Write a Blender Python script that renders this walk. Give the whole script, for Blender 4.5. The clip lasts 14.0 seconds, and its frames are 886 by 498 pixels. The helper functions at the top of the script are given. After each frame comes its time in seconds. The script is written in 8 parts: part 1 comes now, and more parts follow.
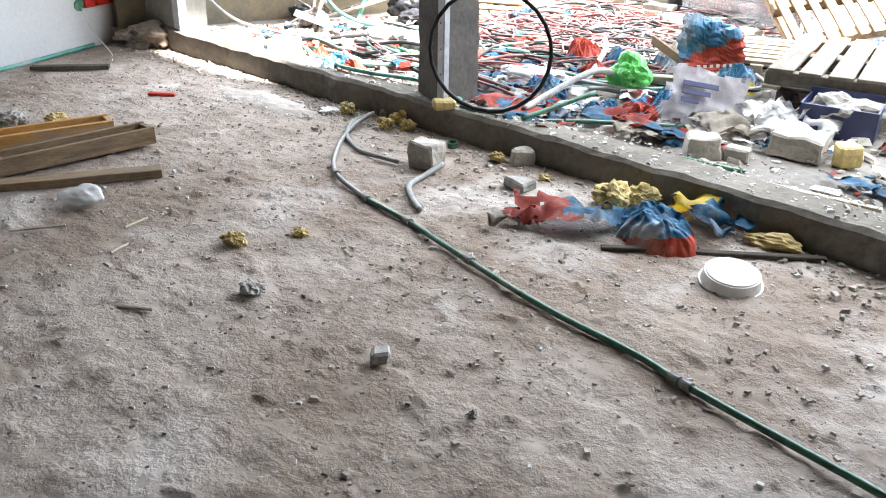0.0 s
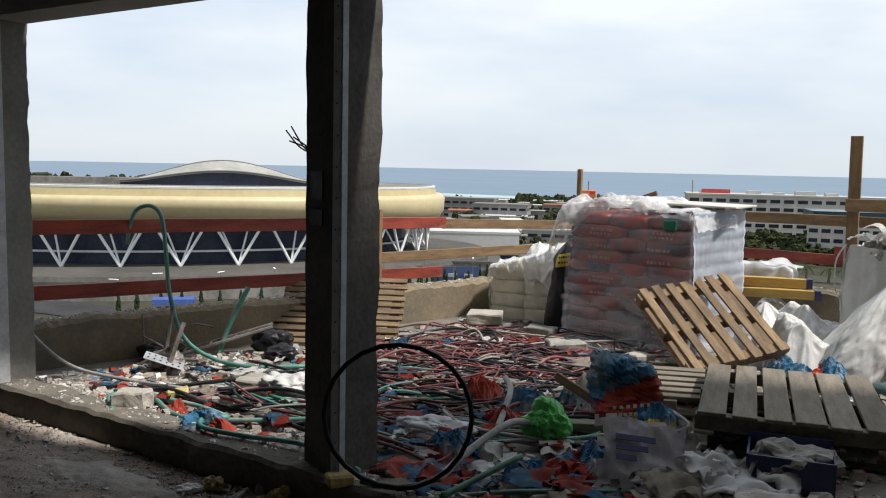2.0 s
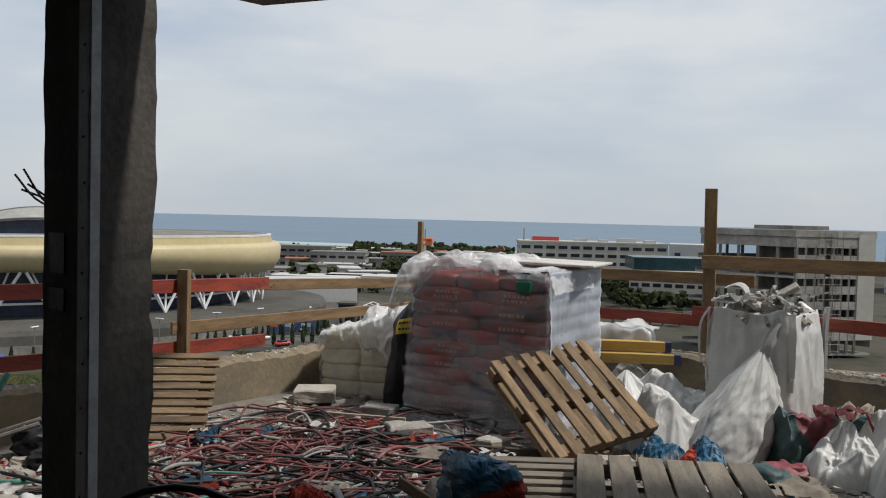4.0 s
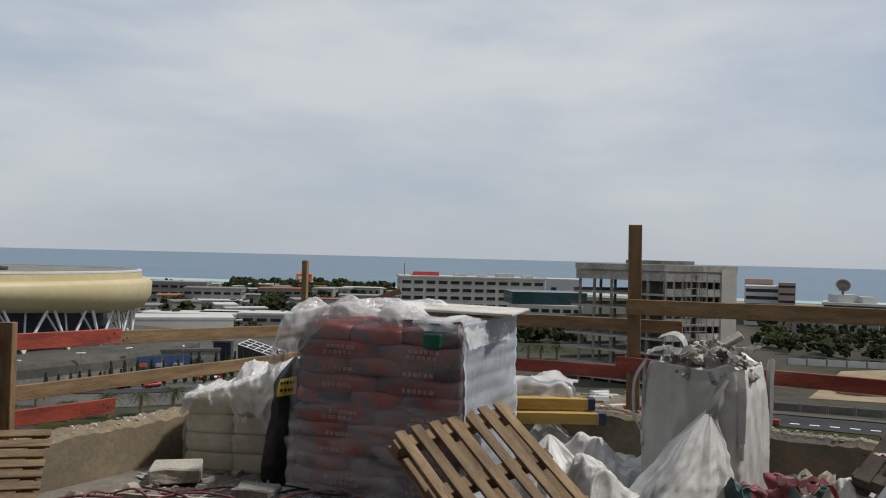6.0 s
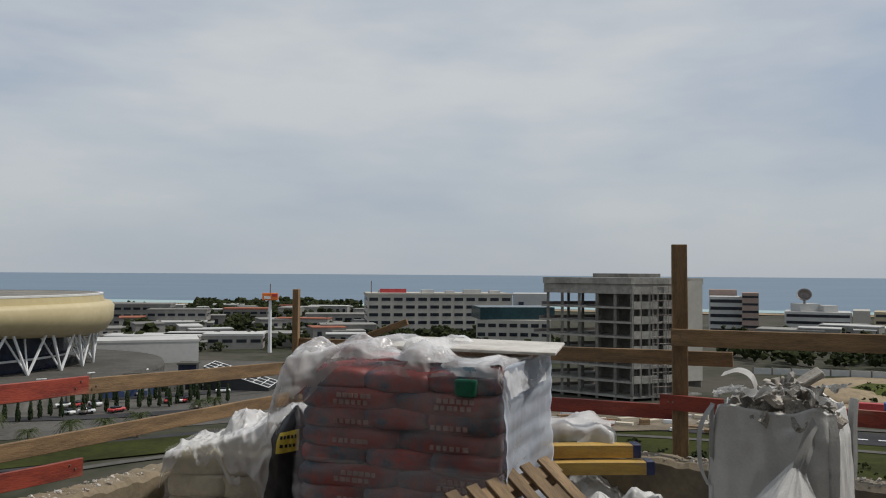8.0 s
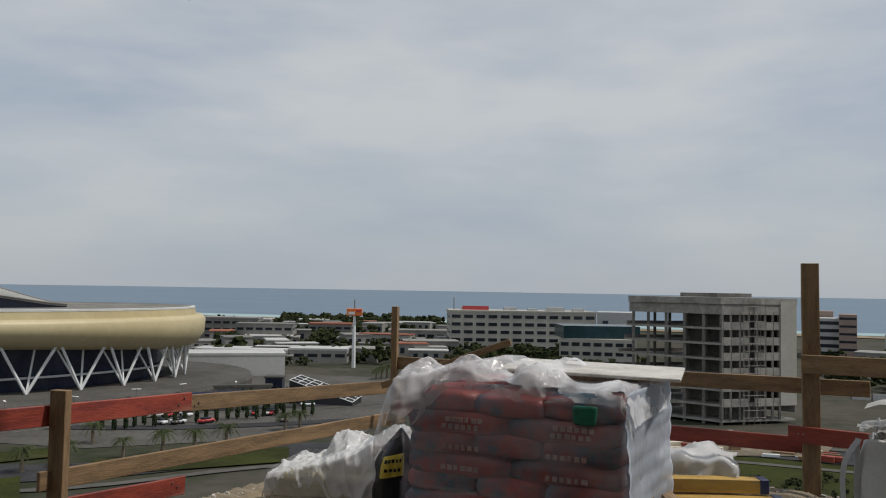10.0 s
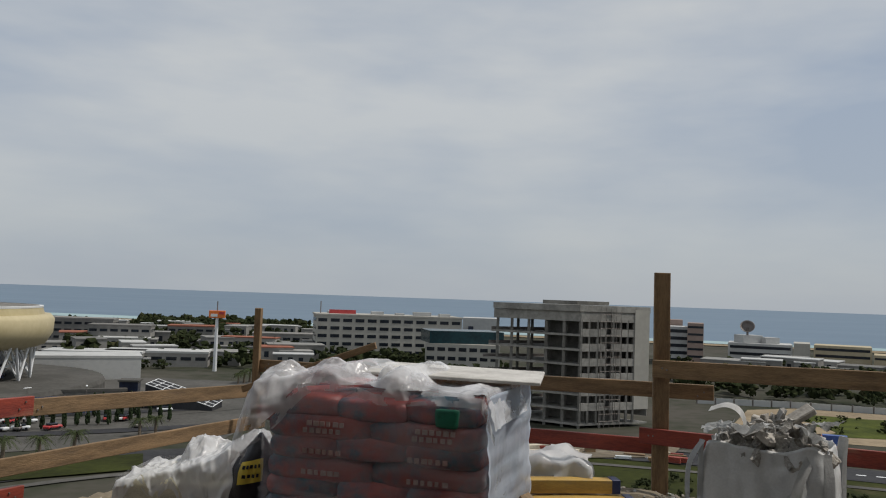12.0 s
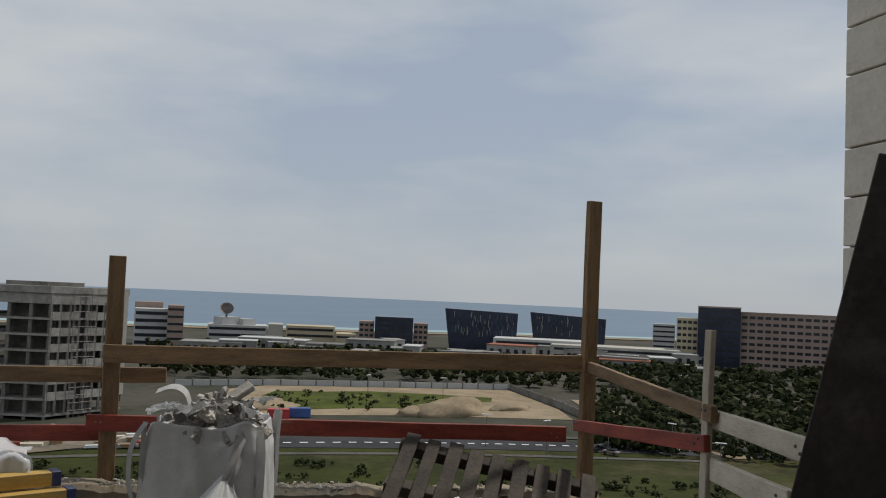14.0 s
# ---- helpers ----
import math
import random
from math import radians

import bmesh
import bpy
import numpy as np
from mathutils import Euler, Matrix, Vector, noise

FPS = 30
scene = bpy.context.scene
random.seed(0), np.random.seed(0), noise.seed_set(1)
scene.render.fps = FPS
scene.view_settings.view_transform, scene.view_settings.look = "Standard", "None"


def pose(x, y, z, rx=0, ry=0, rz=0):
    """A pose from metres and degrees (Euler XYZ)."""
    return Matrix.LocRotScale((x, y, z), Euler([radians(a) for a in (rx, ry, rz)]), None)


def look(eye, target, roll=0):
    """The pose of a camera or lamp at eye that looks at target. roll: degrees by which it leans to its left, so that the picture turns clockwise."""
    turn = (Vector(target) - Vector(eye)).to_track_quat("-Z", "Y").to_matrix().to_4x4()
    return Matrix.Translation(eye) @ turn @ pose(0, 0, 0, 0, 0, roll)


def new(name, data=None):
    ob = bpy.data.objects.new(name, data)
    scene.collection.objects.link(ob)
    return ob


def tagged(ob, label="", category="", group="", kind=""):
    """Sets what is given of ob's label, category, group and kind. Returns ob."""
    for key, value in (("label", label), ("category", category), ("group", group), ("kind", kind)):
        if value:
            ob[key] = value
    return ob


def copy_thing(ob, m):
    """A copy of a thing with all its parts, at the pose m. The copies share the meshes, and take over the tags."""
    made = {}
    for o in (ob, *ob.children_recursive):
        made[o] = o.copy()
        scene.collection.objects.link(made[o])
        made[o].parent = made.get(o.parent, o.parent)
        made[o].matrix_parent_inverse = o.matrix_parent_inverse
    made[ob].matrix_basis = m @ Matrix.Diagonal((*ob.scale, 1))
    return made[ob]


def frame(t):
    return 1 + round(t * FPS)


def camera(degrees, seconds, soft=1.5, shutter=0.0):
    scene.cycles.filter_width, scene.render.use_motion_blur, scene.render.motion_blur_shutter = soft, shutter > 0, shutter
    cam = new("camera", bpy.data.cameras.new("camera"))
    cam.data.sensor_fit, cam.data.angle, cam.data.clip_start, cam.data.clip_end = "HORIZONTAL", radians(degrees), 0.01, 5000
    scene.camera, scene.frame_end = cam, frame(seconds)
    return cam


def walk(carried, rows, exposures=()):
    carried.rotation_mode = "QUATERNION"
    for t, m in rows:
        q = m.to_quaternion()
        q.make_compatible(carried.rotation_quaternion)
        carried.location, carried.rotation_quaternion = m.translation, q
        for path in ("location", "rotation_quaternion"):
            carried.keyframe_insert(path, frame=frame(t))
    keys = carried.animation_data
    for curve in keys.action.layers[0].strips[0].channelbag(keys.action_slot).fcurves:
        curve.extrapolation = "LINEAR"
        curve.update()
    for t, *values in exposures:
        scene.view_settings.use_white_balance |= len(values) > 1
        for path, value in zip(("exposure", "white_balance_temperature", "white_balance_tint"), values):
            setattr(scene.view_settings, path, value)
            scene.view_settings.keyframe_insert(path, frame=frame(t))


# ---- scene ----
cam = camera(55.0, 14.0, soft=1.1)
PATH = [
    (0, (0.855, -2.66, 1.409), (0.124, -1.008, 0.551), 1.1),
    (0.5, (0.598, -2.538, 1.428), (-0.171, -0.791, 0.83), 1.5),
    (1, (0.456, -2.315, 1.473), (-0.291, -0.491, 1.132), 1.0),
    (1.5, (0.379, -2.141, 1.497), (-0.24, -0.251, 1.283), 0.9),
    (2, (0.271, -1.944, 1.526), (-0.195, -0.009, 1.331), 1.2),
    (2.5, (0.24, -1.667, 1.526), (-0.133, 0.291, 1.357), 1.0),
    (3, (0.197, -1.397, 1.531), (-0.106, 0.575, 1.392), 1.0),
    (3.5, (0.145, -1.182, 1.561), (-0.066, 0.804, 1.453), 1.1),
    (4, (0.147, -0.922, 1.571), (0.052, 1.074, 1.496), 1.4),
    (6.5, (-0.023, 0.369, 1.604), (0.189, 2.357, 1.632), 0.9),
    (7, (-0.07, 0.634, 1.614), (0.159, 2.621, 1.652), 0.2),
    (7.5, (-0.159, 0.736, 1.655), (0.09, 2.72, 1.698), 0.3),
    (8, (-0.25, 0.925, 1.67), (0.012, 2.907, 1.724), 0.4),
    (8.5, (-0.269, 1.128, 1.656), (-0.05, 3.115, 1.722), 0.3),
    (9, (-0.332, 1.179, 1.666), (-0.208, 3.174, 1.744), 0.1),
    (11.5, (-0.403, 1.16, 1.676), (-0.35, 3.157, 1.779), 1.2),
    (12, (-0.376, 1.194, 1.666), (-0.003, 3.155, 1.776), 2.0),
    (12.5, (-0.361, 1.168, 1.676), (0.313, 3.047, 1.793), 2.4),
    (13, (-0.292, 1.193, 1.663), (0.661, 2.948, 1.785), 2.4),
    (13.5, (-0.25, 1.161, 1.676), (0.948, 2.758, 1.793), 2.5),
    (14, (-0.275, 1.039, 1.683), (1.126, 2.461, 1.799), 2.5),
]
EXPOSURES = [(0.0, 4.45), (0.3, 4.15), (0.5, 3.65), (0.75, 2.9), (1.0, 2.25), (1.25, 1.7), (1.5, 1.3), (2.0, 0.85), (2.6, 0.58), (3.2, 0.45), (4.0, 0.33), (6.5, 0.12), (9.0, 0.0), (14.0, -0.05)]
walk(cam, [(t, look(eye, target, roll)) for t, eye, target, roll in PATH], EXPOSURES)

# ---- sky and sun: thin overcast over the sea ----
SUN_EL, SUN_AZ = 57.0, 96.0          # degrees; azimuth clockwise from +Y
world = bpy.data.worlds.new("overcast_sky")
scene.world = world
world.use_nodes = True
wn, wl = world.node_tree.nodes, world.node_tree.links
wn.clear()
sky = wn.new("ShaderNodeTexSky")
sky.sky_type, sky.sun_disc = "NISHITA", False
sky.sun_elevation, sky.sun_rotation = radians(SUN_EL), radians(SUN_AZ)
coord = wn.new("ShaderNodeTexCoord")
sep = wn.new("ShaderNodeSeparateXYZ")
flat = wn.new("ShaderNodeMapping")
flat.inputs["Scale"].default_value = (1.0, 1.0, 3.6)
wl.new(coord.outputs["Generated"], sep.inputs[0])
wl.new(coord.outputs["Generated"], flat.inputs[0])
cloud = wn.new("ShaderNodeTexNoise")
cloud.inputs["Scale"].default_value, cloud.inputs["Detail"].default_value = 2.3, 5.0
cloud.inputs["Roughness"].default_value = 0.5
wl.new(flat.outputs[0], cloud.inputs["Vector"])
ramp = wn.new("ShaderNodeValToRGB")
ramp.color_ramp.elements[0].position, ramp.color_ramp.elements[0].color = 0.36, (3.6, 4.2, 5.1, 1)
ramp.color_ramp.elements[1].position, ramp.color_ramp.elements[1].color = 0.62, (5.75, 5.95, 6.05, 1)
wl.new(cloud.outputs["Fac"], ramp.inputs[0])
low = wn.new("ShaderNodeValToRGB")          # haze towards the horizon
low.color_ramp.elements[0].position, low.color_ramp.elements[0].color = 0.0, (0.72, 0.72, 0.72, 1)
low.color_ramp.elements[1].position, low.color_ramp.elements[1].color = 0.22, (0, 0, 0, 1)
wl.new(sep.outputs["Z"], low.inputs[0])
haze = wn.new("ShaderNodeMix")
haze.data_type = "RGBA"
wl.new(low.outputs[0], haze.inputs["Factor"])
wl.new(ramp.outputs[0], haze.inputs["A"])
haze.inputs["B"].default_value = (4.1, 4.45, 4.85, 1)
veil = wn.new("ShaderNodeMix")
veil.data_type = "RGBA"
veil.inputs["Factor"].default_value = 0.9
wl.new(sky.outputs[0], veil.inputs["A"])
wl.new(haze.outputs["Result"], veil.inputs["B"])
back = wn.new("ShaderNodeBackground")
back.inputs["Strength"].default_value = 0.1
wl.new(veil.outputs["Result"], back.inputs[0])
wl.new(back.outputs[0], wn.new("ShaderNodeOutputWorld").inputs[0])

sun = new("sun", bpy.data.lights.new("sun", "SUN"))
sun.data.energy, sun.data.angle, sun.data.color = 2.7, radians(3), (1.0, 0.95, 0.88)
az, el = radians(SUN_AZ), radians(SUN_EL)
sun.matrix_world = look((math.sin(az) * math.cos(el) * 50, math.cos(az) * math.cos(el) * 50, math.sin(el) * 50), (0, 0, 0))

# ---- materials ----
def mat(name, col, col2=None, rough=0.8, scale=6.0, bump=0.2, fine=60.0, metal=0.0, mix=0.5, vary=0.0, trans=0.0, stretch=(1, 1, 1), dirt=None, dirt_at=0.6, spec=None, alpha=1.0):
    """Two-scale procedural surface: broad patches between two colours, fine grain in the relief, optional stains."""
    m = bpy.data.materials.new(name)
    m.use_nodes = True
    n, l = m.node_tree.nodes, m.node_tree.links
    p = n["Principled BSDF"]
    p.inputs["Roughness"].default_value, p.inputs["Metallic"].default_value = rough, metal
    if spec is not None:
        p.inputs["Specular IOR Level"].default_value = spec
    col2 = col2 or tuple(c * 0.72 for c in col)
    tc = n.new("ShaderNodeTexCoord")
    mp = n.new("ShaderNodeMapping")
    mp.inputs["Scale"].default_value = stretch
    l.new(tc.outputs["Object"], mp.inputs[0])
    broad = n.new("ShaderNodeTexNoise")
    broad.inputs["Scale"].default_value, broad.inputs["Detail"].default_value = scale, 6.0
    broad.inputs["Roughness"].default_value = 0.65
    grain = n.new("ShaderNodeTexNoise")
    grain.inputs["Scale"].default_value, grain.inputs["Detail"].default_value = fine, 4.0
    l.new(mp.outputs[0], broad.inputs["Vector"])
    l.new(mp.outputs[0], grain.inputs["Vector"])
    both = n.new("ShaderNodeMath")
    both.operation = "MULTIPLY_ADD"
    both.inputs[1].default_value = 0.45
    l.new(grain.outputs["Fac"], both.inputs[0])
    l.new(broad.outputs["Fac"], both.inputs[2])
    r = n.new("ShaderNodeValToRGB")
    r.color_ramp.elements[0].position, r.color_ramp.elements[0].color = 0.72 - mix * 0.26, (*col2, 1)
    r.color_ramp.elements[1].position, r.color_ramp.elements[1].color = 0.72 + mix * 0.26, (*col, 1)
    l.new(both.outputs[0], r.inputs[0])
    out = r.outputs[0]
    if dirt:
        d = n.new("ShaderNodeTexNoise")
        d.inputs["Scale"].default_value, d.inputs["Detail"].default_value = scale * 0.45, 8.0
        d.inputs["Roughness"].default_value = 0.7
        l.new(mp.outputs[0], d.inputs["Vector"])
        dr = n.new("ShaderNodeMapRange")
        dr.inputs["From Min"].default_value, dr.inputs["From Max"].default_value = dirt_at - 0.07, dirt_at + 0.07
        l.new(d.outputs["Fac"], dr.inputs["Value"])
        mx = n.new("ShaderNodeMix")
        mx.data_type = "RGBA"
        l.new(dr.outputs["Result"], mx.inputs["Factor"])
        l.new(out, mx.inputs["A"])
        mx.inputs["B"].default_value = (*dirt, 1)
        out = mx.outputs["Result"]
    if vary:
        info = n.new("ShaderNodeObjectInfo")
        hs = n.new("ShaderNodeHueSaturation")
        vr = n.new("ShaderNodeMapRange")
        vr.inputs["To Min"].default_value, vr.inputs["To Max"].default_value = 1 - vary, 1 + vary
        l.new(info.outputs["Random"], vr.inputs["Value"])
        l.new(vr.outputs["Result"], hs.inputs["Value"])
        l.new(out, hs.inputs["Color"])
        out = hs.outputs["Color"]
    l.new(out, p.inputs["Base Color"])
    if bump:
        b = n.new("ShaderNodeBump")
        b.inputs["Strength"].default_value, b.inputs["Distance"].default_value = bump, 0.02
        l.new(both.outputs[0], b.inputs["Height"])
        l.new(b.outputs[0], p.inputs["Normal"])
    if trans:
        p.inputs["Transmission Weight"].default_value = trans
        p.inputs["IOR"].default_value = 1.25
    if alpha < 1:
        p.inputs["Alpha"].default_value = alpha
    return m


def dirt_floor(name):
    """Trodden dust over screed: pale dust, brown damp earth and crumbs, each with its own relief."""
    m = mat(name, (0.45, 0.385, 0.335), (0.35, 0.29, 0.245), 0.95, 2.2, 0.0, 40, mix=0.8)
    n, l = m.node_tree.nodes, m.node_tree.links
    p = n["Principled BSDF"]
    tc = n.new("ShaderNodeTexCoord")

    def tex(scale, detail=8.0, rgh=0.65):
        t = n.new("ShaderNodeTexNoise")
        t.inputs["Scale"].default_value, t.inputs["Detail"].default_value, t.inputs["Roughness"].default_value = scale, detail, rgh
        l.new(tc.outputs["Object"], t.inputs["Vector"])
        return t.outputs["Fac"]

    def span(sock, lo, hi):
        r = n.new("ShaderNodeMapRange")
        r.inputs["From Min"].default_value, r.inputs["From Max"].default_value = lo, hi
        l.new(sock, r.inputs["Value"])
        return r.outputs["Result"]

    out = p.inputs["Base Color"].links[0].from_socket
    for scale, lo, hi, col in ((0.5, 0.44, 0.56, (0.2, 0.142, 0.1)), (0.75, 0.52, 0.62, (0.54, 0.5, 0.465)), (3.2, 0.55, 0.65, (0.27, 0.215, 0.175)), (13.0, 0.6, 0.68, (0.19, 0.155, 0.125)), (23.0, 0.62, 0.7, (0.5, 0.46, 0.42))):
        mx = n.new("ShaderNodeMix")
        mx.data_type = "RGBA"
        k = n.new("ShaderNodeMath")
        k.operation = "MULTIPLY"
        k.inputs[1].default_value = 0.75
        l.new(span(tex(scale), lo, hi), k.inputs[0])
        l.new(k.outputs[0], mx.inputs["Factor"])
        l.new(out, mx.inputs["A"])
        mx.inputs["B"].default_value = (*col, 1)
        out = mx.outputs["Result"]
    l.new(out, p.inputs["Base Color"])
    prev = None
    for sock, strength, dist in ((span(tex(8.0), 0.42, 0.75), 0.5, 0.045), (span(tex(30.0, 4.0), 0.55, 0.7), 0.22, 0.01), (tex(130.0, 3.0), 0.06, 0.003)):
        b = n.new("ShaderNodeBump")
        b.inputs["Strength"].default_value, b.inputs["Distance"].default_value = strength, dist
        l.new(sock, b.inputs["Height"])
        if prev:
            l.new(prev, b.inputs["Normal"])
        prev = b.outputs[0]
    l.new(prev, p.inputs["Normal"])
    return m


M_FLOOR = dirt_floor("dusty_screed")
M_TERR = mat("terrace_screed", (0.23, 0.21, 0.185), (0.11, 0.1, 0.088), 0.95, 1.3, 0.5, 25, mix=0.8, dirt=(0.36, 0.34, 0.31), dirt_at=0.64)
M_CONC = mat("raw_concrete", (0.24, 0.23, 0.21), (0.14, 0.135, 0.12), 0.9, 1.8, 0.35, 30, mix=0.7, dirt=(0.3, 0.27, 0.2), dirt_at=0.64)
M_PARA = mat("parapet_render", (0.28, 0.225, 0.15), (0.17, 0.14, 0.095), 0.9, 1.4, 0.4, 30, mix=0.7, dirt=(0.11, 0.105, 0.095), dirt_at=0.57)
M_PLAST = mat("grey_plaster", (0.58, 0.58, 0.58), (0.47, 0.47, 0.47), 0.85, 0.9, 0.15, 40, mix=0.8, dirt=(0.42, 0.41, 0.4), dirt_at=0.66)
M_CEIL = mat("ceiling_concrete", (0.34, 0.34, 0.33), (0.26, 0.26, 0.25), 0.9, 1.2, 0.2, 25)
M_BEAD = mat("galvanised_bead", (0.42, 0.43, 0.45), (0.3, 0.31, 0.33), 0.5, 9, 0.1, 60, metal=0.3)
M_BEADW = mat("painted_bead", (0.55, 0.56, 0.58), (0.4, 0.41, 0.43), 0.4, 9, 0.1, 60)
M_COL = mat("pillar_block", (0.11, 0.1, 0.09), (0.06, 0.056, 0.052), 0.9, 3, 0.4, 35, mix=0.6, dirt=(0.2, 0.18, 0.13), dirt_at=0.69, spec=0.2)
M_WOOD = mat("weathered_plank", (0.29, 0.185, 0.095), (0.15, 0.096, 0.05), 0.8, 3, 0.3, 30, vary=0.18, stretch=(1, 7, 7), mix=0.6, dirt=(0.12, 0.085, 0.055), dirt_at=0.68)
M_PAL = mat("pallet_wood", (0.27, 0.185, 0.105), (0.11, 0.075, 0.045), 0.85, 3, 0.35, 30, vary=0.28, stretch=(1, 6, 6), mix=0.7, dirt=(0.11, 0.085, 0.065), dirt_at=0.64)
M_PALG = mat("grey_pallet_wood", (0.215, 0.185, 0.145), (0.115, 0.1, 0.08), 0.9, 3, 0.3, 30, vary=0.2, stretch=(1, 6, 6), mix=0.7, dirt=(0.09, 0.08, 0.07), dirt_at=0.63)
M_DARKW = mat("dark_wet_timber", (0.09, 0.073, 0.058), (0.05, 0.042, 0.034), 0.8, 4, 0.3, 40, vary=0.2, spec=0.2)
M_RED = mat("red_painted_plank", (0.33, 0.055, 0.03), (0.18, 0.03, 0.02), 0.6, 3, 0.2, 30, vary=0.12, stretch=(1, 5, 5), dirt=(0.3, 0.14, 0.09), dirt_at=0.68)
M_PALEW = mat("pale_plank", (0.6, 0.54, 0.43), (0.45, 0.39, 0.3), 0.85, 3, 0.25, 30, vary=0.1, stretch=(1, 6, 6))
M_STONE = mat("limestone_cladding", (0.74, 0.69, 0.59), (0.62, 0.57, 0.48), 0.8, 4, 0.2, 40, vary=0.07)
M_BLACKP = mat("black_plastic", (0.018, 0.018, 0.022), (0.01, 0.01, 0.012), 0.4, 8, 0.3, 20, spec=0.3)
M_WHITEBAG = mat("white_woven_plastic", (0.6, 0.6, 0.59), (0.49, 0.49, 0.48), 0.45, 3, 0.15, 90, mix=0.6, dirt=(0.42, 0.4, 0.36), dirt_at=0.67)
M_SHEET = mat("milky_plastic_sheet", (0.78, 0.78, 0.78), (0.68, 0.68, 0.69), 0.25, 4, 0.2, 18, mix=0.7, alpha=0.7)
M_RUB = mat("rubble_grey", (0.42, 0.4, 0.37), (0.26, 0.25, 0.23), 0.95, 6, 0.4, 40, vary=0.25)
M_BLOCK = mat("aerated_block", (0.46, 0.43, 0.385), (0.32, 0.295, 0.26), 0.95, 5, 0.5, 50, vary=0.15, dirt=(0.24, 0.2, 0.16), dirt_at=0.6)
M_FOAM = mat("yellow_foam", (0.6, 0.48, 0.2), (0.42, 0.32, 0.14), 0.9, 8, 0.5, 30, vary=0.2)
M_GREENP = mat("green_conduit", (0.05, 0.17, 0.1), (0.03, 0.1, 0.065), 0.45, 6, 0.05, 40, vary=0.25, dirt=(0.26, 0.27, 0.23), dirt_at=0.62)
M_TEALP = mat("teal_conduit", (0.1, 0.3, 0.25), (0.06, 0.2, 0.16), 0.5, 6, 0.05, 40, vary=0.2, dirt=(0.3, 0.3, 0.27), dirt_at=0.62)
M_REDP = mat("dusty_red_pipe", (0.22, 0.076, 0.075), (0.1, 0.04, 0.042), 0.5, 5, 0.05, 40, vary=0.45, dirt=(0.3, 0.19, 0.17), dirt_at=0.61, spec=0.25)
M_BLKP = mat("black_conduit", (0.02, 0.022, 0.025), (0.012, 0.012, 0.014), 0.45, 6, 0.05, 40, vary=0.3, dirt=(0.12, 0.115, 0.11), dirt_at=0.64, spec=0.2)
M_GREYP = mat("grey_conduit", (0.3, 0.3, 0.29), (0.19, 0.19, 0.185), 0.6, 6, 0.05, 40, vary=0.25)
M_BLUE = mat("torn_blue_paper", (0.045, 0.17, 0.29), (0.025, 0.09, 0.17), 0.6, 5, 0.3, 30, vary=0.2, dirt=(0.4, 0.37, 0.36), dirt_at=0.55, spec=0.2)
M_REDB = mat("torn_red_paper", (0.4, 0.06, 0.035), (0.25, 0.035, 0.025), 0.6, 5, 0.3, 30, vary=0.2, dirt=(0.36, 0.31, 0.28), dirt_at=0.62, spec=0.2)
M_GREENB = mat("bright_green_bag", (0.1, 0.5, 0.1), (0.06, 0.36, 0.06), 0.35, 5, 0.3, 20)
M_PAPER = mat("sack_paper", (0.42, 0.37, 0.31), (0.28, 0.245, 0.2), 0.85, 5, 0.3, 30, vary=0.2)
M_SACKR = mat("wrapped_red_sack", (0.5, 0.1, 0.075), (0.3, 0.06, 0.055), 0.5, 4.0, 0.3, 22, mix=0.5, vary=0.2, dirt=(0.035, 0.12, 0.17), dirt_at=0.545)
M_SACKB = mat("wrapped_blue_sack", (0.035, 0.13, 0.19), (0.02, 0.07, 0.1), 0.5, 4.0, 0.3, 22, mix=0.5, vary=0.2, dirt=(0.34, 0.07, 0.055), dirt_at=0.52)
M_SACKW = mat("wrapped_pale_sack", (0.66, 0.62, 0.47), (0.5, 0.46, 0.33), 0.5, 3, 0.2, 20, vary=0.1)
M_LETTER = mat("pale_lettering", (0.46, 0.3, 0.27), None, 0.7, 20, 0.0, 60)
M_YEL = mat("yellow_label", (0.72, 0.55, 0.06), (0.6, 0.45, 0.05), 0.5, 8, 0.1, 40)
M_YELB = mat("yellow_beam", (0.52, 0.33, 0.075), (0.36, 0.225, 0.06), 0.6, 4, 0.15, 40, stretch=(1, 5, 5), dirt=(0.35, 0.25, 0.13), dirt_at=0.66)
M_NAVY = mat("navy_plastic", (0.03, 0.04, 0.12), None, 0.4, 8, 0.1, 40)
M_REDTAG = mat("red_plastic", (0.62, 0.03, 0.02), (0.5, 0.02, 0.015), 0.4, 10, 0.1, 40)
M_WHITEP = mat("white_plastic", (0.78, 0.77, 0.75), (0.66, 0.65, 0.63), 0.4, 8, 0.1, 40)
M_STEEL = mat("rusty_steel", (0.28, 0.26, 0.25), (0.16, 0.13, 0.11), 0.6, 8, 0.2, 60, metal=0.6)
M_KERB = mat("dirty_kerb_concrete", (0.2, 0.18, 0.15), (0.1, 0.09, 0.077), 0.95, 2.5, 0.5, 30, mix=0.8, dirt=(0.32, 0.3, 0.27), dirt_at=0.65, spec=0.2)


# ---- building blocks ----
def bm_new():
    return bmesh.new()


def add_box(bm, lo, hi, m=Matrix.Identity(4), bevel=0.0):
    c = [(a + b) / 2 for a, b in zip(lo, hi)]
    s = [abs(b - a) for a, b in zip(lo, hi)]
    r = bmesh.ops.create_cube(bm, size=1, matrix=m @ Matrix.Translation(c) @ Matrix.Diagonal((*s, 1)))
    if bevel:
        es = {e for v in r["verts"] for e in v.link_edges}
        bmesh.ops.bevel(bm, geom=list(es), offset=bevel, segments=1, affect="EDGES")
    return bm


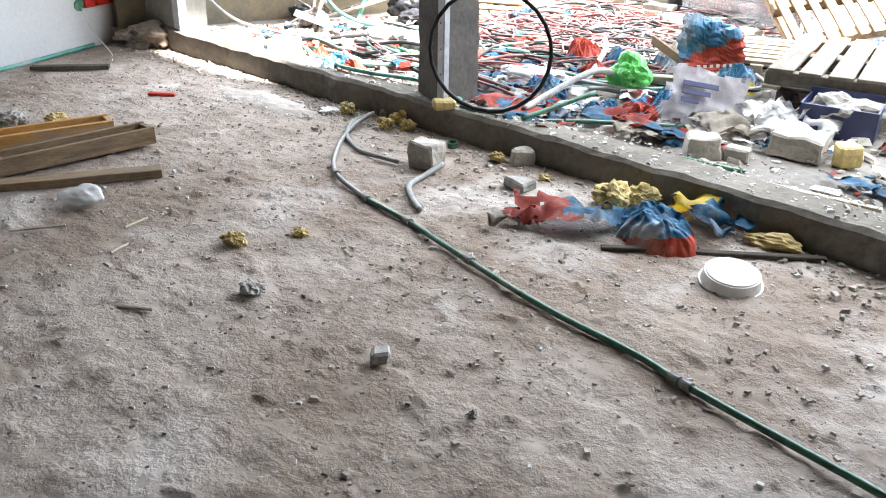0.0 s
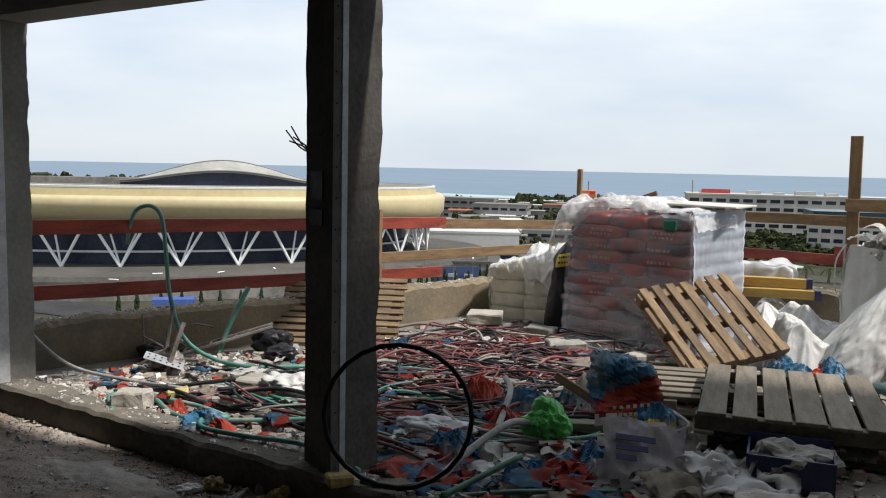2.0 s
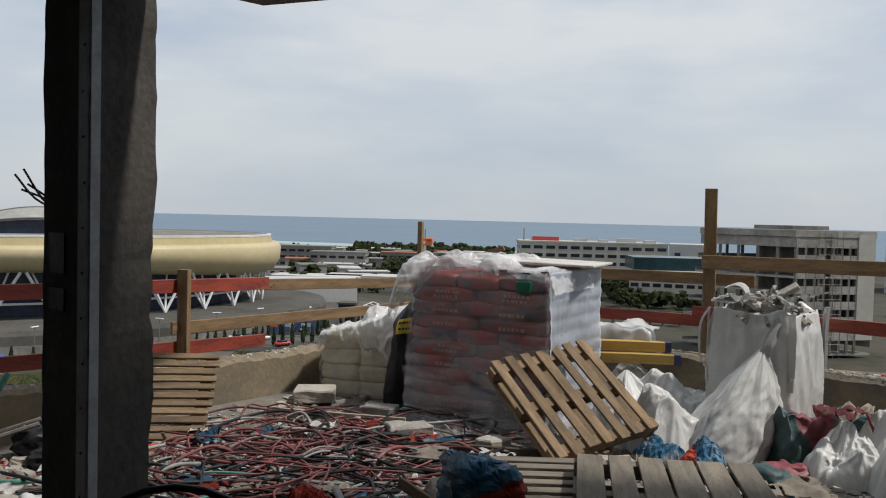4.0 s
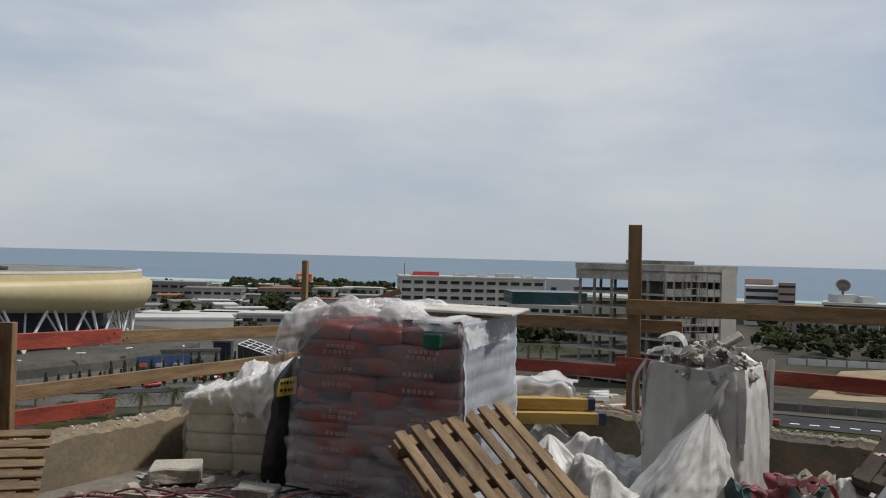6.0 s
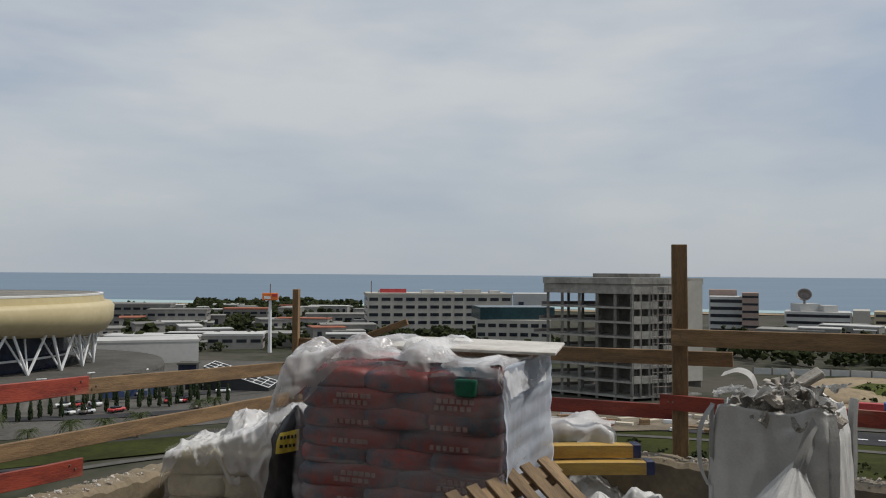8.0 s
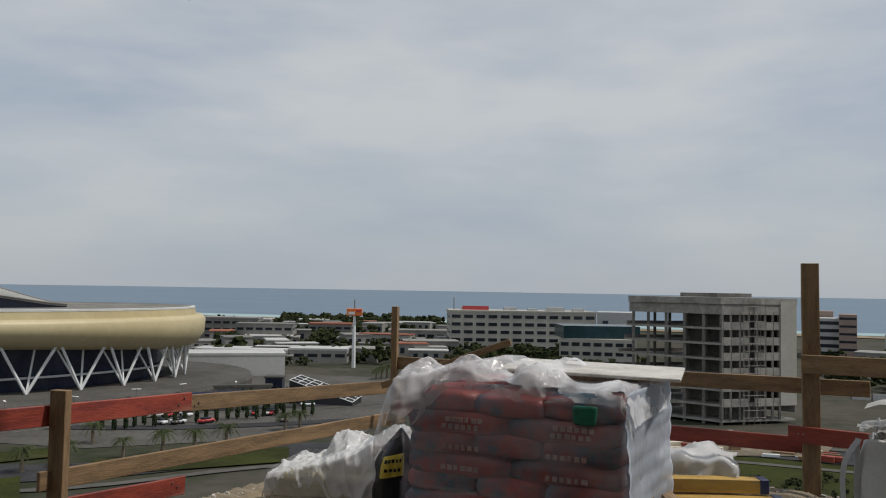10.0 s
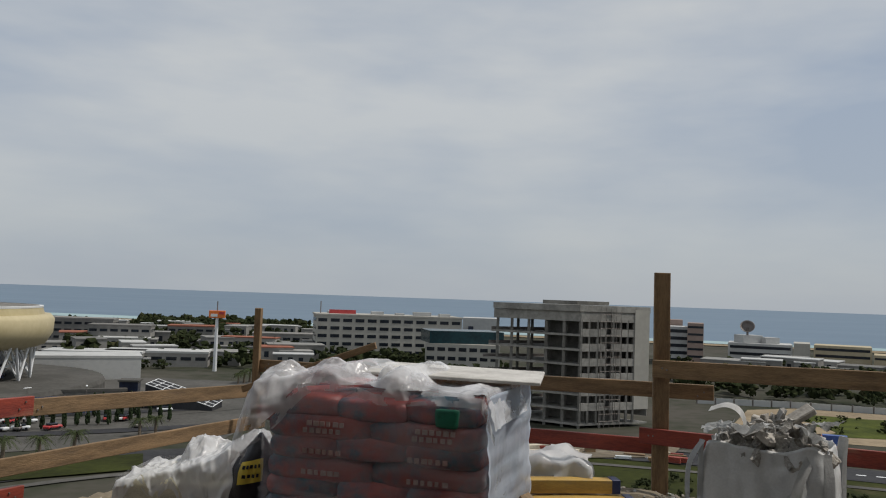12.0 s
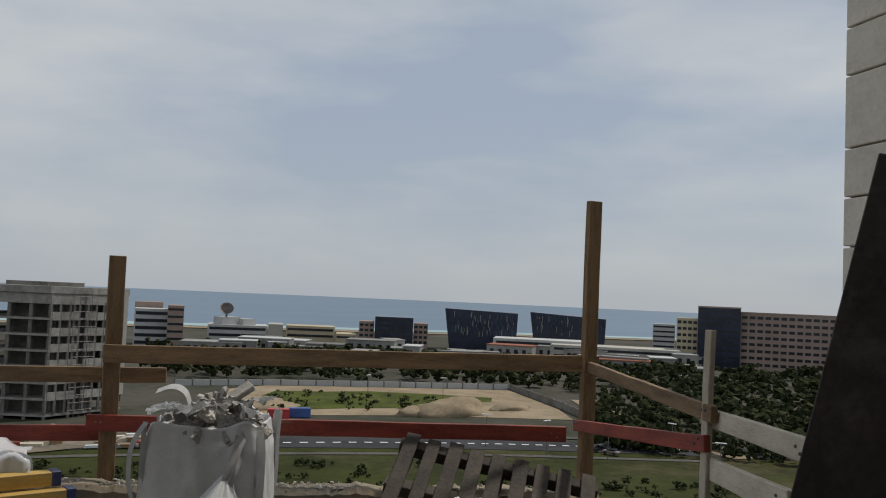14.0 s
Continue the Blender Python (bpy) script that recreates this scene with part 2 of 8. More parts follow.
def add_prism(bm, pts, z0, z1):
    lo = [bm.verts.new((x, y, z0)) for x, y in pts]
    hi = [bm.verts.new((x, y, z1)) for x, y in pts]
    k = len(pts)
    bm.faces.new(lo[::-1])
    bm.faces.new(hi)
    for i in range(k):
        bm.faces.new((lo[i], lo[(i + 1) % k], hi[(i + 1) % k], hi[i]))
    return bm


def add_tube(bm, pts, r, sides=7, closed=False):
    pts = [Vector(p) for p in pts]
    rings = []
    ref = Vector((0.13, 0.21, 0.97))
    k = len(pts)
    for i, p in enumerate(pts):
        a = pts[(i - 1) % k] if closed else pts[max(i - 1, 0)]
        b = pts[(i + 1) % k] if closed else pts[min(i + 1, k - 1)]
        t = (b - a).normalized()
        u = ref - t * ref.dot(t)
        u = u.normalized() if u.length > 1e-4 else t.orthogonal().normalized()
        ref = u
        w = t.cross(u)
        rr = r[i] if isinstance(r, (list, tuple)) else r
        rings.append([bm.verts.new(p + (u * math.cos(2 * math.pi * j / sides) + w * math.sin(2 * math.pi * j / sides)) * rr) for j in range(sides)])
    for i in range(k if closed else k - 1):
        q, s = rings[i], rings[(i + 1) % k]
        for j in range(sides):
            bm.faces.new((q[j], q[(j + 1) % sides], s[(j + 1) % sides], s[j]))
    if not closed:
        bm.faces.new(rings[0][::-1])
        bm.faces.new(rings[-1])
    return bm


def smooth_path(pts, step=6):
    """Catmull-Rom through the points."""
    p = [Vector(q) for q in pts]
    p = [p[0] * 2 - p[1]] + p + [p[-1] * 2 - p[-2]]
    out = []
    for i in range(1, len(p) - 2):
        for k in range(step):
            t = k / step
            a, b, c, d = p[i - 1], p[i], p[i + 1], p[i + 2]
            out.append(0.5 * ((2 * b) + (c - a) * t + (2 * a - 5 * b + 4 * c - d) * t * t + (3 * b - a - 3 * c + d) * t ** 3))
    return out + [p[-2]]


def rough(bm, amount, size, seed=0):
    off = Vector((seed * 3.1, seed * 1.7, seed * 2.3))
    for v in bm.verts:
        v.co += noise.noise_vector(v.co / size + off) * amount
    return bm


def link(name, bm, material, shade=False):
    me = bpy.data.meshes.new(name)
    bmesh.ops.recalc_face_normals(bm, faces=bm.faces)
    bm.to_mesh(me)
    bm.free()
    for m in (material if isinstance(material, (list, tuple)) else [material]):
        me.materials.append(m)
    if shade:
        me.polygons.foreach_set("use_smooth", [True] * len(me.polygons))
    return new(name, me)


def part(name, bm, material, parent, label="", shade=False):
    ob = link(name, bm, material, shade)
    ob.parent = parent
    return tagged(ob, label)


def thing(name, label, category, m=Matrix.Identity(4), group="", kind=""):
    ob = new(name)
    ob.empty_display_size = 0.1
    ob.matrix_basis = m
    return tagged(ob, label, category, group, kind)


def solo(name, bm, material, label, category, m=Matrix.Identity(4), group="", kind="", shade=False):
    ob = link(name, bm, material, shade)
    ob.matrix_basis = m
    return tagged(ob, label, category, group, kind)


def lumps(size, seed, detail=3, amount=0.2, flat=0.0):
    """A crumpled closed lump of about that size, resting on z = 0."""
    bm = bm_new()
    bmesh.ops.create_icosphere(bm, subdivisions=detail, radius=1)
    off = Vector((seed * 7.3, seed * 2.9, seed * 4.7))
    for v in bm.verts:
        d = v.co.normalized()
        k = 1 + amount * (noise.noise(d * 1.3 + off) + 0.6 * noise.noise(d * 3.1 + off) + 0.5 * (0.5 - abs(noise.noise(d * 6 + off))))
        v.co = Vector((d.x * size[0] / 2, d.y * size[1] / 2, d.z * size[2] / 2)) * k
        v.co.z = max(v.co.z + size[2] / 2, flat)
    return bm


def crumple(bm, seed, big=0.05, small=0.02):
    """Straight sharp creases in several directions, as in stiff crumpled plastic or paper."""
    r = random.Random(seed * 31 + 5)
    size = max(max(v.co[i] for v in bm.verts) - min(v.co[i] for v in bm.verts) for i in range(3))
    waves = []
    for k in range(9):
        n = Vector((r.gauss(0, 1), r.gauss(0, 1), r.gauss(0, 1))).normalized()
        lam = size * (r.uniform(0.35, 0.8) if k < 5 else r.uniform(0.12, 0.25))
        waves.append((n, lam, r.random(), big if k < 5 else small))
    bm.normal_update()
    new_co = []
    for v in bm.verts:
        d = 0.0
        for n, lam, ph, a in waves:
            q = n.dot(v.co) / lam + ph + 0.25 * noise.noise(v.co * 2 / size + n * 7)
            d += a * 0.6 * (abs(q - math.floor(q) - 0.5) * 2 - 0.5)
        new_co.append(v.co + v.normal * d)
    for v, c in zip(bm.verts, new_co):
        v.co = (c.x, c.y, max(c.z, 0.0))
    return bm


def panel_sack(w, d, h, seed, fall=0.0, cuts=13, fold=0.02):
    """An upright half-empty sack: flat creased panels, pinched top whose edge falls to one side."""
    bm = bm_new()
    bmesh.ops.create_cube(bm, size=1)
    bmesh.ops.subdivide_edges(bm, edges=bm.edges[:], cuts=cuts, use_grid_fill=True)
    off = Vector((seed * 1.7, seed * 3.1, seed))
    for v in bm.verts:
        x, y, t = v.co.x, v.co.y, v.co.z + 0.5
        hh = h * (1 - fall * (x + 0.5)) * (1 + 0.16 * noise.noise(Vector((x * 5, y * 2, seed))))
        pinch = 1 - 0.55 * t ** 2
        v.co = Vector((x * w * (1 + 0.1 * math.sin(t * 5 + seed)), y * d * pinch + 0.05 * t * noise.noise(Vector((x * 4, t * 3, seed))), t * hh))
    crumple(bm, seed, fold, fold * 0.6)
    return bm


def crease(x, y, seed):
    """Sharp folds at three scales, about -1 to 1."""
    a = noise.noise(Vector((x * 2.6 + 0.5 * y, y * 2.1, seed * 3.7)))
    b = noise.noise(Vector((x * 6.1 - 2.0 * y, y * 4.3 + a, seed * 1.9 + 5)))
    c = noise.noise(Vector((x * 15 + 4 * b, y * 11, seed + 9)))
    return 0.52 * (0.5 - 2 * abs(a)) + 0.34 * (0.5 - 2 * abs(b)) + 0.11 * (0.5 - 2 * abs(c))


def shroud(w, d, top, drop, out, seed, side=0.12, fold=0.05, n=170, k=90):
    """A loose plastic sheet over a load: lies on the top, rolls over the front edge and hangs.
    top, drop, out: height, hanging length and bulge as functions of -1..1 along the front."""
    bm = bm_new()
    g = {}
    for i in range(n + 1):
        X = (i / n - 0.5) * (w + 2 * side)
        u = max(-1.0, min(1.0, X / (w / 2)))
        over = max(0.0, abs(X) - w / 2)
        flat = d * 0.8
        L = flat + drop(u)
        for j in range(k + 1):
            sl = L * j / k
            f = fold * crease(X * 1.6, sl * 1.6, seed)
            if sl < flat:
                y, z, ny, nz = d * 0.3 - sl, top(u), 0.0, 1.0
                near = max(0.0, 1 - (flat - sl) / 0.1)
                z -= 0.02 * near * near
                y -= out(u) * 0.4 * near
                ny, nz = near * 0.7, 1 - 0.3 * near
            else:
                h = sl - flat
                y = -d / 2 - out(u) * (0.4 + 0.6 * math.sin(min(1.0, h / max(0.08, drop(u))) * math.pi * 0.8))
                z, ny, nz = top(u) - 0.02 - h, 1.0, 0.15
            x = math.copysign(w / 2 + over * 0.35, X) if over else X
            g[i, j] = bm.verts.new((x + (math.copysign(f, X) if over else 0.3 * f), y - ny * f, z + nz * f - over * 0.85))
    for i in range(n):
        for j in range(k):
            if j > k * 0.9 and noise.noise(Vector((i * 0.11, j * 0.2, seed))) > 0.12:
                continue
            bm.faces.new((g[i, j], g[i + 1, j], g[i + 1, j + 1], g[i, j + 1]))
    for v in [v for v in bm.verts if not v.link_faces]:
        bm.verts.remove(v)
    return bm


def tarp_heap(w, d, h, seed, n=90, sharp=1.0):
    """A heap of stiff crumpled sheeting on z = 0: uneven hump broken by sharp long folds."""
    bm = bm_new()
    g = {}
    for i in range(n + 1):
        for j in range(n + 1):
            x, y = i / n * 2 - 1, j / n * 2 - 1
            a = max(abs(x), abs(y))
            r = math.hypot(x, y)
            q = a / r if r > 1e-6 else 1.0
            x2, y2 = x * q, y * q          # square to disc
            rim = 1 + 0.18 * noise.noise(Vector((x2 * 1.5, y2 * 1.5, seed)))
            hump = max(0.0, 1 - a ** 3.4) * (0.8 + 0.45 * noise.noise(Vector((x2 * 1.3, y2 * 1.3, seed + 3))))
            big = max(w, d)
            f = crease(x2 * 0.75 * w / big, y2 * 0.75 * d / big, seed) * sharp * big
            z = h * hump + 0.17 * f * (0.25 + min(1.0, 2 * (1 - a)))
            g[i, j] = bm.verts.new((x2 * w / 2 * rim + 0.06 * f * x2, y2 * d / 2 * rim - 0.1 * f, max(0.002, z) if a < 1 else 0.002))
    for i in range(n):
        for j in range(n):
            bm.faces.new((g[i, j], g[i + 1, j], g[i + 1, j + 1], g[i, j + 1]))
    return bm


def sheet(w, d, seed, height=0.1, step=0.04, thick=0.006, ragged=0.25):
    """A crumpled torn sheet lying on z = 0, with thickness and ragged outline."""
    bm = bm_new()
    nx, ny = max(4, int(w / step)), max(4, int(d / step))
    off = Vector((seed * 5.1, seed * 3.3, seed))
    grid = {}
    for i in range(nx + 1):
        for j in range(ny + 1):
            x, y = (i / nx - 0.5) * w, (j / ny - 0.5) * d
            q = Vector((x, y, 0))
            ridge = 1 - abs(noise.noise(q * 5 / max(w, d) * 0.6 + off)) * 2
            z = height * (0.35 + 0.5 * noise.noise(q * 3 + off) + 0.35 * ridge + 0.25 * noise.noise(q * 14 + off))
            sx = noise.noise(q * 4 + off * 2) * 0.12 * w
            sy = noise.noise(q * 4 - off * 2) * 0.12 * d
            grid[i, j] = bm.verts.new((x + sx, y + sy, max(z, 0.004)))
    for i in range(nx):
        for j in range(ny):
            e = max(abs(i / nx - 0.5), abs(j / ny - 0.5)) * 2
            if e > 1 - ragged and noise.noise(Vector((i * 0.35, j * 0.35, seed * 9.1))) > 0.15:
                continue
            bm.faces.new((grid[i, j], grid[i + 1, j], grid[i + 1, j + 1], grid[i, j + 1]))
    for v in [v for v in bm.verts if not v.link_faces]:
        bm.verts.remove(v)
    bmesh.ops.solidify(bm, geom=bm.faces[:], thickness=thick)
    return bm


# the building's own axes: s runs along the threshold, n points out over the terrace
AXIS_U, AXIS_N, ORIGIN = Vector((0.9406, -0.3396, 0)), Vector((0.3396, 0.9406, 0)), Vector((0, 1.25, 0))
WALLAX = Matrix(((AXIS_U.x, AXIS_N.x, 0, ORIGIN.x), (AXIS_U.y, AXIS_N.y, 0, ORIGIN.y), (0, 0, 1, 0), (0, 0, 0, 1)))
FLOOR_Z, KERB_Z, LINTEL_Z, CEIL_Z = -0.1, 0.07, 2.38, 2.75
GROUND = -34.0


# ---- the building: room, threshold, pillar, lintel ----
def wall_box(name, lo, hi, material, label, category, m=WALLAX, bevel=0.0, cuts=0, bumpy=0.0):
    bm = add_box(bm_new(), lo, hi, Matrix.Identity(4), bevel)
    if cuts:
        bmesh.ops.subdivide_edges(bm, edges=bm.edges[:], cuts=cuts, use_grid_fill=True)
        rough(bm, bumpy, 0.25, 3)
    return solo(name, bm, material, label, category, m, kind="structure")


def floor_sheet():
    """Dusty screed of the room with a gentle unevenness."""
    bm = bm_new()
    ss = [-7.5, -7.0, -6.5, -6.0, -5.5] + [-5.0 + 7.4 * i / 330 for i in range(331)] + [2.9, 3.5, 4.2, 5.0, 5.8, 6.5]
    nn = [-9.0, -8.0, -7.0, -6.0, -5.0, -4.4] + [-3.9 + 3.92 * j / 240 for j in range(241)]
    g = {}
    for i, s in enumerate(ss):
        for j, n in enumerate(nn):
            p = WALLAX @ Vector((s, n, 0))
            near = 1.0 if -5.0 <= s <= 2.4 and n >= -3.9 else 0.0
            clod = max(0.0, noise.noise(p * 9 + Vector((3, 1, 0)))) * max(0.0, noise.noise(p * 27))
            z = FLOOR_Z + 0.012 * noise.noise(p * 1.3) + near * (0.010 * noise.noise(p * 6) + 0.006 * noise.noise(p * 15) + 0.004 * noise.noise(p * 38) + 0.05 * clod)
            g[i, j] = bm.verts.new((s, n, z))
    for i in range(len(ss) - 1):
        for j in range(len(nn) - 1):
            bm.faces.new((g[i, j], g[i + 1, j], g[i + 1, j + 1], g[i, j + 1]))
    return solo("floor", bm, M_FLOOR, "dusty grey screed floor strewn with grit and debris", "floor", WALLAX, kind="structure", shade=True)


floor_sheet()
# the slab under it, and the storeys below and above
wall_box("slab", (-8, -9.2, -0.5), (6.8, -0.02, -0.14), M_CONC, "concrete floor slab under the room", "slab")
wall_box("ceiling", (-8, -9.2, CEIL_Z), (6.8, 0.27, 3.1), M_CEIL, "bare grey concrete ceiling slab of the room", "ceiling")
wall_box("wall_north", (-8, 0.27, 3.1), (6.8, 0.05, 6.2), M_STONE, "stone-clad facade of the storey above the opening", "wall")
# threshold upstand
def kerb():
    bm = bm_new()
    k = 140
    prof = [(-0.01, -0.14), (-0.01, KERB_Z - 0.02), (0.01, KERB_Z), (0.2, KERB_Z), (0.22, KERB_Z - 0.02), (0.22, -0.14)]
    rows = []
    for i in range(k + 1):
        s = -4.42 + 10.2 * i / k
        row = []
        for n, z in prof:
            q = Vector((s, n, z))
            row.append(bm.verts.new((s, n + 0.012 * noise.noise(q * 5), z + (0.012 * noise.noise(q * 6) + 0.008 * noise.noise(q * 19) if z > 0 else 0))))
        rows.append(row)
    for a, b in zip(rows, rows[1:]):
        for j in range(len(prof) - 1):
            bm.faces.new((a[j], a[j + 1], b[j + 1], b[j]))
    bm.faces.new(rows[0])
    bm.faces.new(rows[-1][::-1])
    return solo("threshold", bm, M_KERB, "rough concrete upstand between room and terrace", "kerb", WALLAX, kind="structure")


kerb()


def block_column(name, s0, s1, n0, n1, z0, z1, label, nl=None, skin=None):
    """Column of mortared blocks: uneven edge, a corner bead towards the room."""
    th = thing(name, label, "pillar", WALLAX, kind="structure")
    bm = bm_new()
    k = 60
    rows = []
    for i in range(k + 1):
        z = z0 + (z1 - z0) * i / k
        e = 0.006 * noise.noise(Vector((s0 * 3, 1.5, z * 5))) + 0.006 * noise.noise(Vector((s0, 7.5, z * 14)))
        f = 0.010 * noise.noise(Vector((s1 * 3, 4.5, z * 4))) + 0.008 * noise.noise(Vector((s1, 2.5, z * 16)))
        rows.append([bm.verts.new(c) for c in ((s0 + e, n0 if nl is None else nl, z), (s1, n0, z), (s1 - 0.012 + f * 0.6, n1 + f, z), (s0 + e, n1, z))])
    for a, b in zip(rows, rows[1:]):
        for j in range(4):
            bm.faces.new((a[j], a[(j + 1) % 4], b[(j + 1) % 4], b[j]))
    bm.faces.new(rows[0][::-1])
    bm.faces.new(rows[-1])
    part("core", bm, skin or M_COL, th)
    return th


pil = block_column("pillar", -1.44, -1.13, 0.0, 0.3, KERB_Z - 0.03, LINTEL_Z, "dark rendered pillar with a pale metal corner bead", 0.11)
FACE = Matrix.Translation((-1.13, 0.0, 0)) @ Matrix.Rotation(math.atan2(-0.11, 0.31), 4, "Z") @ Matrix.Translation((1.13, 0, 0))
M_PILB = mat("dusty_bead", (0.4, 0.415, 0.44), (0.28, 0.29, 0.31), 0.5, 9, 0.1, 60)
bead = add_box(bm_new(), (-1.19, -0.008, KERB_Z), (-1.126, 0.0, LINTEL_Z), FACE)
part("corner_bead", bead, M_PILB, pil, "pale galvanised corner bead with nail holes")
part("corner_bead", add_box(bm_new(), (-1.134, -0.004, KERB_Z), (-1.122, 0.035, LINTEL_Z)), M_PILB, pil)
bm = bm_new()
for i in range(16):
    bmesh.ops.create_cone(bm, cap_ends=True, segments=8, radius1=0.005, radius2=0.004, depth=0.004, matrix=FACE @ Matrix.Translation((-1.155 + random.uniform(-0.012, 0.012), -0.0095, 0.25 + i * 0.14)) @ Matrix.Rotation(radians(90), 4, "X"))
part("nail_head", bm, M_BLACKP, pil, "dark nail holes in the bead")
for z0, z1 in ((1.24, 1.31), (1.36, 1.49)):
    part("junction_box", add_box(bm_new(), (-1.4, -0.006, z0), (-1.29, 0.02, z1), FACE), M_BLACKP, pil, "dark sunk electrical box")
for a, b in ((0.0, 0.05), (0.03, -0.01), (0.05, 0.02), (-0.02, 0.03)):
    part("rebar_wire", add_tube(bm_new(), smooth_path([(-1.42, 0.16, 1.56), (-1.5, 0.14 + b, 1.6), (-1.58 + a * 0.3, 0.12 + b, 1.65 + a)], 4), 0.004, 5), M_STEEL, pil, "bent wire ends sticking out")

jamb = block_column("wall_stub", -5.2, -4.0, 0.02, 0.27, KERB_Z - 0.2, LINTEL_Z, "grey rendered wall end beside the opening with a pale corner bead", None, M_CONC)
part("corner_bead", add_box(bm_new(), (-4.003, 0.006, KERB_Z), (-3.975, 0.075, LINTEL_Z)), M_BEADW, jamb, "pale metal corner bead")
part("corner_bead", add_box(bm_new(), (-4.07, 0.01, KERB_Z), (-3.985, 0.018, LINTEL_Z)), M_BEADW, jamb, "pale metal corner bead")
block_column("pillar_2", 3.4, 3.8, 0.0, 0.26, KERB_Z - 0.03, LINTEL_Z, "dark rendered pillar at the far side of the opening")
# added out of view: keeps sky light off the right of the floor
wall_box("wall_stub_2", (2.3, 0.012, KERB_Z - 0.2), (3.4, 0.25, LINTEL_Z), M_CONC, "unseen wall added beside the far pillar to block light", "wall")
wall_box("lintel", (-5.6, 0.0, LINTEL_Z), (6.8, 0.265, CEIL_Z + 0.002), M_CEIL, "dark concrete lintel beam over the opening", "beam", cuts=12, bumpy=0.006)
# unseen walls that close the room; dark concrete lowers the bounced light
wall_box("wall_right", (4.6, -9.0, FLOOR_Z - 0.05), (4.8, 0.265, CEIL_Z), M_CONC, "unseen side wall, dark to cut bounced light", "wall")
wall_box("wall_back", (-7.8, -9.2, FLOOR_Z - 0.05), (6.8, -8.8, CEIL_Z), M_CONC, "unseen rear wall, dark to cut bounced light", "wall")
wall_box("wall_left", (-4.72, -8.5, FLOOR_Z - 0.05), (-4.48, 2.98, CEIL_Z), M_PLAST, "grey plastered block wall with chased conduits and red boxes", "wall", Matrix.Identity(4))
# balcony slab of the storey above, still on its formwork
TIP = Vector((-1.6, 5.65, 0))
over = [TIP, TIP + AXIS_U * 1.35, WALLAX @ Vector((-2.1, 0.28, 0)), WALLAX @ Vector((-3.3, 0.28, 0)), TIP + Vector((-0.69, -0.72, 0))]
solo("balcony_slab", rough(add_prism(bm_new(), [(p.x, p.y) for p in over], 3.17, 3.42), 0.006, 0.4), mat("formwork_underside", (0.17, 0.135, 0.095), (0.1, 0.08, 0.06), 0.85, 2, 0.3, 30, mix=0.8, dirt=(0.26, 0.24, 0.2), dirt_at=0.62), "brown formwork underside of the balcony slab above", "slab", kind="structure")
# storeys below, so that the building stands on the ground
wall_box("building_base", (-8, -24, GROUND), (6.8, -0.4, -0.5), M_STONE, "stone-clad lower storeys of the building", "building")
wall_box("building_top", (-8, -24, 3.1), (6.8, -0.02, 9.5), M_STONE, "upper storeys of the building", "building")

# ---- terrace slab, parapet ----
PA, PB, PC, PD = Vector((-4.55, 2.75, 0)), Vector((-0.5, 8.2, 0)), Vector((4.5, 4.4, 0)), Vector((2.1, 0.6, 0))
bm = bm_new()
g = {}
nx, ny = 120, 110
for i in range(nx + 1):
    for j in range(ny + 1):
        x, y = -4.7 + 9.4 * i / nx, 0.3 + 8.1 * j / ny
        q = Vector((x, y, 0))
        g[i, j] = bm.verts.new((x, y, 0.016 * noise.noise(q * 1.5) + 0.012 * noise.noise(q * 6) + 0.006 * noise.noise(q * 16)))


def within(x, y):
    def left(a, b):
        return (b.x - a.x) * (y - a.y) - (b.y - a.y) * (x - a.x)
    return left(PA, PB) < 0 and left(PB, PC) < 0 and left(PC, PD) < 0 and (Vector((x, y, 0)) - ORIGIN).dot(AXIS_N) > 0.12


for i in range(nx):
    for j in range(ny):
        x, y = -4.7 + 9.4 * (i + 0.5) / nx, 0.3 + 8.1 * (j + 0.5) / ny
        if within(x, y):
            bm.faces.new((g[i, j], g[i + 1, j], g[i + 1, j + 1], g[i, j + 1]))
for v in [v for v in bm.verts if not v.link_faces]:
    bm.verts.remove(v)
solo("terrace_floor", bm, M_TERR, "dusty rubble-strewn concrete terrace floor", "floor", kind="structure", shade=True)
solo("terrace_slab", add_prism(bm_new(), [(p.x, p.y) for p in (PA, PB, PC, PD, WALLAX @ Vector((1.6, 0.2, 0)), WALLAX @ Vector((-4.9, 0.2, 0)))], -0.4, -0.06), M_CONC, "concrete slab carrying the terrace", "slab", kind="structure")
solo("building_podium", add_prism(bm_new(), [(p.x, p.y) for p in (PA, PB, PC, PD, WALLAX @ Vector((1.6, -0.5, 0)), WALLAX @ Vector((-4.9, -0.5, 0)))], GROUND, -0.42), M_STONE, "stone-clad storeys under the terrace", "building", kind="structure")


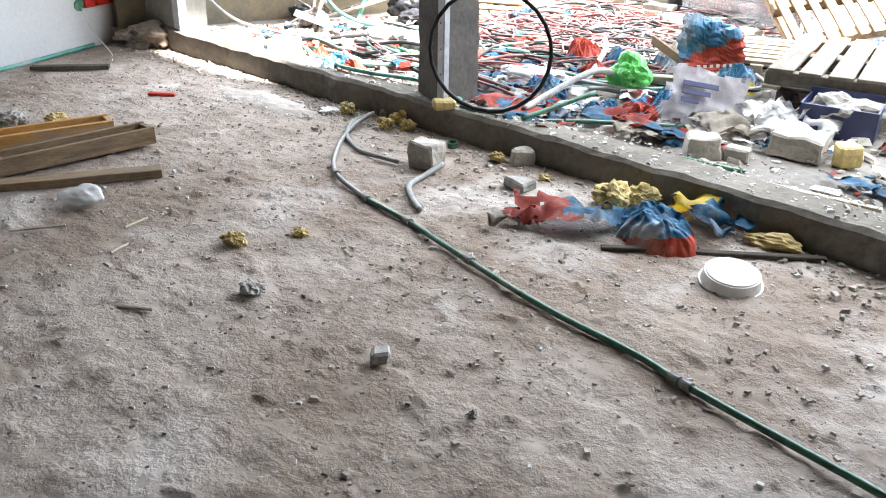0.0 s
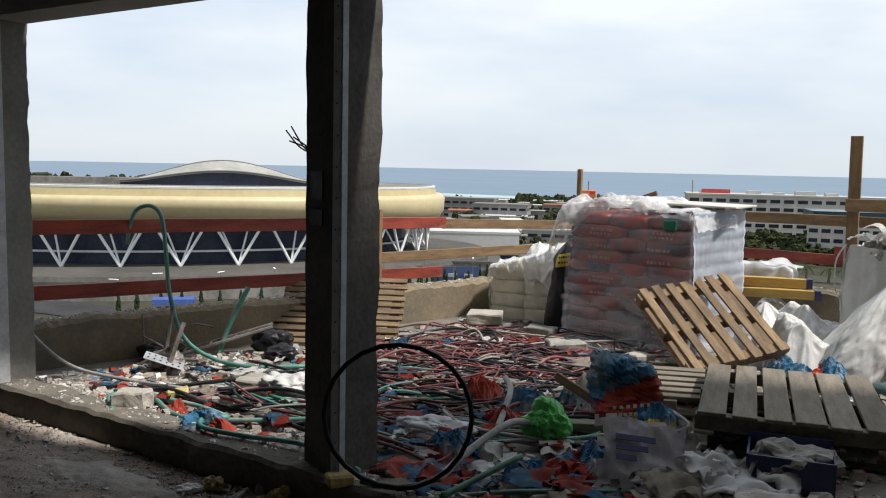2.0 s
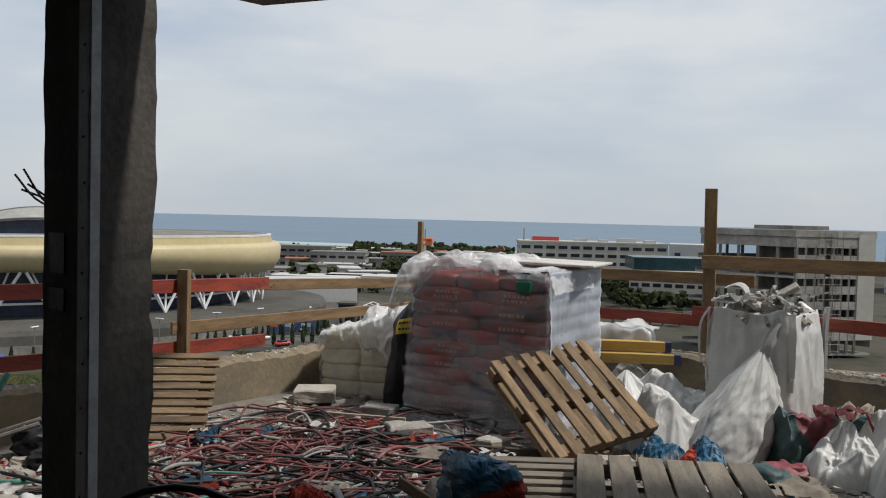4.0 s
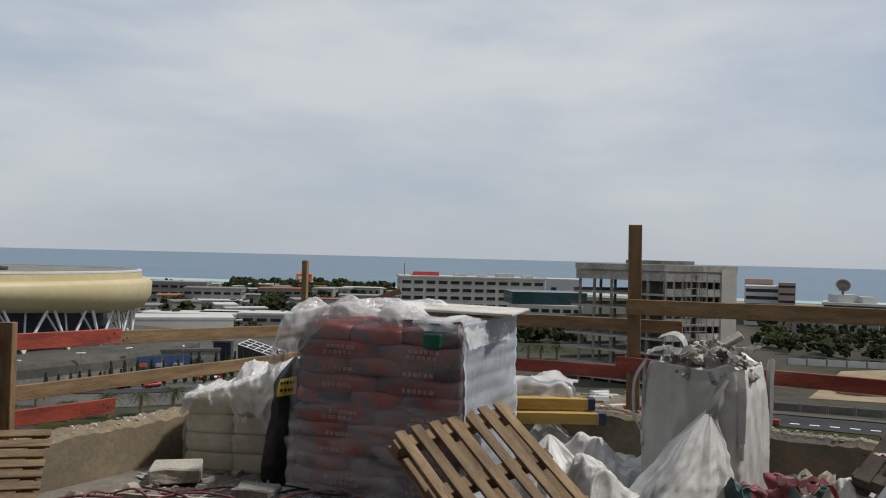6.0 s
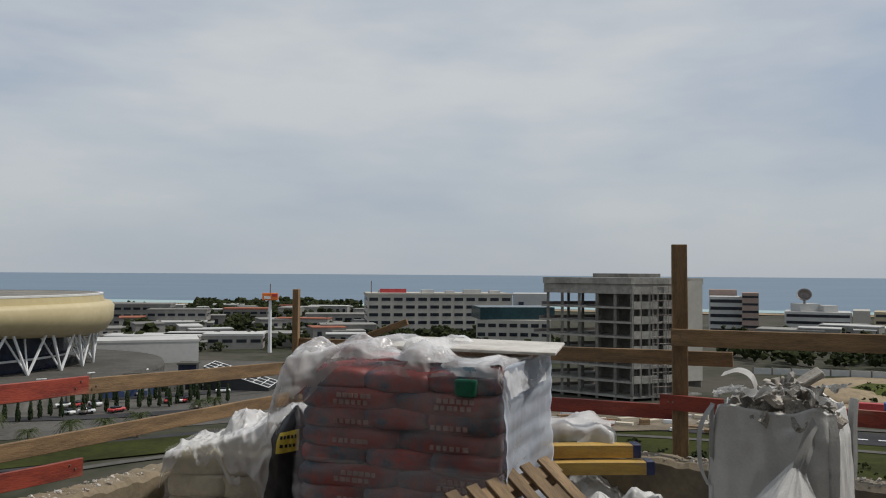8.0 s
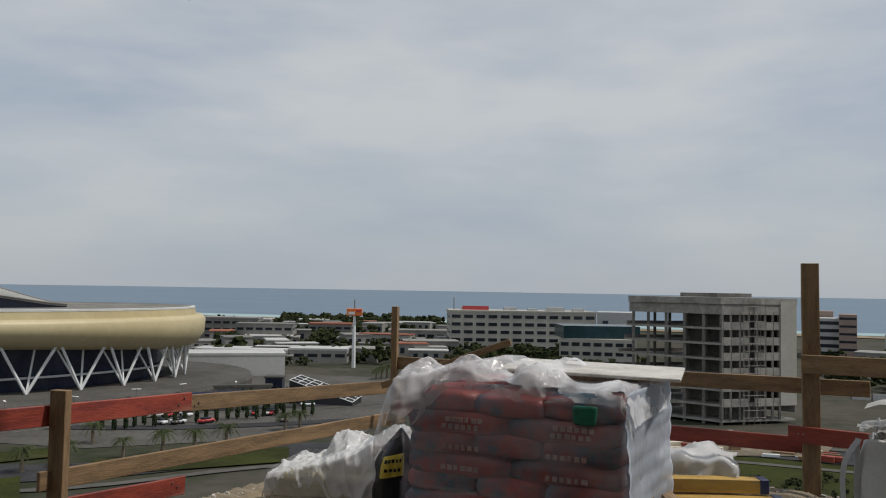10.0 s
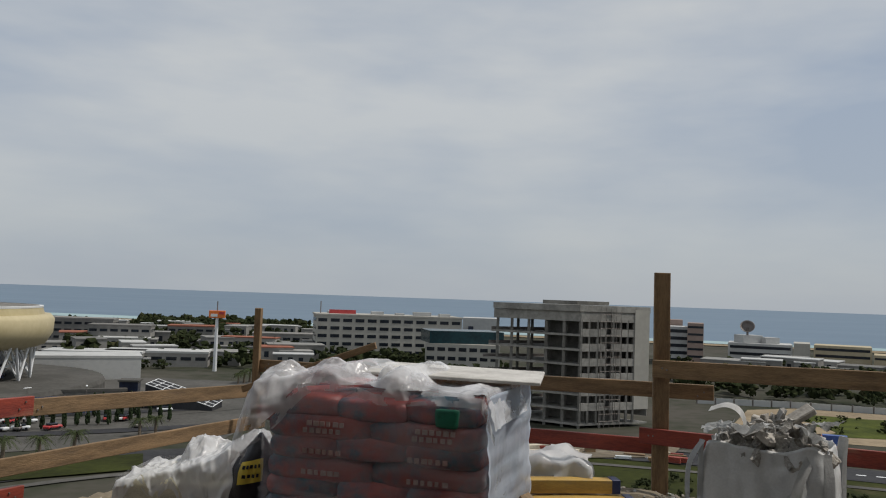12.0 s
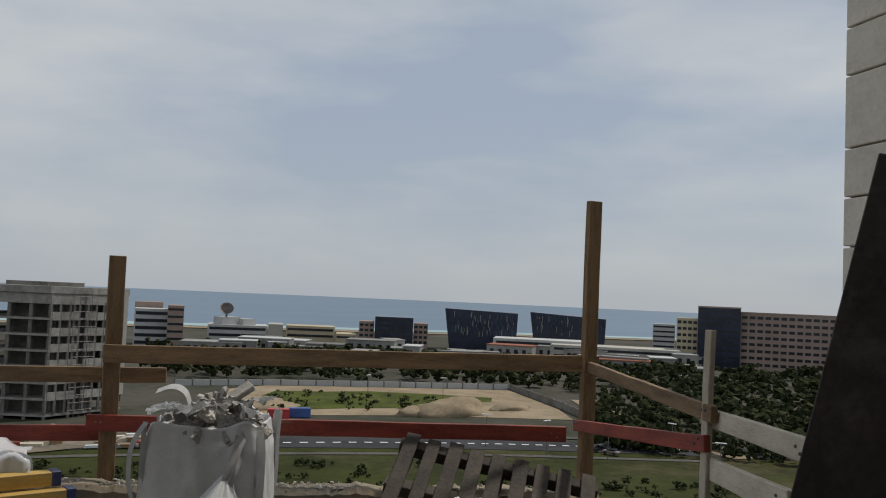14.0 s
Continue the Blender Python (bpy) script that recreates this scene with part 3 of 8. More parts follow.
def parapet(name, a, b, h, inner, label):
    d = (b - a).normalized()
    inn = Vector((-d.y, d.x, 0)) * inner
    bm = bm_new()
    k = 170
    rows = []
    for i in range(k + 1):
        p = a.lerp(b, i / k)
        q = p * 1.0
        top = h + 0.02 * noise.noise(q * 3) + 0.012 * noise.noise(q * 11) + 0.016 * noise.noise(q * 31)
        o = p
        c = p + inn
        rows.append([bm.verts.new(x) for x in ((o.x, o.y, -0.4), (o.x, o.y, top - 0.02), (o.x + inn.x * 0.12, o.y + inn.y * 0.12, top + 0.01 * noise.noise(q * 23)), (c.x - inn.x * 0.15, c.y - inn.y * 0.15, top + 0.012 * noise.noise(q * 17)), (c.x, c.y, top - 0.03), (c.x, c.y, -0.05))])
    for r, s in zip(rows, rows[1:]):
        for j in range(5):
            bm.faces.new((r[j], r[j + 1], s[j + 1], s[j]))
    bm.faces.new(rows[0])
    bm.faces.new(rows[-1][::-1])
    return solo(name, bm, M_PARA, label, "parapet", kind="structure")


PAR_H = 0.42
parapet("parapet_1", PA, PB, 0.345, -0.22, "low rendered parapet with a broken rough top edge")
parapet("parapet_2", PB, PC, 0.48, -0.22, "low rendered parapet along the sea side of the terrace")
parapet("parapet_3", PC, PD, PAR_H, -0.22, "low rendered parapet at the end of the terrace")


# ---- the town and the sea below ----
EYE0 = Vector((-0.3, 1.1, 0))
M_GROUND = mat("dry_town_ground", (0.0778, 0.0707, 0.0581), (0.0318, 0.037, 0.0212), 0.95, 0.012, 0.0, 0.2, mix=0.6, dirt=(0.105, 0.0972, 0.083), dirt_at=0.6, spec=0.08)
M_GRASS = mat("rough_grass", (0.045, 0.052, 0.013), (0.02, 0.023, 0.008), 0.95, 0.06, 0.0, 0.9, mix=0.7, dirt=(0.078, 0.066, 0.036), dirt_at=0.6, spec=0.08)
M_SAND = mat("bare_sand", (0.3, 0.24, 0.16), (0.21, 0.165, 0.11), 0.95, 0.08, 0.0, 0.9, spec=0.08)
M_ASPH = mat("asphalt", (0.0544, 0.0544, 0.0571), (0.0354, 0.0354, 0.0381), 0.9, 0.08, 0.0, 1.5, spec=0.08)
M_PAVE = mat("light_paving", (0.113, 0.107, 0.0976), (0.0742, 0.0717, 0.0646), 0.9, 0.06, 0.0, 0.8, spec=0.08)
M_SEA = mat("sea_water", (0.145, 0.2, 0.258), (0.112, 0.162, 0.216), 0.55, 0.002, 0.0, 0.03, mix=0.9, stretch=(1, 4, 1), spec=0.2)
M_SHALLOW = mat("shallow_water", (0.32, 0.42, 0.42), (0.25, 0.36, 0.38), 0.6, 0.004, 0.0, 0.05, spec=0.2)
M_LEAF = mat("far_foliage", (0.042, 0.05, 0.02), (0.012, 0.017, 0.009), 0.95, 0.25, 0.0, 1.6, mix=0.8, spec=0.05, dirt=(0.075, 0.07, 0.035), dirt_at=0.62)
M_CYP = mat("cypress_foliage", (0.0338, 0.0488, 0.0225), (0.0188, 0.0263, 0.0135), 0.9, 1.5, 0.0, 8.0, vary=0.25, spec=0.08)
M_PALMF = mat("palm_fronds", (0.07, 0.084, 0.035), (0.035, 0.0455, 0.021), 0.8, 1.0, 0.0, 6.0, spec=0.08)
M_TRUNK = mat("tree_trunk", (0.2, 0.16, 0.12), (0.12, 0.1, 0.075), 0.9, 2.0, 0.0, 9.0, spec=0.08)
M_GOLD = mat("gold_cladding", (0.52, 0.44, 0.26), (0.45, 0.375, 0.21), 0.5, 0.05, 0.0, 0.6)
M_WHITE = mat("white_steel", (0.75, 0.76, 0.76), (0.66, 0.67, 0.67), 0.5, 0.3, 0.0, 3.0)
M_NAVYG = mat("dark_blue_glass", (0.021, 0.0315, 0.063), (0.0105, 0.014, 0.0315), 0.2, 0.08, 0.0, 0.8)
M_WINDOW = mat("dark_window", (0.021, 0.027, 0.036), (0.012, 0.015, 0.021), 0.15, 0.2, 0.0, 2.0)
M_OFFICE = mat("pale_office_stone", (0.44, 0.42, 0.37), (0.37, 0.355, 0.315), 0.85, 0.06, 0.0, 0.6, spec=0.08)
M_WHITEW = mat("white_office_wall", (0.5, 0.5, 0.48), (0.42, 0.42, 0.41), 0.8, 0.06, 0.0, 0.6, spec=0.08)
M_YELW = mat("sandy_office_wall", (0.48, 0.416, 0.288), (0.416, 0.352, 0.24), 0.85, 0.06, 0.0, 0.6, spec=0.08)
M_BROWN = mat("brown_office_stone", (0.36, 0.275, 0.235), (0.3, 0.225, 0.19), 0.85, 0.06, 0.0, 0.6, spec=0.08)
M_FARC = mat("raw_tower_concrete", (0.24, 0.228, 0.205), (0.14, 0.134, 0.12), 0.9, 0.12, 0.0, 0.9, dirt=(0.134, 0.131, 0.122), dirt_at=0.62, spec=0.08)
M_TEALG = mat("teal_glass", (0.014, 0.05, 0.06), (0.01, 0.03, 0.038), 0.2, 0.1, 0.0, 0.8)
M_ROOF = mat("flat_roof", (0.27, 0.265, 0.248), (0.194, 0.189, 0.178), 0.9, 0.05, 0.0, 0.5, vary=0.25, spec=0.08)
M_HOUSE = mat("town_house_wall", (0.28, 0.27, 0.25), (0.214, 0.204, 0.189), 0.9, 0.06, 0.0, 0.6, vary=0.25, spec=0.08)
M_TILE = mat("red_tile_roof", (0.34, 0.14, 0.09), (0.24, 0.1, 0.07), 0.9, 0.1, 0.0, 1.0, spec=0.08)
M_ORANGE = mat("orange_sign", (0.75, 0.19, 0.03), (0.62, 0.14, 0.02), 0.5, 0.5, 0.0, 3.0)
M_REDSIGN = mat("red_sign", (0.5, 0.05, 0.05), None, 0.5, 0.5, 0.0, 3.0)
M_BLUEK = mat("blue_kiosk", (0.06, 0.12, 0.36), None, 0.5, 0.5, 0.0, 3.0)


def at(bearing, dist, z=0.0):
    b = radians(bearing)
    return EYE0 + Vector((math.sin(b) * dist, math.cos(b) * dist, z))


def flat_poly(name, pts, z, material, label, category):
    bm = bm_new()
    bm.faces.new([bm.verts.new((p[0], p[1], z)) for p in pts])
    return solo(name, bm, material, label, category, kind="structure")


bm = bm_new()
rings = [[bm.verts.new((r * math.sin(radians(a)), r * math.cos(radians(a)), GROUND)) for a in range(0, 360, 10)] for r in (20, 120, 500, 1500, 4700)]
bm.faces.new(rings[0])
for q, w in zip(rings, rings[1:]):
    for j in range(36):
        bm.faces.new((q[j], q[(j + 1) % 36], w[(j + 1) % 36], w[j]))
solo("ground", bm, M_GROUND, "dry mixed ground of the town below the building", "ground", kind="structure")
# the sea: rises by a hair towards the horizon, as the lie of the land does here
bm = bm_new()
sv = [bm.verts.new(c) for c in ((-3600, 2250, -33.6), (-400, 1010, -33.6), (0, 870, -33.6), (690, 578, -33.6), (1500, 150, -33.6), (4000, -1000, -33.6), (4600, 600, -17), (3400, 3300, -14.5), (1500, 4400, -14.5), (0, 4680, -14.5), (-1500, 4400, -14.5), (-2900, 3700, -16))]
bm.faces.new(sv)
bmesh.ops.triangulate(bm, faces=bm.faces[:])
solo("sea", bm, M_SEA, "calm grey-blue sea reaching the horizon", "water", kind="structure")
flat_poly("beach", [(-420, 985), (0, 845), (690, 553), (1500, 125), (1500, 152), (690, 590), (0, 884), (-420, 1024)], -33.3, M_SAND, "narrow pale beach along the shore", "beach")
flat_poly("water_shallows", [(-420, 1020), (0, 884), (690, 590), (1500, 150), (1500, 190), (700, 640), (0, 960), (-420, 1100)], -33.0, M_SHALLOW, "pale green shallow water off the beach", "water")


def ribbon(name, pts, width, z, material, label, category="road"):
    p = smooth_path([(x, y, 0) for x, y in pts], 5)
    bm = bm_new()
    rows = []
    for i, q in enumerate(p):
        t = (p[min(i + 1, len(p) - 1)] - p[max(i - 1, 0)]).normalized()
        s = Vector((-t.y, t.x, 0)) * width / 2
        rows.append((bm.verts.new((q.x + s.x, q.y + s.y, z)), bm.verts.new((q.x - s.x, q.y - s.y, z))))
    for a, b in zip(rows, rows[1:]):
        bm.faces.new((a[0], a[1], b[1], b[0]))
    return solo(name, bm, material, label, category, kind="structure")


flat_poly("grass_verge", [(20, 205), (60, 165), (110, 110), (230, 20), (260, 60), (205, 104), (140, 152), (62, 192)], GROUND + 0.1, M_GRASS, "rough green verge in front of the road", "grass")
flat_poly("sand_lot", [(118, 216), (150, 205), (178, 190), (216, 160), (232, 178), (262, 226), (215, 257), (181, 277), (160, 272), (138, 242)], GROUND + 0.1, M_SAND, "bare sandy building lot", "sand")
flat_poly("grass_field", [(143, 219), (168, 212), (188, 203), (206, 205), (226, 203), (235, 211), (222, 228), (205, 246), (190, 251), (175, 261), (158, 247)], GROUND + 0.16, mat("field_weeds", (0.085, 0.1, 0.02), (0.035, 0.045, 0.012), 0.95, 0.09, 0.0, 1.2, mix=0.7, dirt=(0.16, 0.13, 0.06), dirt_at=0.63, spec=0.08), "overgrown green field behind the road", "grass")
ribbon("road", [(-160, 175), (-72, 163), (-20, 190), (62, 197), (140, 157), (200, 108), (260, 40)], 15, GROUND + 0.2, M_ASPH, "grey asphalt road curving past the field", "road")
ribbon("pavement", [(20, 214), (66, 208), (146, 168), (208, 118), (270, 48)], 3, GROUND + 0.24, M_PAVE, "pale pavement strip beside the road")
ribbon("pavement_2", [(-150, 152), (-72, 148), (-30, 170), (10, 186), (58, 184), (132, 145), (190, 98)], 2.5, GROUND + 0.24, M_PAVE, "pale pavement strip on the near side of the road")
ribbon("track", [(200, 96), (215, 130), (240, 165), (262, 190)], 9, GROUND + 0.28, M_SAND, "sandy track leading to the lot")
flat_poly("parking_lot", [(-140, 205), (-70, 188), (-12, 210), (0, 255), (-40, 290), (-95, 275)], GROUND + 0.12, M_PAVE, "pale paved car park with rows of cypresses", "parking")
ribbon("driveway", [(-120, 215), (-60, 215), (-10, 232)], 6, GROUND + 0.3, M_ASPH, "asphalt aisle of the car park")
ribbon("driveway_2", [(-110, 240), (-60, 246), (-20, 262)], 6, GROUND + 0.3, M_ASPH, "asphalt aisle of the car park")
for k, (a, b, r1, r2) in enumerate(((-36, -24, 150, 168), (-20, -8, 170, 186), (-34, -22, 185, 196))):
    flat_poly("grass_strip", [at(a, r1)[:2], at(b, r1 + 6)[:2], at(b, r2 + 6)[:2], at(a, r2)[:2]], GROUND + 0.34, M_GRASS, "green planted strip with palms", "grass")
flat_poly("plaza", [at(-14, 265)[:2], at(-6, 250)[:2], at(2, 275)[:2], at(3, 330)[:2], at(-8, 350)[:2], at(-14, 330)[:2]], GROUND + 0.2, M_PAVE, "broad pale paved plaza beside the stadium", "plaza")
# road marks
bm = bm_new()
rp = smooth_path([(62, 197, 0), (140, 157, 0), (200, 108, 0), (260, 40, 0)], 22)
for a, b in zip(rp, rp[1:]):
    d = (b - a)
    w = Vector((-d.y, d.x, 0)).normalized() * 0.45
    e = a + d * 0.5
    bm.faces.new([bm.verts.new((q.x, q.y, GROUND + 0.26)) for q in (a + w, a - w, e - w, e + w)])
solo("road_marking", bm, M_WHITE, "white dashed line on the road", "road marking", kind="structure")
# building yard before the tower
flat_poly("yard", [at(9.5, 200)[:2], at(17, 193)[:2], at(26, 206)[:2], at(27, 232)[:2], at(17, 226)[:2], at(9.5, 228)[:2]], GROUND + 0.36, mat("yard_earth", (0.2, 0.165, 0.12), (0.11, 0.095, 0.075), 0.95, 0.12, 0.0, 1.2, dirt=(0.3, 0.27, 0.22), dirt_at=0.6, spec=0.08), "trodden earth yard with building material", "yard")
yr = random.Random(15)
for i in range(60):
    b, d = yr.uniform(10, 26.5), yr.uniform(199, 226)
    w, dp, h = yr.uniform(1.5, 6.0), yr.uniform(0.6, 1.6), yr.uniform(0.3, 1.3)
    th = thing("material_stack", "stack of planks and steel in the building yard", "stack", Matrix.Translation(at(b, d, GROUND + 0.36)) @ Matrix.Rotation(yr.uniform(-0.7, 0.4), 4, "Z"), "material stacks in the yard")
    m = yr.choice((M_PALEW, M_WOOD, M_STEEL, M_RUB, M_WHITE, M_RED))
    for k in range(3):
        part("layer", add_box(bm_new(), (-w / 2 + yr.uniform(-0.3, 0.3), -dp / 2, k * h / 3 + 0.02), (w / 2, dp / 2, (k + 0.9) * h / 3 + 0.02), bevel=0.02), m, th)
# sand heap
for b, d, sx, sy, sz, sd in ((45.6, 268, 30, 16, 4.4, 1), (43.2, 262, 14, 9, 2.4, 5), (33, 268, 26, 14, 3.0, 8), (49.5, 285, 16, 9, 1.8, 11)):
    solo("sand_mound", lumps((sx, sy, sz * 2), sd, 3, 0.3), M_SAND, "pale heap of excavated sand on the lot", "sand heap", Matrix.Translation(at(b, d, GROUND - sz)), "sand heaps on the lot", shade=True)


# ---- stadium ----
def stadium():
    c = Vector((-153.8, 256.4, 0))
    t, r = Vector((0.857, 0.515, 0)), Vector((-0.515, 0.857, 0))
    A, B = 92.0, 60.0
    th = thing("stadium", "large gold-clad stadium with white V struts and dark blue glass", "stadium", Matrix.Translation((c.x, c.y, GROUND)))

    def ring(o, z, k=96):
        return [((A + o) * math.cos(2 * math.pi * i / k) * t + (B + o) * math.sin(2 * math.pi * i / k) * r) + Vector((0, 0, z - GROUND)) for i in range(k)]

    def lathe(prof, close=False, dip=0.0):
        bm = bm_new()
        rows = []
        for o, z in prof:
            low = dip * min(1.0, max(0.0, (-9.0 - z) / 4.0))
            rows.append([bm.verts.new(p - Vector((0, 0, low * max(0.0, math.cos(2 * math.pi * i / 96)) ** 1.5))) for i, p in enumerate(ring(o, z))])
        for a, b in zip(rows, rows[1:]):
            for j in range(len(a)):
                bm.faces.new((a[j], a[(j + 1) % len(a)], b[(j + 1) % len(a)], b[j]))
        if close:
            bm.faces.new(rows[-1])
        return bm
    roof = part("roof", lathe([(-3.0, -8.35), (-1.2, -8.3), (0, -9.4), (-0.3, -11.6), (-2.4, -13.8), (-7, -15.5), (-18, -15.9)], dip=4.0), M_GOLD, th, "smooth pale gold roof shell", True)
    part("upper_band", lathe([(-2.9, -8.6), (-3.6, -6.3)]), mat("dull_gold_cladding", (0.44, 0.37, 0.2), (0.38, 0.31, 0.16), 0.45, 0.05, 0.0, 0.6), roof, "recessed dull gold band of the roof")
    part("roof_edge", lathe([(-3.5, -6.3), (-3.4, -5.75), (-4.4, -5.7)]), M_WHITE, roof, "white rim of the roof")
    part("inner_roof", lathe([(-4.4, -5.75), (-14, -5.9), (-40, -6.3), (-46, -7.4)]), M_FARC, roof, "grey inner slope of the roof", True)
    part("glass_wall", lathe([(-13, -28), (-13, -15.7)]), M_NAVYG, th, "dark blue glazed wall")
    part("walkway_rail", lathe([(-11.2, -24.6), (-11.0, -24.0), (-11.4, -24.0)]), M_WHITE, th, "white gallery rail")
    pod = part("podium", lathe([(16, GROUND), (16, -29.2), (15.4, -28), (-14, -28)]), M_PAVE, th, "pale concrete podium")
    part("podium_wall", lathe([(16.2, GROUND), (16.2, -31.5), (16.05, -31.5)]), M_FARC, pod, "grey base wall")
    k = 34
    for i in range(k):
        a = 2 * math.pi * (i + 0.5) / k
        if not (-0.2 > math.sin(a)) and math.cos(a) < 0.55:
            continue
        foot = (A - 6) * math.cos(a) * t + (B - 6) * math.sin(a) * r + Vector((0, 0, -28 - GROUND))
        for d in (-0.46, 0.46):
            b = a + d * 2 * math.pi / k
            top = (A - 5) * math.cos(b) * t + (B - 5) * math.sin(b) * r + Vector((0, 0, -15.4 - GROUND))
            part("strut", add_tube(bm_new(), [foot, top], 0.42, 6), M_WHITE, th)
            top2 = (A - 11) * math.cos(b * 0.7 + a * 0.3) * t + (B - 11) * math.sin(b * 0.7 + a * 0.3) * r + Vector((0, 0, -15.4 - GROUND))
            part("strut", add_tube(bm_new(), [foot, top2], 0.3, 6), M_WHITE, th)
    # arched stand roof on the far side
    bm = bm_new()
    o = at(-28.2, 305) - Vector((c.x, c.y, 0))
    side = Vector((math.cos(radians(28.2)), math.sin(radians(28.2)), 0))
    back = Vector((-side.y, side.x, 0))
    rows, base = [], []
    for i in range(41):
        u = i / 20 - 1
        lift = max(0.0, math.cos(u * math.pi / 2)) ** 1.5
        z = -5.4 + 7.0 * lift
        p = o + side * u * 33
        rows.append([bm.verts.new(p + back * d + Vector((0, 0, z + q - GROUND))) for d, q in ((-12, -3.4 * lift - 0.6), (-12, -3.4 * lift), (-4, -0.9 * lift), (0, 0), (22, -0.8), (22, -2))])
        base.append(p - back * 11 + Vector((0, 0, z - 3.4 * lift - 0.3 - GROUND)))
    for a, b in zip(rows, rows[1:]):
        for j in range(5):
            bm.faces.new((a[j], a[j + 1], b[j + 1], b[j]))
    stand = part("stand_roof", bm, mat("pale_sheet_roof", (0.36, 0.355, 0.32), (0.24, 0.24, 0.22), 0.8, 0.05, 0.0, 0.5), th, "grey arched roof over the far stand")
    bm = bm_new()
    for a, b in zip(base, base[1:]):
        bm.faces.new([bm.verts.new(c) for c in (Vector((a.x, a.y, -7.5 - GROUND)), Vector((b.x, b.y, -7.5 - GROUND)), b, a)])
    part("stand_wall", bm, M_NAVYG, stand, "dark seating under the arched roof")
    for j in (1, 3):
        part("rim", add_tube(bm_new(), [r_[j] for r_ in [[Vector(v) for v in q] for q in [[o + side * (i / 20 - 1) * 33 + back * d + Vector((0, 0, -5.4 + 7.0 * max(0.0, math.cos((i / 20 - 1) * math.pi / 2)) ** 1.5 + k * max(0.0, math.cos((i / 20 - 1) * math.pi / 2)) ** 1.5 - GROUND)) for d, k in ((-12, 0), (-12, -3.4), (0, 0), (0, 0.05))] for i in range(41)]]], 0.28, 5), M_STEEL, stand, "dark curved rim")
    tail = [o - side * 26 - back * 6, o - side * 86 - back * 10]
    part("rear_stand", add_prism(bm_new(), [(p.x, p.y) for p in (tail[1], tail[0], tail[0] + back * 8, tail[1] + back * 8)], -9 - GROUND, -4.6 - GROUND), M_FARC, stand, "low grey rear stand")
    # gate letter
    cu = bpy.data.curves.new("gate_letter", "FONT")
    cu.body, cu.size, cu.extrude, cu.align_x = "E", 3.2, 0.05, "CENTER"
    a = math.radians(-101)
    p = (A - 12.6) * math.cos(a) * t + (B - 12.6) * math.sin(a) * r
    lt = new("gate_letter", cu)
    cu.materials.append(M_WHITE)
    lt.parent = th
    lt.matrix_basis = Matrix.Translation(at(-31.3, 251.0, -22.6) - Vector((c.x, c.y, GROUND))) @ Matrix.Rotation(radians(31), 4, "Z") @ Matrix.Rotation(radians(90), 4, "X")
    tagged(lt, "white gate letter on the glass")


stadium()


# ---- office blocks ----
def block(name, label, corners, z1, wall, rows=(), cat="building", z0=GROUND, fl=4.0, inset=0.25, roof=None, win=M_WINDOW, bays=0, band=0.5, group=""):
    """A prism on corner points (counter-clockwise) with real recessed window bands or bays on each face towards the terrace.
    rows: (lowest z, highest z)."""
    cx = sum(p.x for p in corners) / len(corners)
    cy = sum(p.y for p in corners) / len(corners)
    base = Vector((cx, cy, z0))
    th = thing(name, label, cat, Matrix.Translation(base), group)
    bm = add_prism(bm_new(), [(p.x - cx, p.y - cy) for p in corners], 0, z1 - z0)
    part("wall", bm, wall, th)
    k = len(corners)
    for i in range(k):
        a, b = corners[i], corners[(i + 1) % k]
        d = Vector((b.x - a.x, b.y - a.y, 0))
        nrm = Vector((d.y, -d.x, 0)).normalized()
        if nrm.dot(EYE0 - Vector(((a.x + b.x) / 2, (a.y + b.y) / 2, 0))) < 0:
            continue
        n = int((z1 - z0 - 1.0) / fl)
        cols = bays if bays else 1
        ln = d.length
        cols = max(1, int(round(ln / bays))) if bays else 1
        for f in range(n):
            zt = z1 - z0 - 1.6 - f * fl
            zb = zt - fl * band
            if zb < 0.5 or (rows and not rows[0] <= zb + z0 <= rows[1]):
                continue
            for c in range(cols):
                u0, u1 = (c + 0.14) / cols, (c + 0.86) / cols
                if not bays:
                    u0, u1 = 0.03, 0.97
                p, q = a.lerp(b, u0) - base, a.lerp(b, u1) - base
                p.z = q.z = 0
                w = bm_new()
                o0, o1 = nrm * 0.12, nrm * -0.3
                vs = [w.verts.new(x) for x in (p + o0 + Vector((0, 0, zb)), q + o0 + Vector((0, 0, zb)), q + o0 + Vector((0, 0, zt)), p + o0 + Vector((0, 0, zt)))]
                ins = [w.verts.new(v.co + o1 - o0) for v in vs]
                w.faces.new(vs)
                for j in range(4):
                    w.faces.new((vs[j], ins[j], ins[(j + 1) % 4], vs[(j + 1) % 4]))
                part("window", w, win, th)
    if roof:
        bm = add_prism(bm_new(), [((p.x - cx) * 1.015, (p.y - cy) * 1.015) for p in corners], z1 - z0, z1 - z0 + 0.9)
        part("parapet", bm, roof, th)
    return th, base


def slab_pts(b0, b1, dist, depth, turn=0.0):
    """Four corners: front edge between two bearings at a distance, turned by an amount, then depth behind."""
    p, q = at(b0, dist - turn), at(b1, dist + turn)
    d = (q - p).normalized()
    n = Vector((-d.y, d.x, 0)) * depth
    return [p, q, q + n, p + n]


def roof_box(parent, base, p, w, d, h, z, material, label="", name="roof_house"):
    bm = add_box(bm_new(), (-w / 2, -d / 2, 0), (w / 2, d / 2, h), Matrix.Translation((p.x - base.x, p.y - base.y, z - base.z)))
    return part(name, bm, material, parent, label)


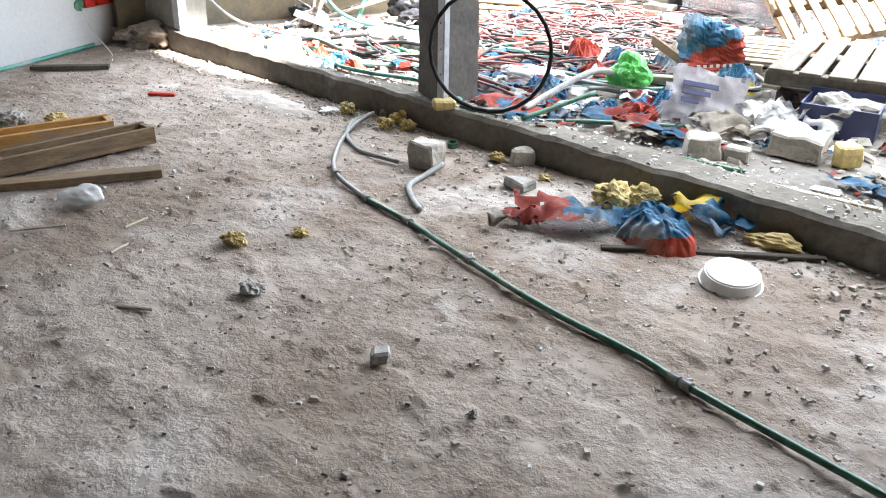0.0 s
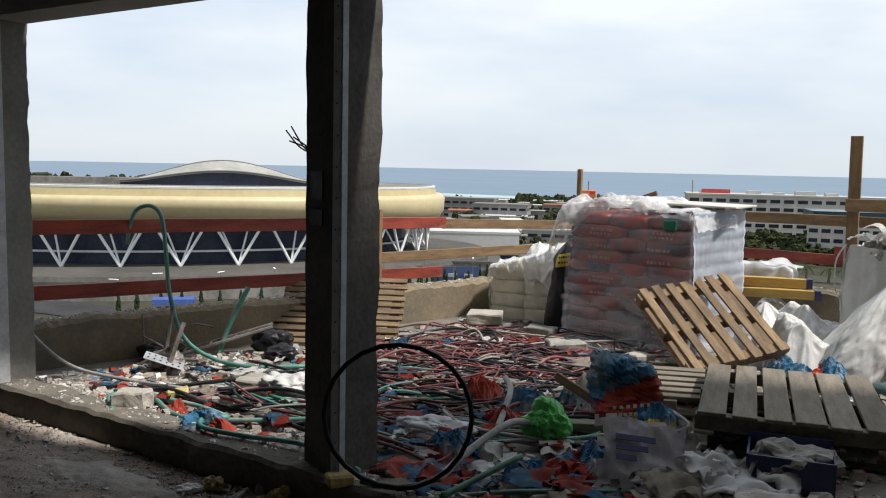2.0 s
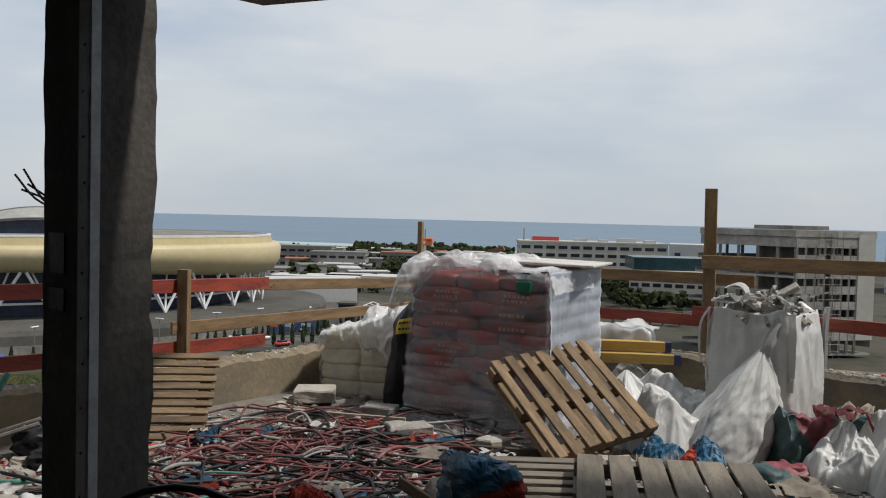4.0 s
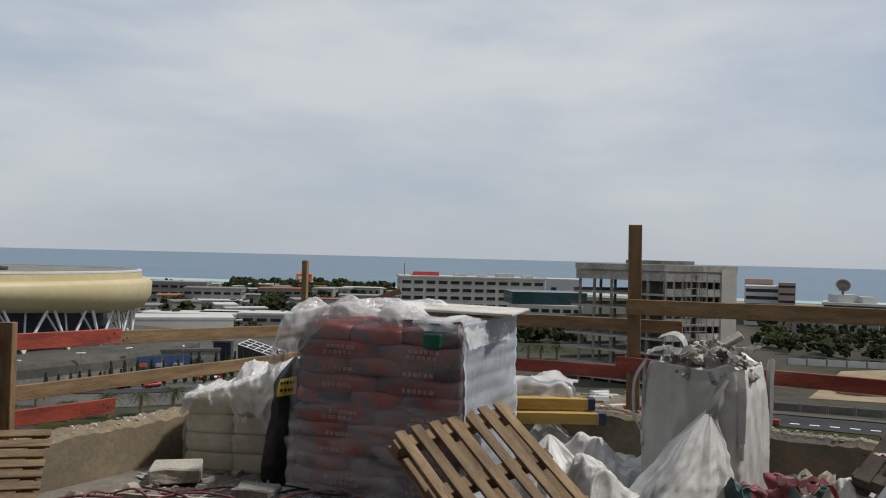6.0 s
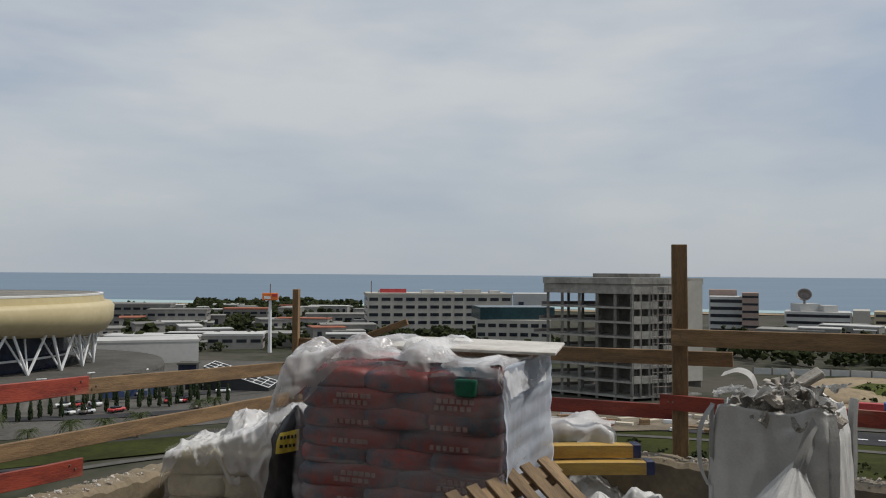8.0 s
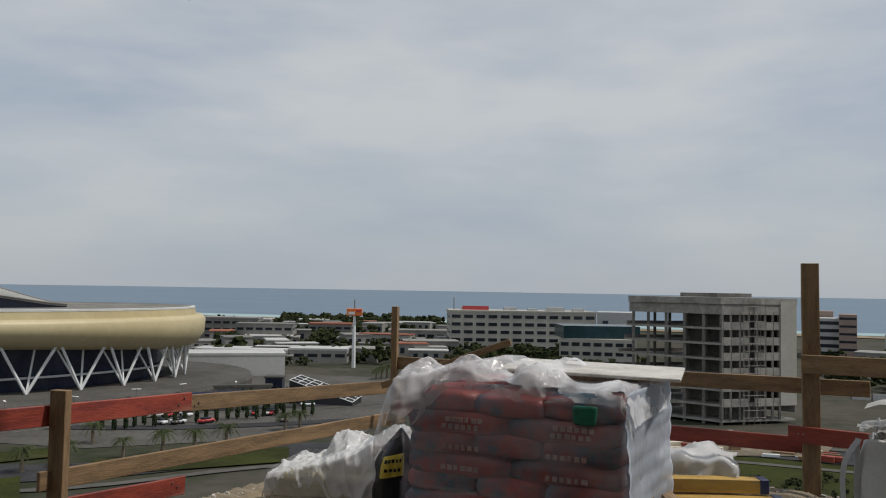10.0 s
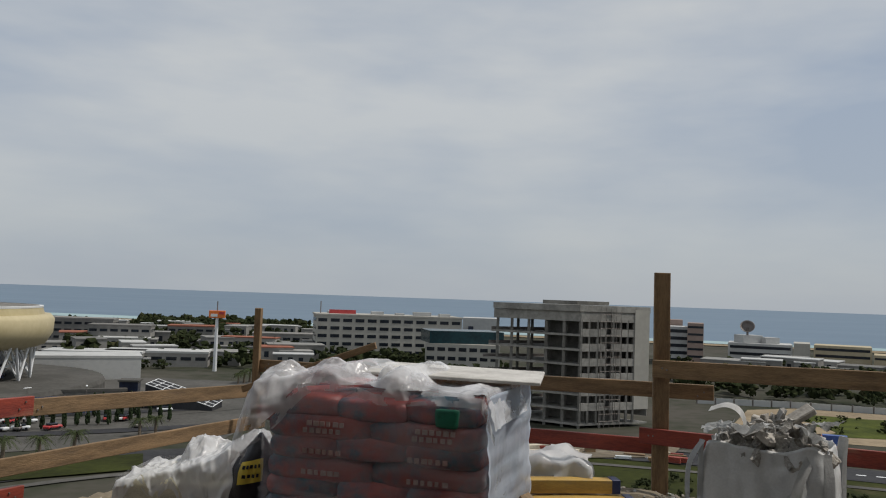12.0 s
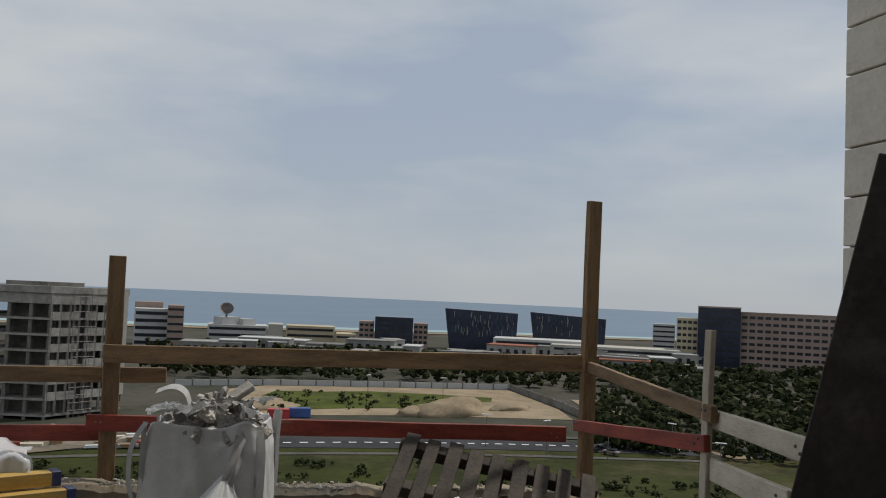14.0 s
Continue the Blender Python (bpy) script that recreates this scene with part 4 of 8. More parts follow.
# white office slab
th, b = block("office_building", "long pale office building with rows of dark windows", slab_pts(2.5, 12.2, 480, 30, 6), -11.2, M_OFFICE, fl=4.3, bays=7.0, band=0.42, roof=M_OFFICE)
roof_box(th, b, at(4.2, 486), 15, 1.0, 2.2, -10.3, M_REDSIGN, "red roof sign", "roof_sign")
for q, w, h in ((3.5, 5, 1.5), (6.5, 7, 1.8), (8.0, 5, 1.2), (9.5, 10, 2.2), (11, 6, 1.6)):
    roof_box(th, b, at(q, 492), w, 6, h, -10.4, M_WHITEW)
part("mast", add_tube(bm_new(), [at(2.75, 484, -11 - GROUND) - Vector((b.x, b.y, 0)), at(2.75, 484, -3.6 - GROUND) - Vector((b.x, b.y, 0))], 0.3, 5), M_STEEL, th)
th, b = block("office_building", "white end block of the long office with a round sign", slab_pts(12.25, 14.6, 486, 26, 0), -10.3, M_WHITEW, fl=30)
roof_box(th, b, at(12.8, 485.5), 3, 0.4, 3, -18, M_NAVYG, "dark round sign panel", "sign")
# teal low block
th, b = block("low_office", "low teal-glazed office block with a beige base", slab_pts(9.8, 14.8, 380, 30, 0), -19.5, M_OFFICE, fl=4.0, bays=5.0, band=0.4)
roof_box(th, b, at(12.2, 395), 34, 24, 5.5, -19.4, M_TEALG, "dark teal glass storey", "upper_storey")


# unfinished tower
M_PALEC = mat("pale_tower_concrete", (0.36, 0.345, 0.31), (0.23, 0.22, 0.2), 0.9, 0.15, 0.0, 0.9, dirt=(0.17, 0.165, 0.15), dirt_at=0.6, spec=0.08)


def shell_tower():
    cor, lef, rig = Vector((83, 229, 0)), Vector((63, 249, 0)), Vector((106, 235, 0))
    th = thing("unfinished_building", "unfinished grey concrete tower with open floors and columns", "building", Matrix.Translation((cor.x, cor.y, GROUND)))
    rel = lambda p: Vector((p.x - cor.x, p.y - cor.y, 0))
    dl, dr = (lef - cor).normalized(), (rig - cor).normalized()
    H = 35.0
    fl = 4.15
    back_l, back_r = lef + dr * 24, rig + dl * 26
    mid = cor + dr * 9.5
    tops = [H - 4.6 - i * fl for i in range(8)]
    quad = [rel(cor), rel(rig), rel(rig) + dl * 26, rel(lef) + dr * 24, rel(lef)]
    for i, z in enumerate(tops):
        step = dl * (0, 0.8, 1.6, 3.5, 3.5, 5, 5, 5)[i]
        slab = [quad[0], quad[1], quad[2], quad[3] + step, quad[4] + step]
        part("floor_slab", add_prism(bm_new(), [(p.x, p.y) for p in slab], z - 0.55, z), M_PALEC, th)
        if i:
            a, b = quad[4] + step, quad[3] + step
            part("edge_rail", add_prism(bm_new(), [(p.x, p.y) for p in (a, b, b - dl * 0.15, a - dl * 0.15)], z, z + 0.9), M_STEEL, th)
    part("roof_band", add_prism(bm_new(), [(p.x, p.y) for p in quad], H - 4.6 + 0.01, H - 2.4), M_PALEC, th, "solid concrete roof storey")
    part("roof_band", add_prism(bm_new(), [(p.x + (0.4 if p.x > 5 else -0.4), p.y - 0.4) for p in quad], H - 2.35, H - 0.6), M_PALEC, th, "projecting concrete parapet band")
    part("roof_house", add_prism(bm_new(), [(p.x, p.y) for p in (dl * 3 + dr * 2, dr * 13 + dl * 3, dr * 13 + dl * 14, dr * 2 + dl * 14)], H - 0.5, H + 0.6), M_FARC, th, "low concrete stair house")
    for u in (0.02, 0.2, 0.4, 0.6, 0.8, 0.97):
        p = rel(cor).lerp(rel(lef), u) + dr * 0.6
        part("column", add_box(bm_new(), (p.x - 0.35, p.y - 0.35, 0), (p.x + 0.35, p.y + 0.35, H - 4.6)), M_FARC, th)
        q = p + dr * 7
        part("column", add_box(bm_new(), (q.x - 0.35, q.y - 0.35, 0), (q.x + 0.35, q.y + 0.35, H - 4.6)), M_FARC, th)
    # unseen back walls, added to stop light shining through the open floors
    bk = [rel(rig), rel(rig) + dl * 26, rel(lef) + dr * 24]
    for a, b in zip(bk, bk[1:]):
        q = (b - a).normalized() * 0.4
        q = Vector((-q.y, q.x, 0))
        part("light_stop_wall", add_prism(bm_new(), [(p.x, p.y) for p in (a, b, b + q, a + q)], 3, H - 4.6), M_FARC, th)
    core = [dl * 5 + dr * 10, dr * 20 + dl * 5, dr * 20 + dl * 20, dl * 20 + dr * 10]
    part("core_wall", add_prism(bm_new(), [(p.x, p.y) for p in core], 0, H - 4.6), M_FARC, th)
    n = Vector((dr.y, -dr.x, 0))
    for z in tops[:7]:
        for u0, u1 in ((0.0, 0.36), (0.44, 0.78)):
            a, b = dr * 23.8 * u0, dr * 23.8 * u1
            bm = add_prism(bm_new(), [(p.x, p.y) for p in (a + n * 0.3, b + n * 0.3, b - n * 0.1, a - n * 0.1)], z - 0.6, z + 1.55)
            part("spandrel", bm, M_PALEC, th)
        for u in (0.01, 0.12, 0.24, 0.36, 0.47, 0.58, 0.68, 0.78):
            p = dr * 23.8 * u
            part("column", add_box(bm_new(), (p.x - 0.3, p.y - 0.3, z - fl), (p.x + 0.3, p.y + 0.3, z)), M_FARC, th)
    a, b = dr * 18.6, dr * 23.8
    part("end_wall", add_prism(bm_new(), [(p.x, p.y) for p in (a + n * 0.5, b + n * 0.5, b - n * 1, a - n * 1)], 5, H - 1.5), M_OFFICE, th, "smooth pale grey end wall")
    bm = bm_new()
    for i in range(5):
        p = dr * (6 + i * 1.8) + n * 1.2
        add_tube(bm, [p + Vector((0, 0, 0)), p + Vector((0, 0, H - 1))], 0.06, 4)
    for z in range(2, 34, 2):
        add_tube(bm, [dr * 6 + n * 1.2 + Vector((0, 0, z)), dr * 13.2 + n * 1.2 + Vector((0, 0, z))], 0.06, 4)
    part("scaffold", bm, M_STEEL, th, "thin grey scaffold in front of the facade")


shell_tower()

# right-hand row of offices
block("office_building", "white and brown striped office block", slab_pts(24.9, 27.7, 520, 24, 0), -11.5, M_WHITEW, fl=4.2, band=0.45)
block("office_building", "brown upper block of a stepped office", slab_pts(26.9, 27.9, 512, 24, 0), -9.0, M_BROWN, fl=4.2, band=0.3)
block("office_building", "plain brown stone office block behind the tower", slab_pts(24.9, 26.6, 545, 20, 0), -8.0, M_BROWN, fl=60)
th, b = block("office_building", "white office with dark window bands and a roof dish", slab_pts(29.4, 33.2, 600, 30, 0), -22.5, M_WHITEW, fl=4.4, band=0.42)
block("office_building", "pale blue-grey end block of the white office", slab_pts(33.25, 34.2, 598, 30, 0), -21.0, M_OFFICE, fl=60)
roof_box(th, b, at(30.6, 612), 14, 12, 5, -22.4, M_WHITEW)
roof_box(th, b, at(31.8, 612), 10, 10, 4, -22.4, M_WHITEW)
bm = bm_new()
bmesh.ops.create_uvsphere(bm, u_segments=20, v_segments=10, radius=5)
bmesh.ops.delete(bm, geom=[v for v in bm.verts if v.co.z > -1.5], context="VERTS")
bmesh.ops.solidify(bm, geom=bm.faces[:], thickness=0.2)
dish = part("dish", bm, M_STEEL, th, "large grey satellite dish", True)
dish.matrix_basis = Matrix.Translation(at(30.55, 606, -10.5 - GROUND) - Vector((b.x, b.y, 0))) @ Euler((radians(-55), 0, radians(150))).to_matrix().to_4x4()
part("dish_mast", add_tube(bm_new(), [at(30.55, 609, -18 - GROUND) - Vector((b.x, b.y, 0)), at(30.55, 609, -12 - GROUND) - Vector((b.x, b.y, 0))], 0.8, 6), M_STEEL, th)
block("office_building", "sandy office block with dark window bands", slab_pts(34.4, 37.6, 600, 26, 0), -21.5, M_YELW, fl=4.2, band=0.4)
block("office_building", "low sandy annexe beside an office block", slab_pts(37.7, 39.0, 590, 26, 0), -25.5, M_YELW, fl=4.2, band=0.3)
th, b = block("office_building", "brown office tower wing with slot windows", slab_pts(39.2, 40.2, 600, 20, 0), -16.5, M_BROWN, fl=3.6, bays=3.5, band=0.5)
block("office_building", "dark glass office block with a flat roof", slab_pts(40.25, 42.8, 596, 24, 0), -12.8, M_NAVYG, fl=3.8, band=0.3)
block("office_building", "brown office tower wing with slot windows", slab_pts(42.85, 43.8, 600, 20, 0), -16.5, M_BROWN, fl=3.6, bays=3.5, band=0.5)


M_SLOT = mat("blue_grey_slots", (0.06, 0.11, 0.16), (0.04, 0.075, 0.11), 0.4, 0.3, 0.0, 2.0)


def lean_block(b0, b1, dist, z1, drop, label):
    p, q = at(b0, dist), at(b1, dist)
    d = (q - p).normalized()
    n = Vector((-d.y, d.x, 0)) * 26
    base = (p + q) / 2
    th = thing("glass_building", label, "building", Matrix.Translation((base.x, base.y, GROUND)))
    bm = bm_new()
    h = z1 - GROUND
    lo = [bm.verts.new(v - base) for v in (p + d * 4, q - d * 1, q - d * 1 + n, p + d * 4 + n)]
    hi = [bm.verts.new(v - base + Vector((0, 0, hh))) for v, hh in ((p, h), (q, h - drop), (q + n, h - drop), (p + n, h))]
    bm.faces.new(lo)
    bm.faces.new(hi)
    for j in range(4):
        bm.faces.new((lo[j], lo[(j + 1) % 4], hi[(j + 1) % 4], hi[j]))
    part("glass_wall", bm, M_NAVYG, th)
    rng = random.Random(int(b0 * 10))
    out = Vector((d.y, -d.x, 0)) * 0.15
    L = (q - p).length
    for i in range(120):
        u, z, ln = rng.uniform(0.06, 0.95), rng.uniform(10, h - 4), rng.uniform(1.5, 5)
        c = (p - base).lerp(q - base, u) + out + d * (1 - z / h) * (4 if u < 0.5 else 0)
        if z + ln > h - drop * u - 0.5:
            continue
        part("mullion", add_box(bm_new(), (-0.12, -0.12, 0), (0.12, 0.12, ln), Matrix.Translation(c + Vector((0, 0, z)))), M_SLOT if i % 4 else M_OFFICE, th)


lean_block(44.9, 49.8, 600, -5.0, 1.6, "black glass building with leaning walls and pale slots")
lean_block(50.6, 55.6, 640, -5.5, 3.0, "long black glass building with pale slots")
block("low_building", "long low white building with a flat roof", slab_pts(48.2, 55.0, 560, 30, 0), -22.5, M_WHITEW, fl=4.5, band=0.35)
block("low_building", "long low pale building with dark windows", slab_pts(52.0, 60.4, 540, 30, 0), -24.0, M_OFFICE, fl=4.2, band=0.35)
block("office_building", "pale end of a brown office building", slab_pts(60.1, 61.4, 560, 28, 0), -4.0, M_YELW, fl=4.0, bays=3.0, band=0.45)
block("office_building", "dark glass stair tower of the brown office", slab_pts(61.4, 64.0, 556, 30, 0), 3.2, M_NAVYG, fl=4.0, band=0.3, roof=M_BROWN)
block("office_building", "broad brown office building with rows of windows", slab_pts(64.0, 70.5, 560, 30, 0), 0.6, M_BROWN, fl=4.1, bays=4.6, band=0.42, roof=M_BROWN)
block("low_building", "white block at the shore", slab_pts(58.6, 60.0, 760, 20, 0), -12, M_WHITEW, fl=4.2, band=0.35)

# sign pylon
th = thing("sign_pylon", "tall white pylon with an orange sign board", "sign", Matrix.Translation(at(-3.9, 380, GROUND)))
part("mast", add_tube(bm_new(), [(0, 0, 0), (0, 0, 25)], [0.9, 0.6], 8), M_WHITE, th)
part("sign_board", add_box(bm_new(), (-3.4, -1, 22.8), (3.4, 1, 26), bevel=0.2), M_ORANGE, th, "orange sign board with blank white bars")
part("lettering", add_box(bm_new(), (-2.6, -1.12, 23.4), (0.2, -1.02, 24.6)), M_WHITE, th)
part("sign_cap", add_box(bm_new(), (0.8, -1.1, 24.4), (3.0, -1.02, 25.6)), M_REDSIGN, th)
part("spike", add_tube(bm_new(), [(0, 0, 26), (0, 0, 30)], 0.25, 5), M_STEEL, th)

# town clutter: low houses and sheds
rng = random.Random(4)
for i in range(95):
    b = rng.uniform(-13, 3) if i < 52 else rng.uniform(28, 62)
    d = rng.uniform(360, 780) if i < 52 else rng.uniform(470, 560)
    w, dp, h = rng.uniform(9, 34), rng.uniform(9, 20), rng.uniform(3.0, 8.5)
    p = at(b, d)
    yaw = rng.uniform(-15, 15) - b
    th = thing("house", rng.choice(("low pale flat-roofed town house", "low grey shed with a flat roof", "small white building among trees")), "building", Matrix.Translation((p.x, p.y, GROUND)) @ Matrix.Rotation(radians(yaw), 4, "Z"), "houses of the town below")
    part("wall", add_box(bm_new(), (-w / 2, -dp / 2, 0), (w / 2, dp / 2, h)), M_HOUSE, th)
    part("roof", add_box(bm_new(), (-w / 2 - 0.3, -dp / 2 - 0.3, h), (w / 2 + 0.3, dp / 2 + 0.3, h + 0.5)), M_TILE if rng.random() < 0.12 else (M_ROOF if rng.random() < 0.7 else M_WHITEW), th)
    for k in range(int(w / 5)):
        x = -w / 2 + 2.2 + k * 5
        part("window", add_box(bm_new(), (x, -dp / 2 - 0.06, h * 0.35), (x + 2.2, -dp / 2 + 0.02, h * 0.75)), M_WINDOW, th)
for b, d, w, z, m in ((-11.3, 395, 40, 6, M_WHITEW), (-7.5, 400, 44, 6, M_WHITEW), (-9.8, 520, 34, 12, M_HOUSE), (-12.2, 560, 40, 14, M_HOUSE), (0.6, 520, 40, 9, M_HOUSE), (-5.5, 600, 30, 9, M_TILE)):
    block("long_shed", "long low shed with a pale flat roof", [at(b, d) + Vector((-w / 2, 0, 0)), at(b, d) + Vector((w / 2, 0, 0)), at(b, d) + Vector((w / 2, 18, 0)), at(b, d) + Vector((-w / 2, 18, 0))], GROUND + z, M_HOUSE, fl=4.2, bays=6, band=0.35, roof=m)


# ---- trees ----
def tree_blob(bm, p, w, h, rng):
    for k in range(9):
        q = p + Vector((rng.gauss(0, 0.28) * w, rng.gauss(0, 0.28) * w, h * rng.uniform(0.3, 0.85)))
        r = bmesh.ops.create_icosphere(bm, subdivisions=1, radius=1, matrix=Matrix.Translation(q) @ Matrix.Diagonal((w * rng.uniform(0.1, 0.26), w * rng.uniform(0.1, 0.26), h * rng.uniform(0.1, 0.24), 1)))
        for v in r["verts"]:
            v.co += Vector((rng.uniform(-1, 1), rng.uniform(-1, 1), rng.uniform(-1, 1))) * 0.1 * w


def woods(name, spots, lo, hi, seed, label):
    rng = random.Random(seed)
    groups = []
    bm = bm_new()
    for i, (b, d) in enumerate(spots):
        h = rng.uniform(lo, hi)
        tree_blob(bm, at(b, d, GROUND), h * rng.uniform(0.8, 1.5), h, rng)
        if i % 60 == 59:
            groups.append(bm)
            bm = bm_new()
    groups.append(bm)
    joined = bm_new()
    for g2 in groups:
        me = bpy.data.meshes.new("w")
        g2.to_mesh(me)
        g2.free()
        joined.from_mesh(me)
        bpy.data.meshes.remove(me)
    solo(name, joined, M_LEAF, label, "trees", kind="stuff")


rng = random.Random(11)
woods("woods", [(rng.uniform(26, 72), rng.uniform(350, 520)) for _ in range(520)], 3, 8.0, 1, "dark green trees between the offices and the field")
woods("woods", [(rng.uniform(-13, 5), rng.uniform(380, 820)) for _ in range(300)], 3, 9, 2, "dark trees among the low houses")
woods("woods", [(rng.uniform(-9, 2), rng.uniform(700, 840)) for _ in range(160)], 5, 11, 3, "belt of dark trees by the shore")
woods("woods", [(rng.uniform(4, 15), rng.uniform(350, 470)) for _ in range(110)], 4, 8, 4, "green trees in front of the long office")
woods("woods", [(rng.uniform(-46, -30), rng.uniform(600, 900)) for _ in range(160)], 12, 24, 5, "far wooded ridge beyond the stadium")
woods("woods", [(rng.uniform(55, 73), rng.uniform(215, 345)) for _ in range(330)], 2.0, 6.0, 6, "dark shrubs and trees beside the sandy track")
woods("shrubs", [(rng.uniform(20, 66), rng.uniform(118, 182)) for _ in range(420)], 0.5, 1.9, 7, "green shrubs on the verge below")
woods("shrubs", [(rng.uniform(33, 45), rng.uniform(262, 312)) for _ in range(60)], 0.8, 2.2, 8, "bushes along the edge of the field")


def cypress():
    th = thing("cypress_tree", "slim dark green cypress in a paved car park", "tree", group="cypresses of the car park")
    part("trunk", add_tube(bm_new(), [(0, 0, 0), (0, 0, 1)], 0.12, 6), M_TRUNK, th)
    bm = bm_new()
    rng = random.Random(3)
    for i in range(70):
        z = rng.uniform(0.5, 4.8)
        rr = 0.55 * math.sin(min(1, (5.0 - z) / 3.2) * math.pi / 2) * min(1, 0.4 + z / 1.6)
        a = rng.uniform(0, 6.28)
        r = bmesh.ops.create_icosphere(bm, subdivisions=1, radius=0.28, matrix=Matrix.Translation((rr * 0.7 * math.cos(a), rr * 0.7 * math.sin(a), z)) @ Matrix.Diagonal((0.8, 0.8, 1.7, 1)))
        for v in r["verts"]:
            v.co += Vector((rng.uniform(-1, 1), rng.uniform(-1, 1), rng.uniform(-1, 1))) * 0.09
    part("crown", bm, M_CYP, th)
    return th


def palm():
    th = thing("palm_tree", "date palm with a drooping crown on a green strip", "tree", group="palms along the road")
    part("trunk", add_tube(bm_new(), [(0, 0, 0), (0.1, 0, 2), (0, 0.1, 4)], [0.42, 0.32, 0.3], 8), M_TRUNK, th)
    rng = random.Random(6)
    bm = bm_new()
    for i in range(30):
        a, up = rng.uniform(0, 6.28), rng.uniform(-0.1, 1.0)
        d = Vector((math.cos(a), math.sin(a), 0))
        side = Vector((-d.y, d.x, 0))
        pts = [Vector((0, 0, 4)) + d * (2.7 * u) + Vector((0, 0, up * 2.4 * u - 2.3 * u * u)) for u in (0, 0.3, 0.6, 0.85, 1.0)]
        for j, (p, q) in enumerate(zip(pts, pts[1:])):
            for s in (-1, 1):
                for k in range(3):
                    f0, f1 = p.lerp(q, k / 3), p.lerp(q, (k + 0.7) / 3)
                    w = 0.5 * (1 - j * 0.18)
                    bm.faces.new([bm.verts.new(v) for v in (f0, f1, f1 + side * s * w + d * 0.25 - Vector((0, 0, 0.25)))])
    part("crown", bm, M_PALMF, th)
    return th


cy = cypress()
rng = random.Random(8)
spots = [(-19.5 + i * 0.62, 222 + i * 0.9) for i in range(22)] + [(-19 + i * 0.8, 246) for i in range(14)] + [(-35 + i * 1.3, 205) for i in range(8)] + [(-11 + i * 0.55, 262) for i in range(12)]
for i, (b, d) in enumerate(spots):
    m = Matrix.Translation(at(b + rng.uniform(-0.1, 0.1), d + rng.uniform(-3, 3), GROUND)) @ Matrix.Rotation(rng.uniform(0, 6), 4, "Z")
    if i == 0:
        cy.matrix_basis = m
    else:
        copy_thing(cy, m)
pa = palm()
spots = [(-21.5, 182), (-18.2, 186), (-15.9, 188), (-13.9, 190), (-12.1, 193), (-24, 178), (-20.0, 205), (-8.3, 215), (-7.2, 218), (-26.5, 170), (-29, 168)] + [(4.5 + i * 1.1, 300) for i in range(9)] + [(-2.5 + i * 0.45, 330 + i * 3) for i in range(10)]
for i, (b, d) in enumerate(spots):
    m = Matrix.Translation(at(b + rng.uniform(-0.15, 0.15), d, GROUND)) @ Matrix.Rotation(rng.uniform(0, 6), 4, "Z") @ Matrix.Scale(rng.uniform(0.85, 1.15), 4)
    if i == 0:
        pa.matrix_basis = m
    else:
        copy_thing(pa, m)


# kiosk, lamps, footbridge, cars
th = thing("kiosk", "small blue and white kiosk in the stadium grounds", "kiosk", Matrix.Translation(at(-31.5, 203, GROUND)) @ Matrix.Rotation(radians(25), 4, "Z"))
part("wall", add_box(bm_new(), (-4.4, -2, 0), (4.4, 2, 3.0)), M_WHITEW, th)
part("roof", add_box(bm_new(), (-4.7, -2.3, 2.2), (4.7, 2.3, 3.5)), M_BLUEK, th, "blue fascia roof")
for x in (-3, -1, 1, 3):
    part("window", add_box(bm_new(), (x - 0.7, -2.06, 0.7), (x + 0.7, -1.98, 1.9)), M_WINDOW, th)
th = thing("ticket_tower", "dark glazed ticket tower on the plaza", "kiosk", Matrix.Translation(at(-9.0, 268, GROUND)))
part("body", add_box(bm_new(), (-2.6, -2.6, 0), (2.6, 2.6, 7.5)), M_NAVYG, th)
part("roof", add_box(bm_new(), (-3, -3, 7.5), (3, 3, 8.0)), M_PAVE, th)
th = thing("footbridge", "sloping covered footbridge with a white lattice roof", "footbridge", Matrix.Translation(at(-5.6, 262, GROUND)) @ Matrix.Rotation(radians(-14), 4, "Z"))
bm = bm_new()
vs = [bm.verts.new(c) for c in ((-11, -3, 0), (9, -3, 0), (9, 6, 0), (-11, 6, 0), (-11, -3, 7), (9, -3, 1.2), (9, 6, 2.0), (-11, 6, 7.6))]
for f in ((0, 1, 5, 4), (1, 2, 6, 5), (2, 3, 7, 6), (3, 0, 4, 7), (4, 5, 6, 7), (3, 2, 1, 0)):
    bm.faces.new([vs[i] for i in f])
part("deck", bm, M_ASPH, th)
for i in range(9):
    u = i / 8
    part("rib", add_tube(bm_new(), [(-11 + 20 * u, -3, 7.15 - 5.8 * u), (-11 + 20 * u, 6, 7.75 - 5.6 * u)], 0.12, 4), M_WHITE, th)
for v in (-3, 0, 3, 6):
    part("rib", add_tube(bm_new(), [(-11, v, 7.2 + (v + 3) * 0.07), (9, v, 1.35 + (v + 3) * 0.09)], 0.12, 4), M_WHITE, th)
th = thing("viaduct", "long grey ramp wall beside the stadium plaza", "ramp", Matrix.Translation(at(-14, 262, GROUND)) @ Matrix.Rotation(radians(17), 4, "Z"))
part("ramp_wall", add_box(bm_new(), (-52, -1, 0), (22, 1, 5.2)), M_FARC, th)
part("coping", add_box(bm_new(), (-52.3, -1.3, 5.2), (22.3, 1.3, 5.9)), M_PAVE, th)


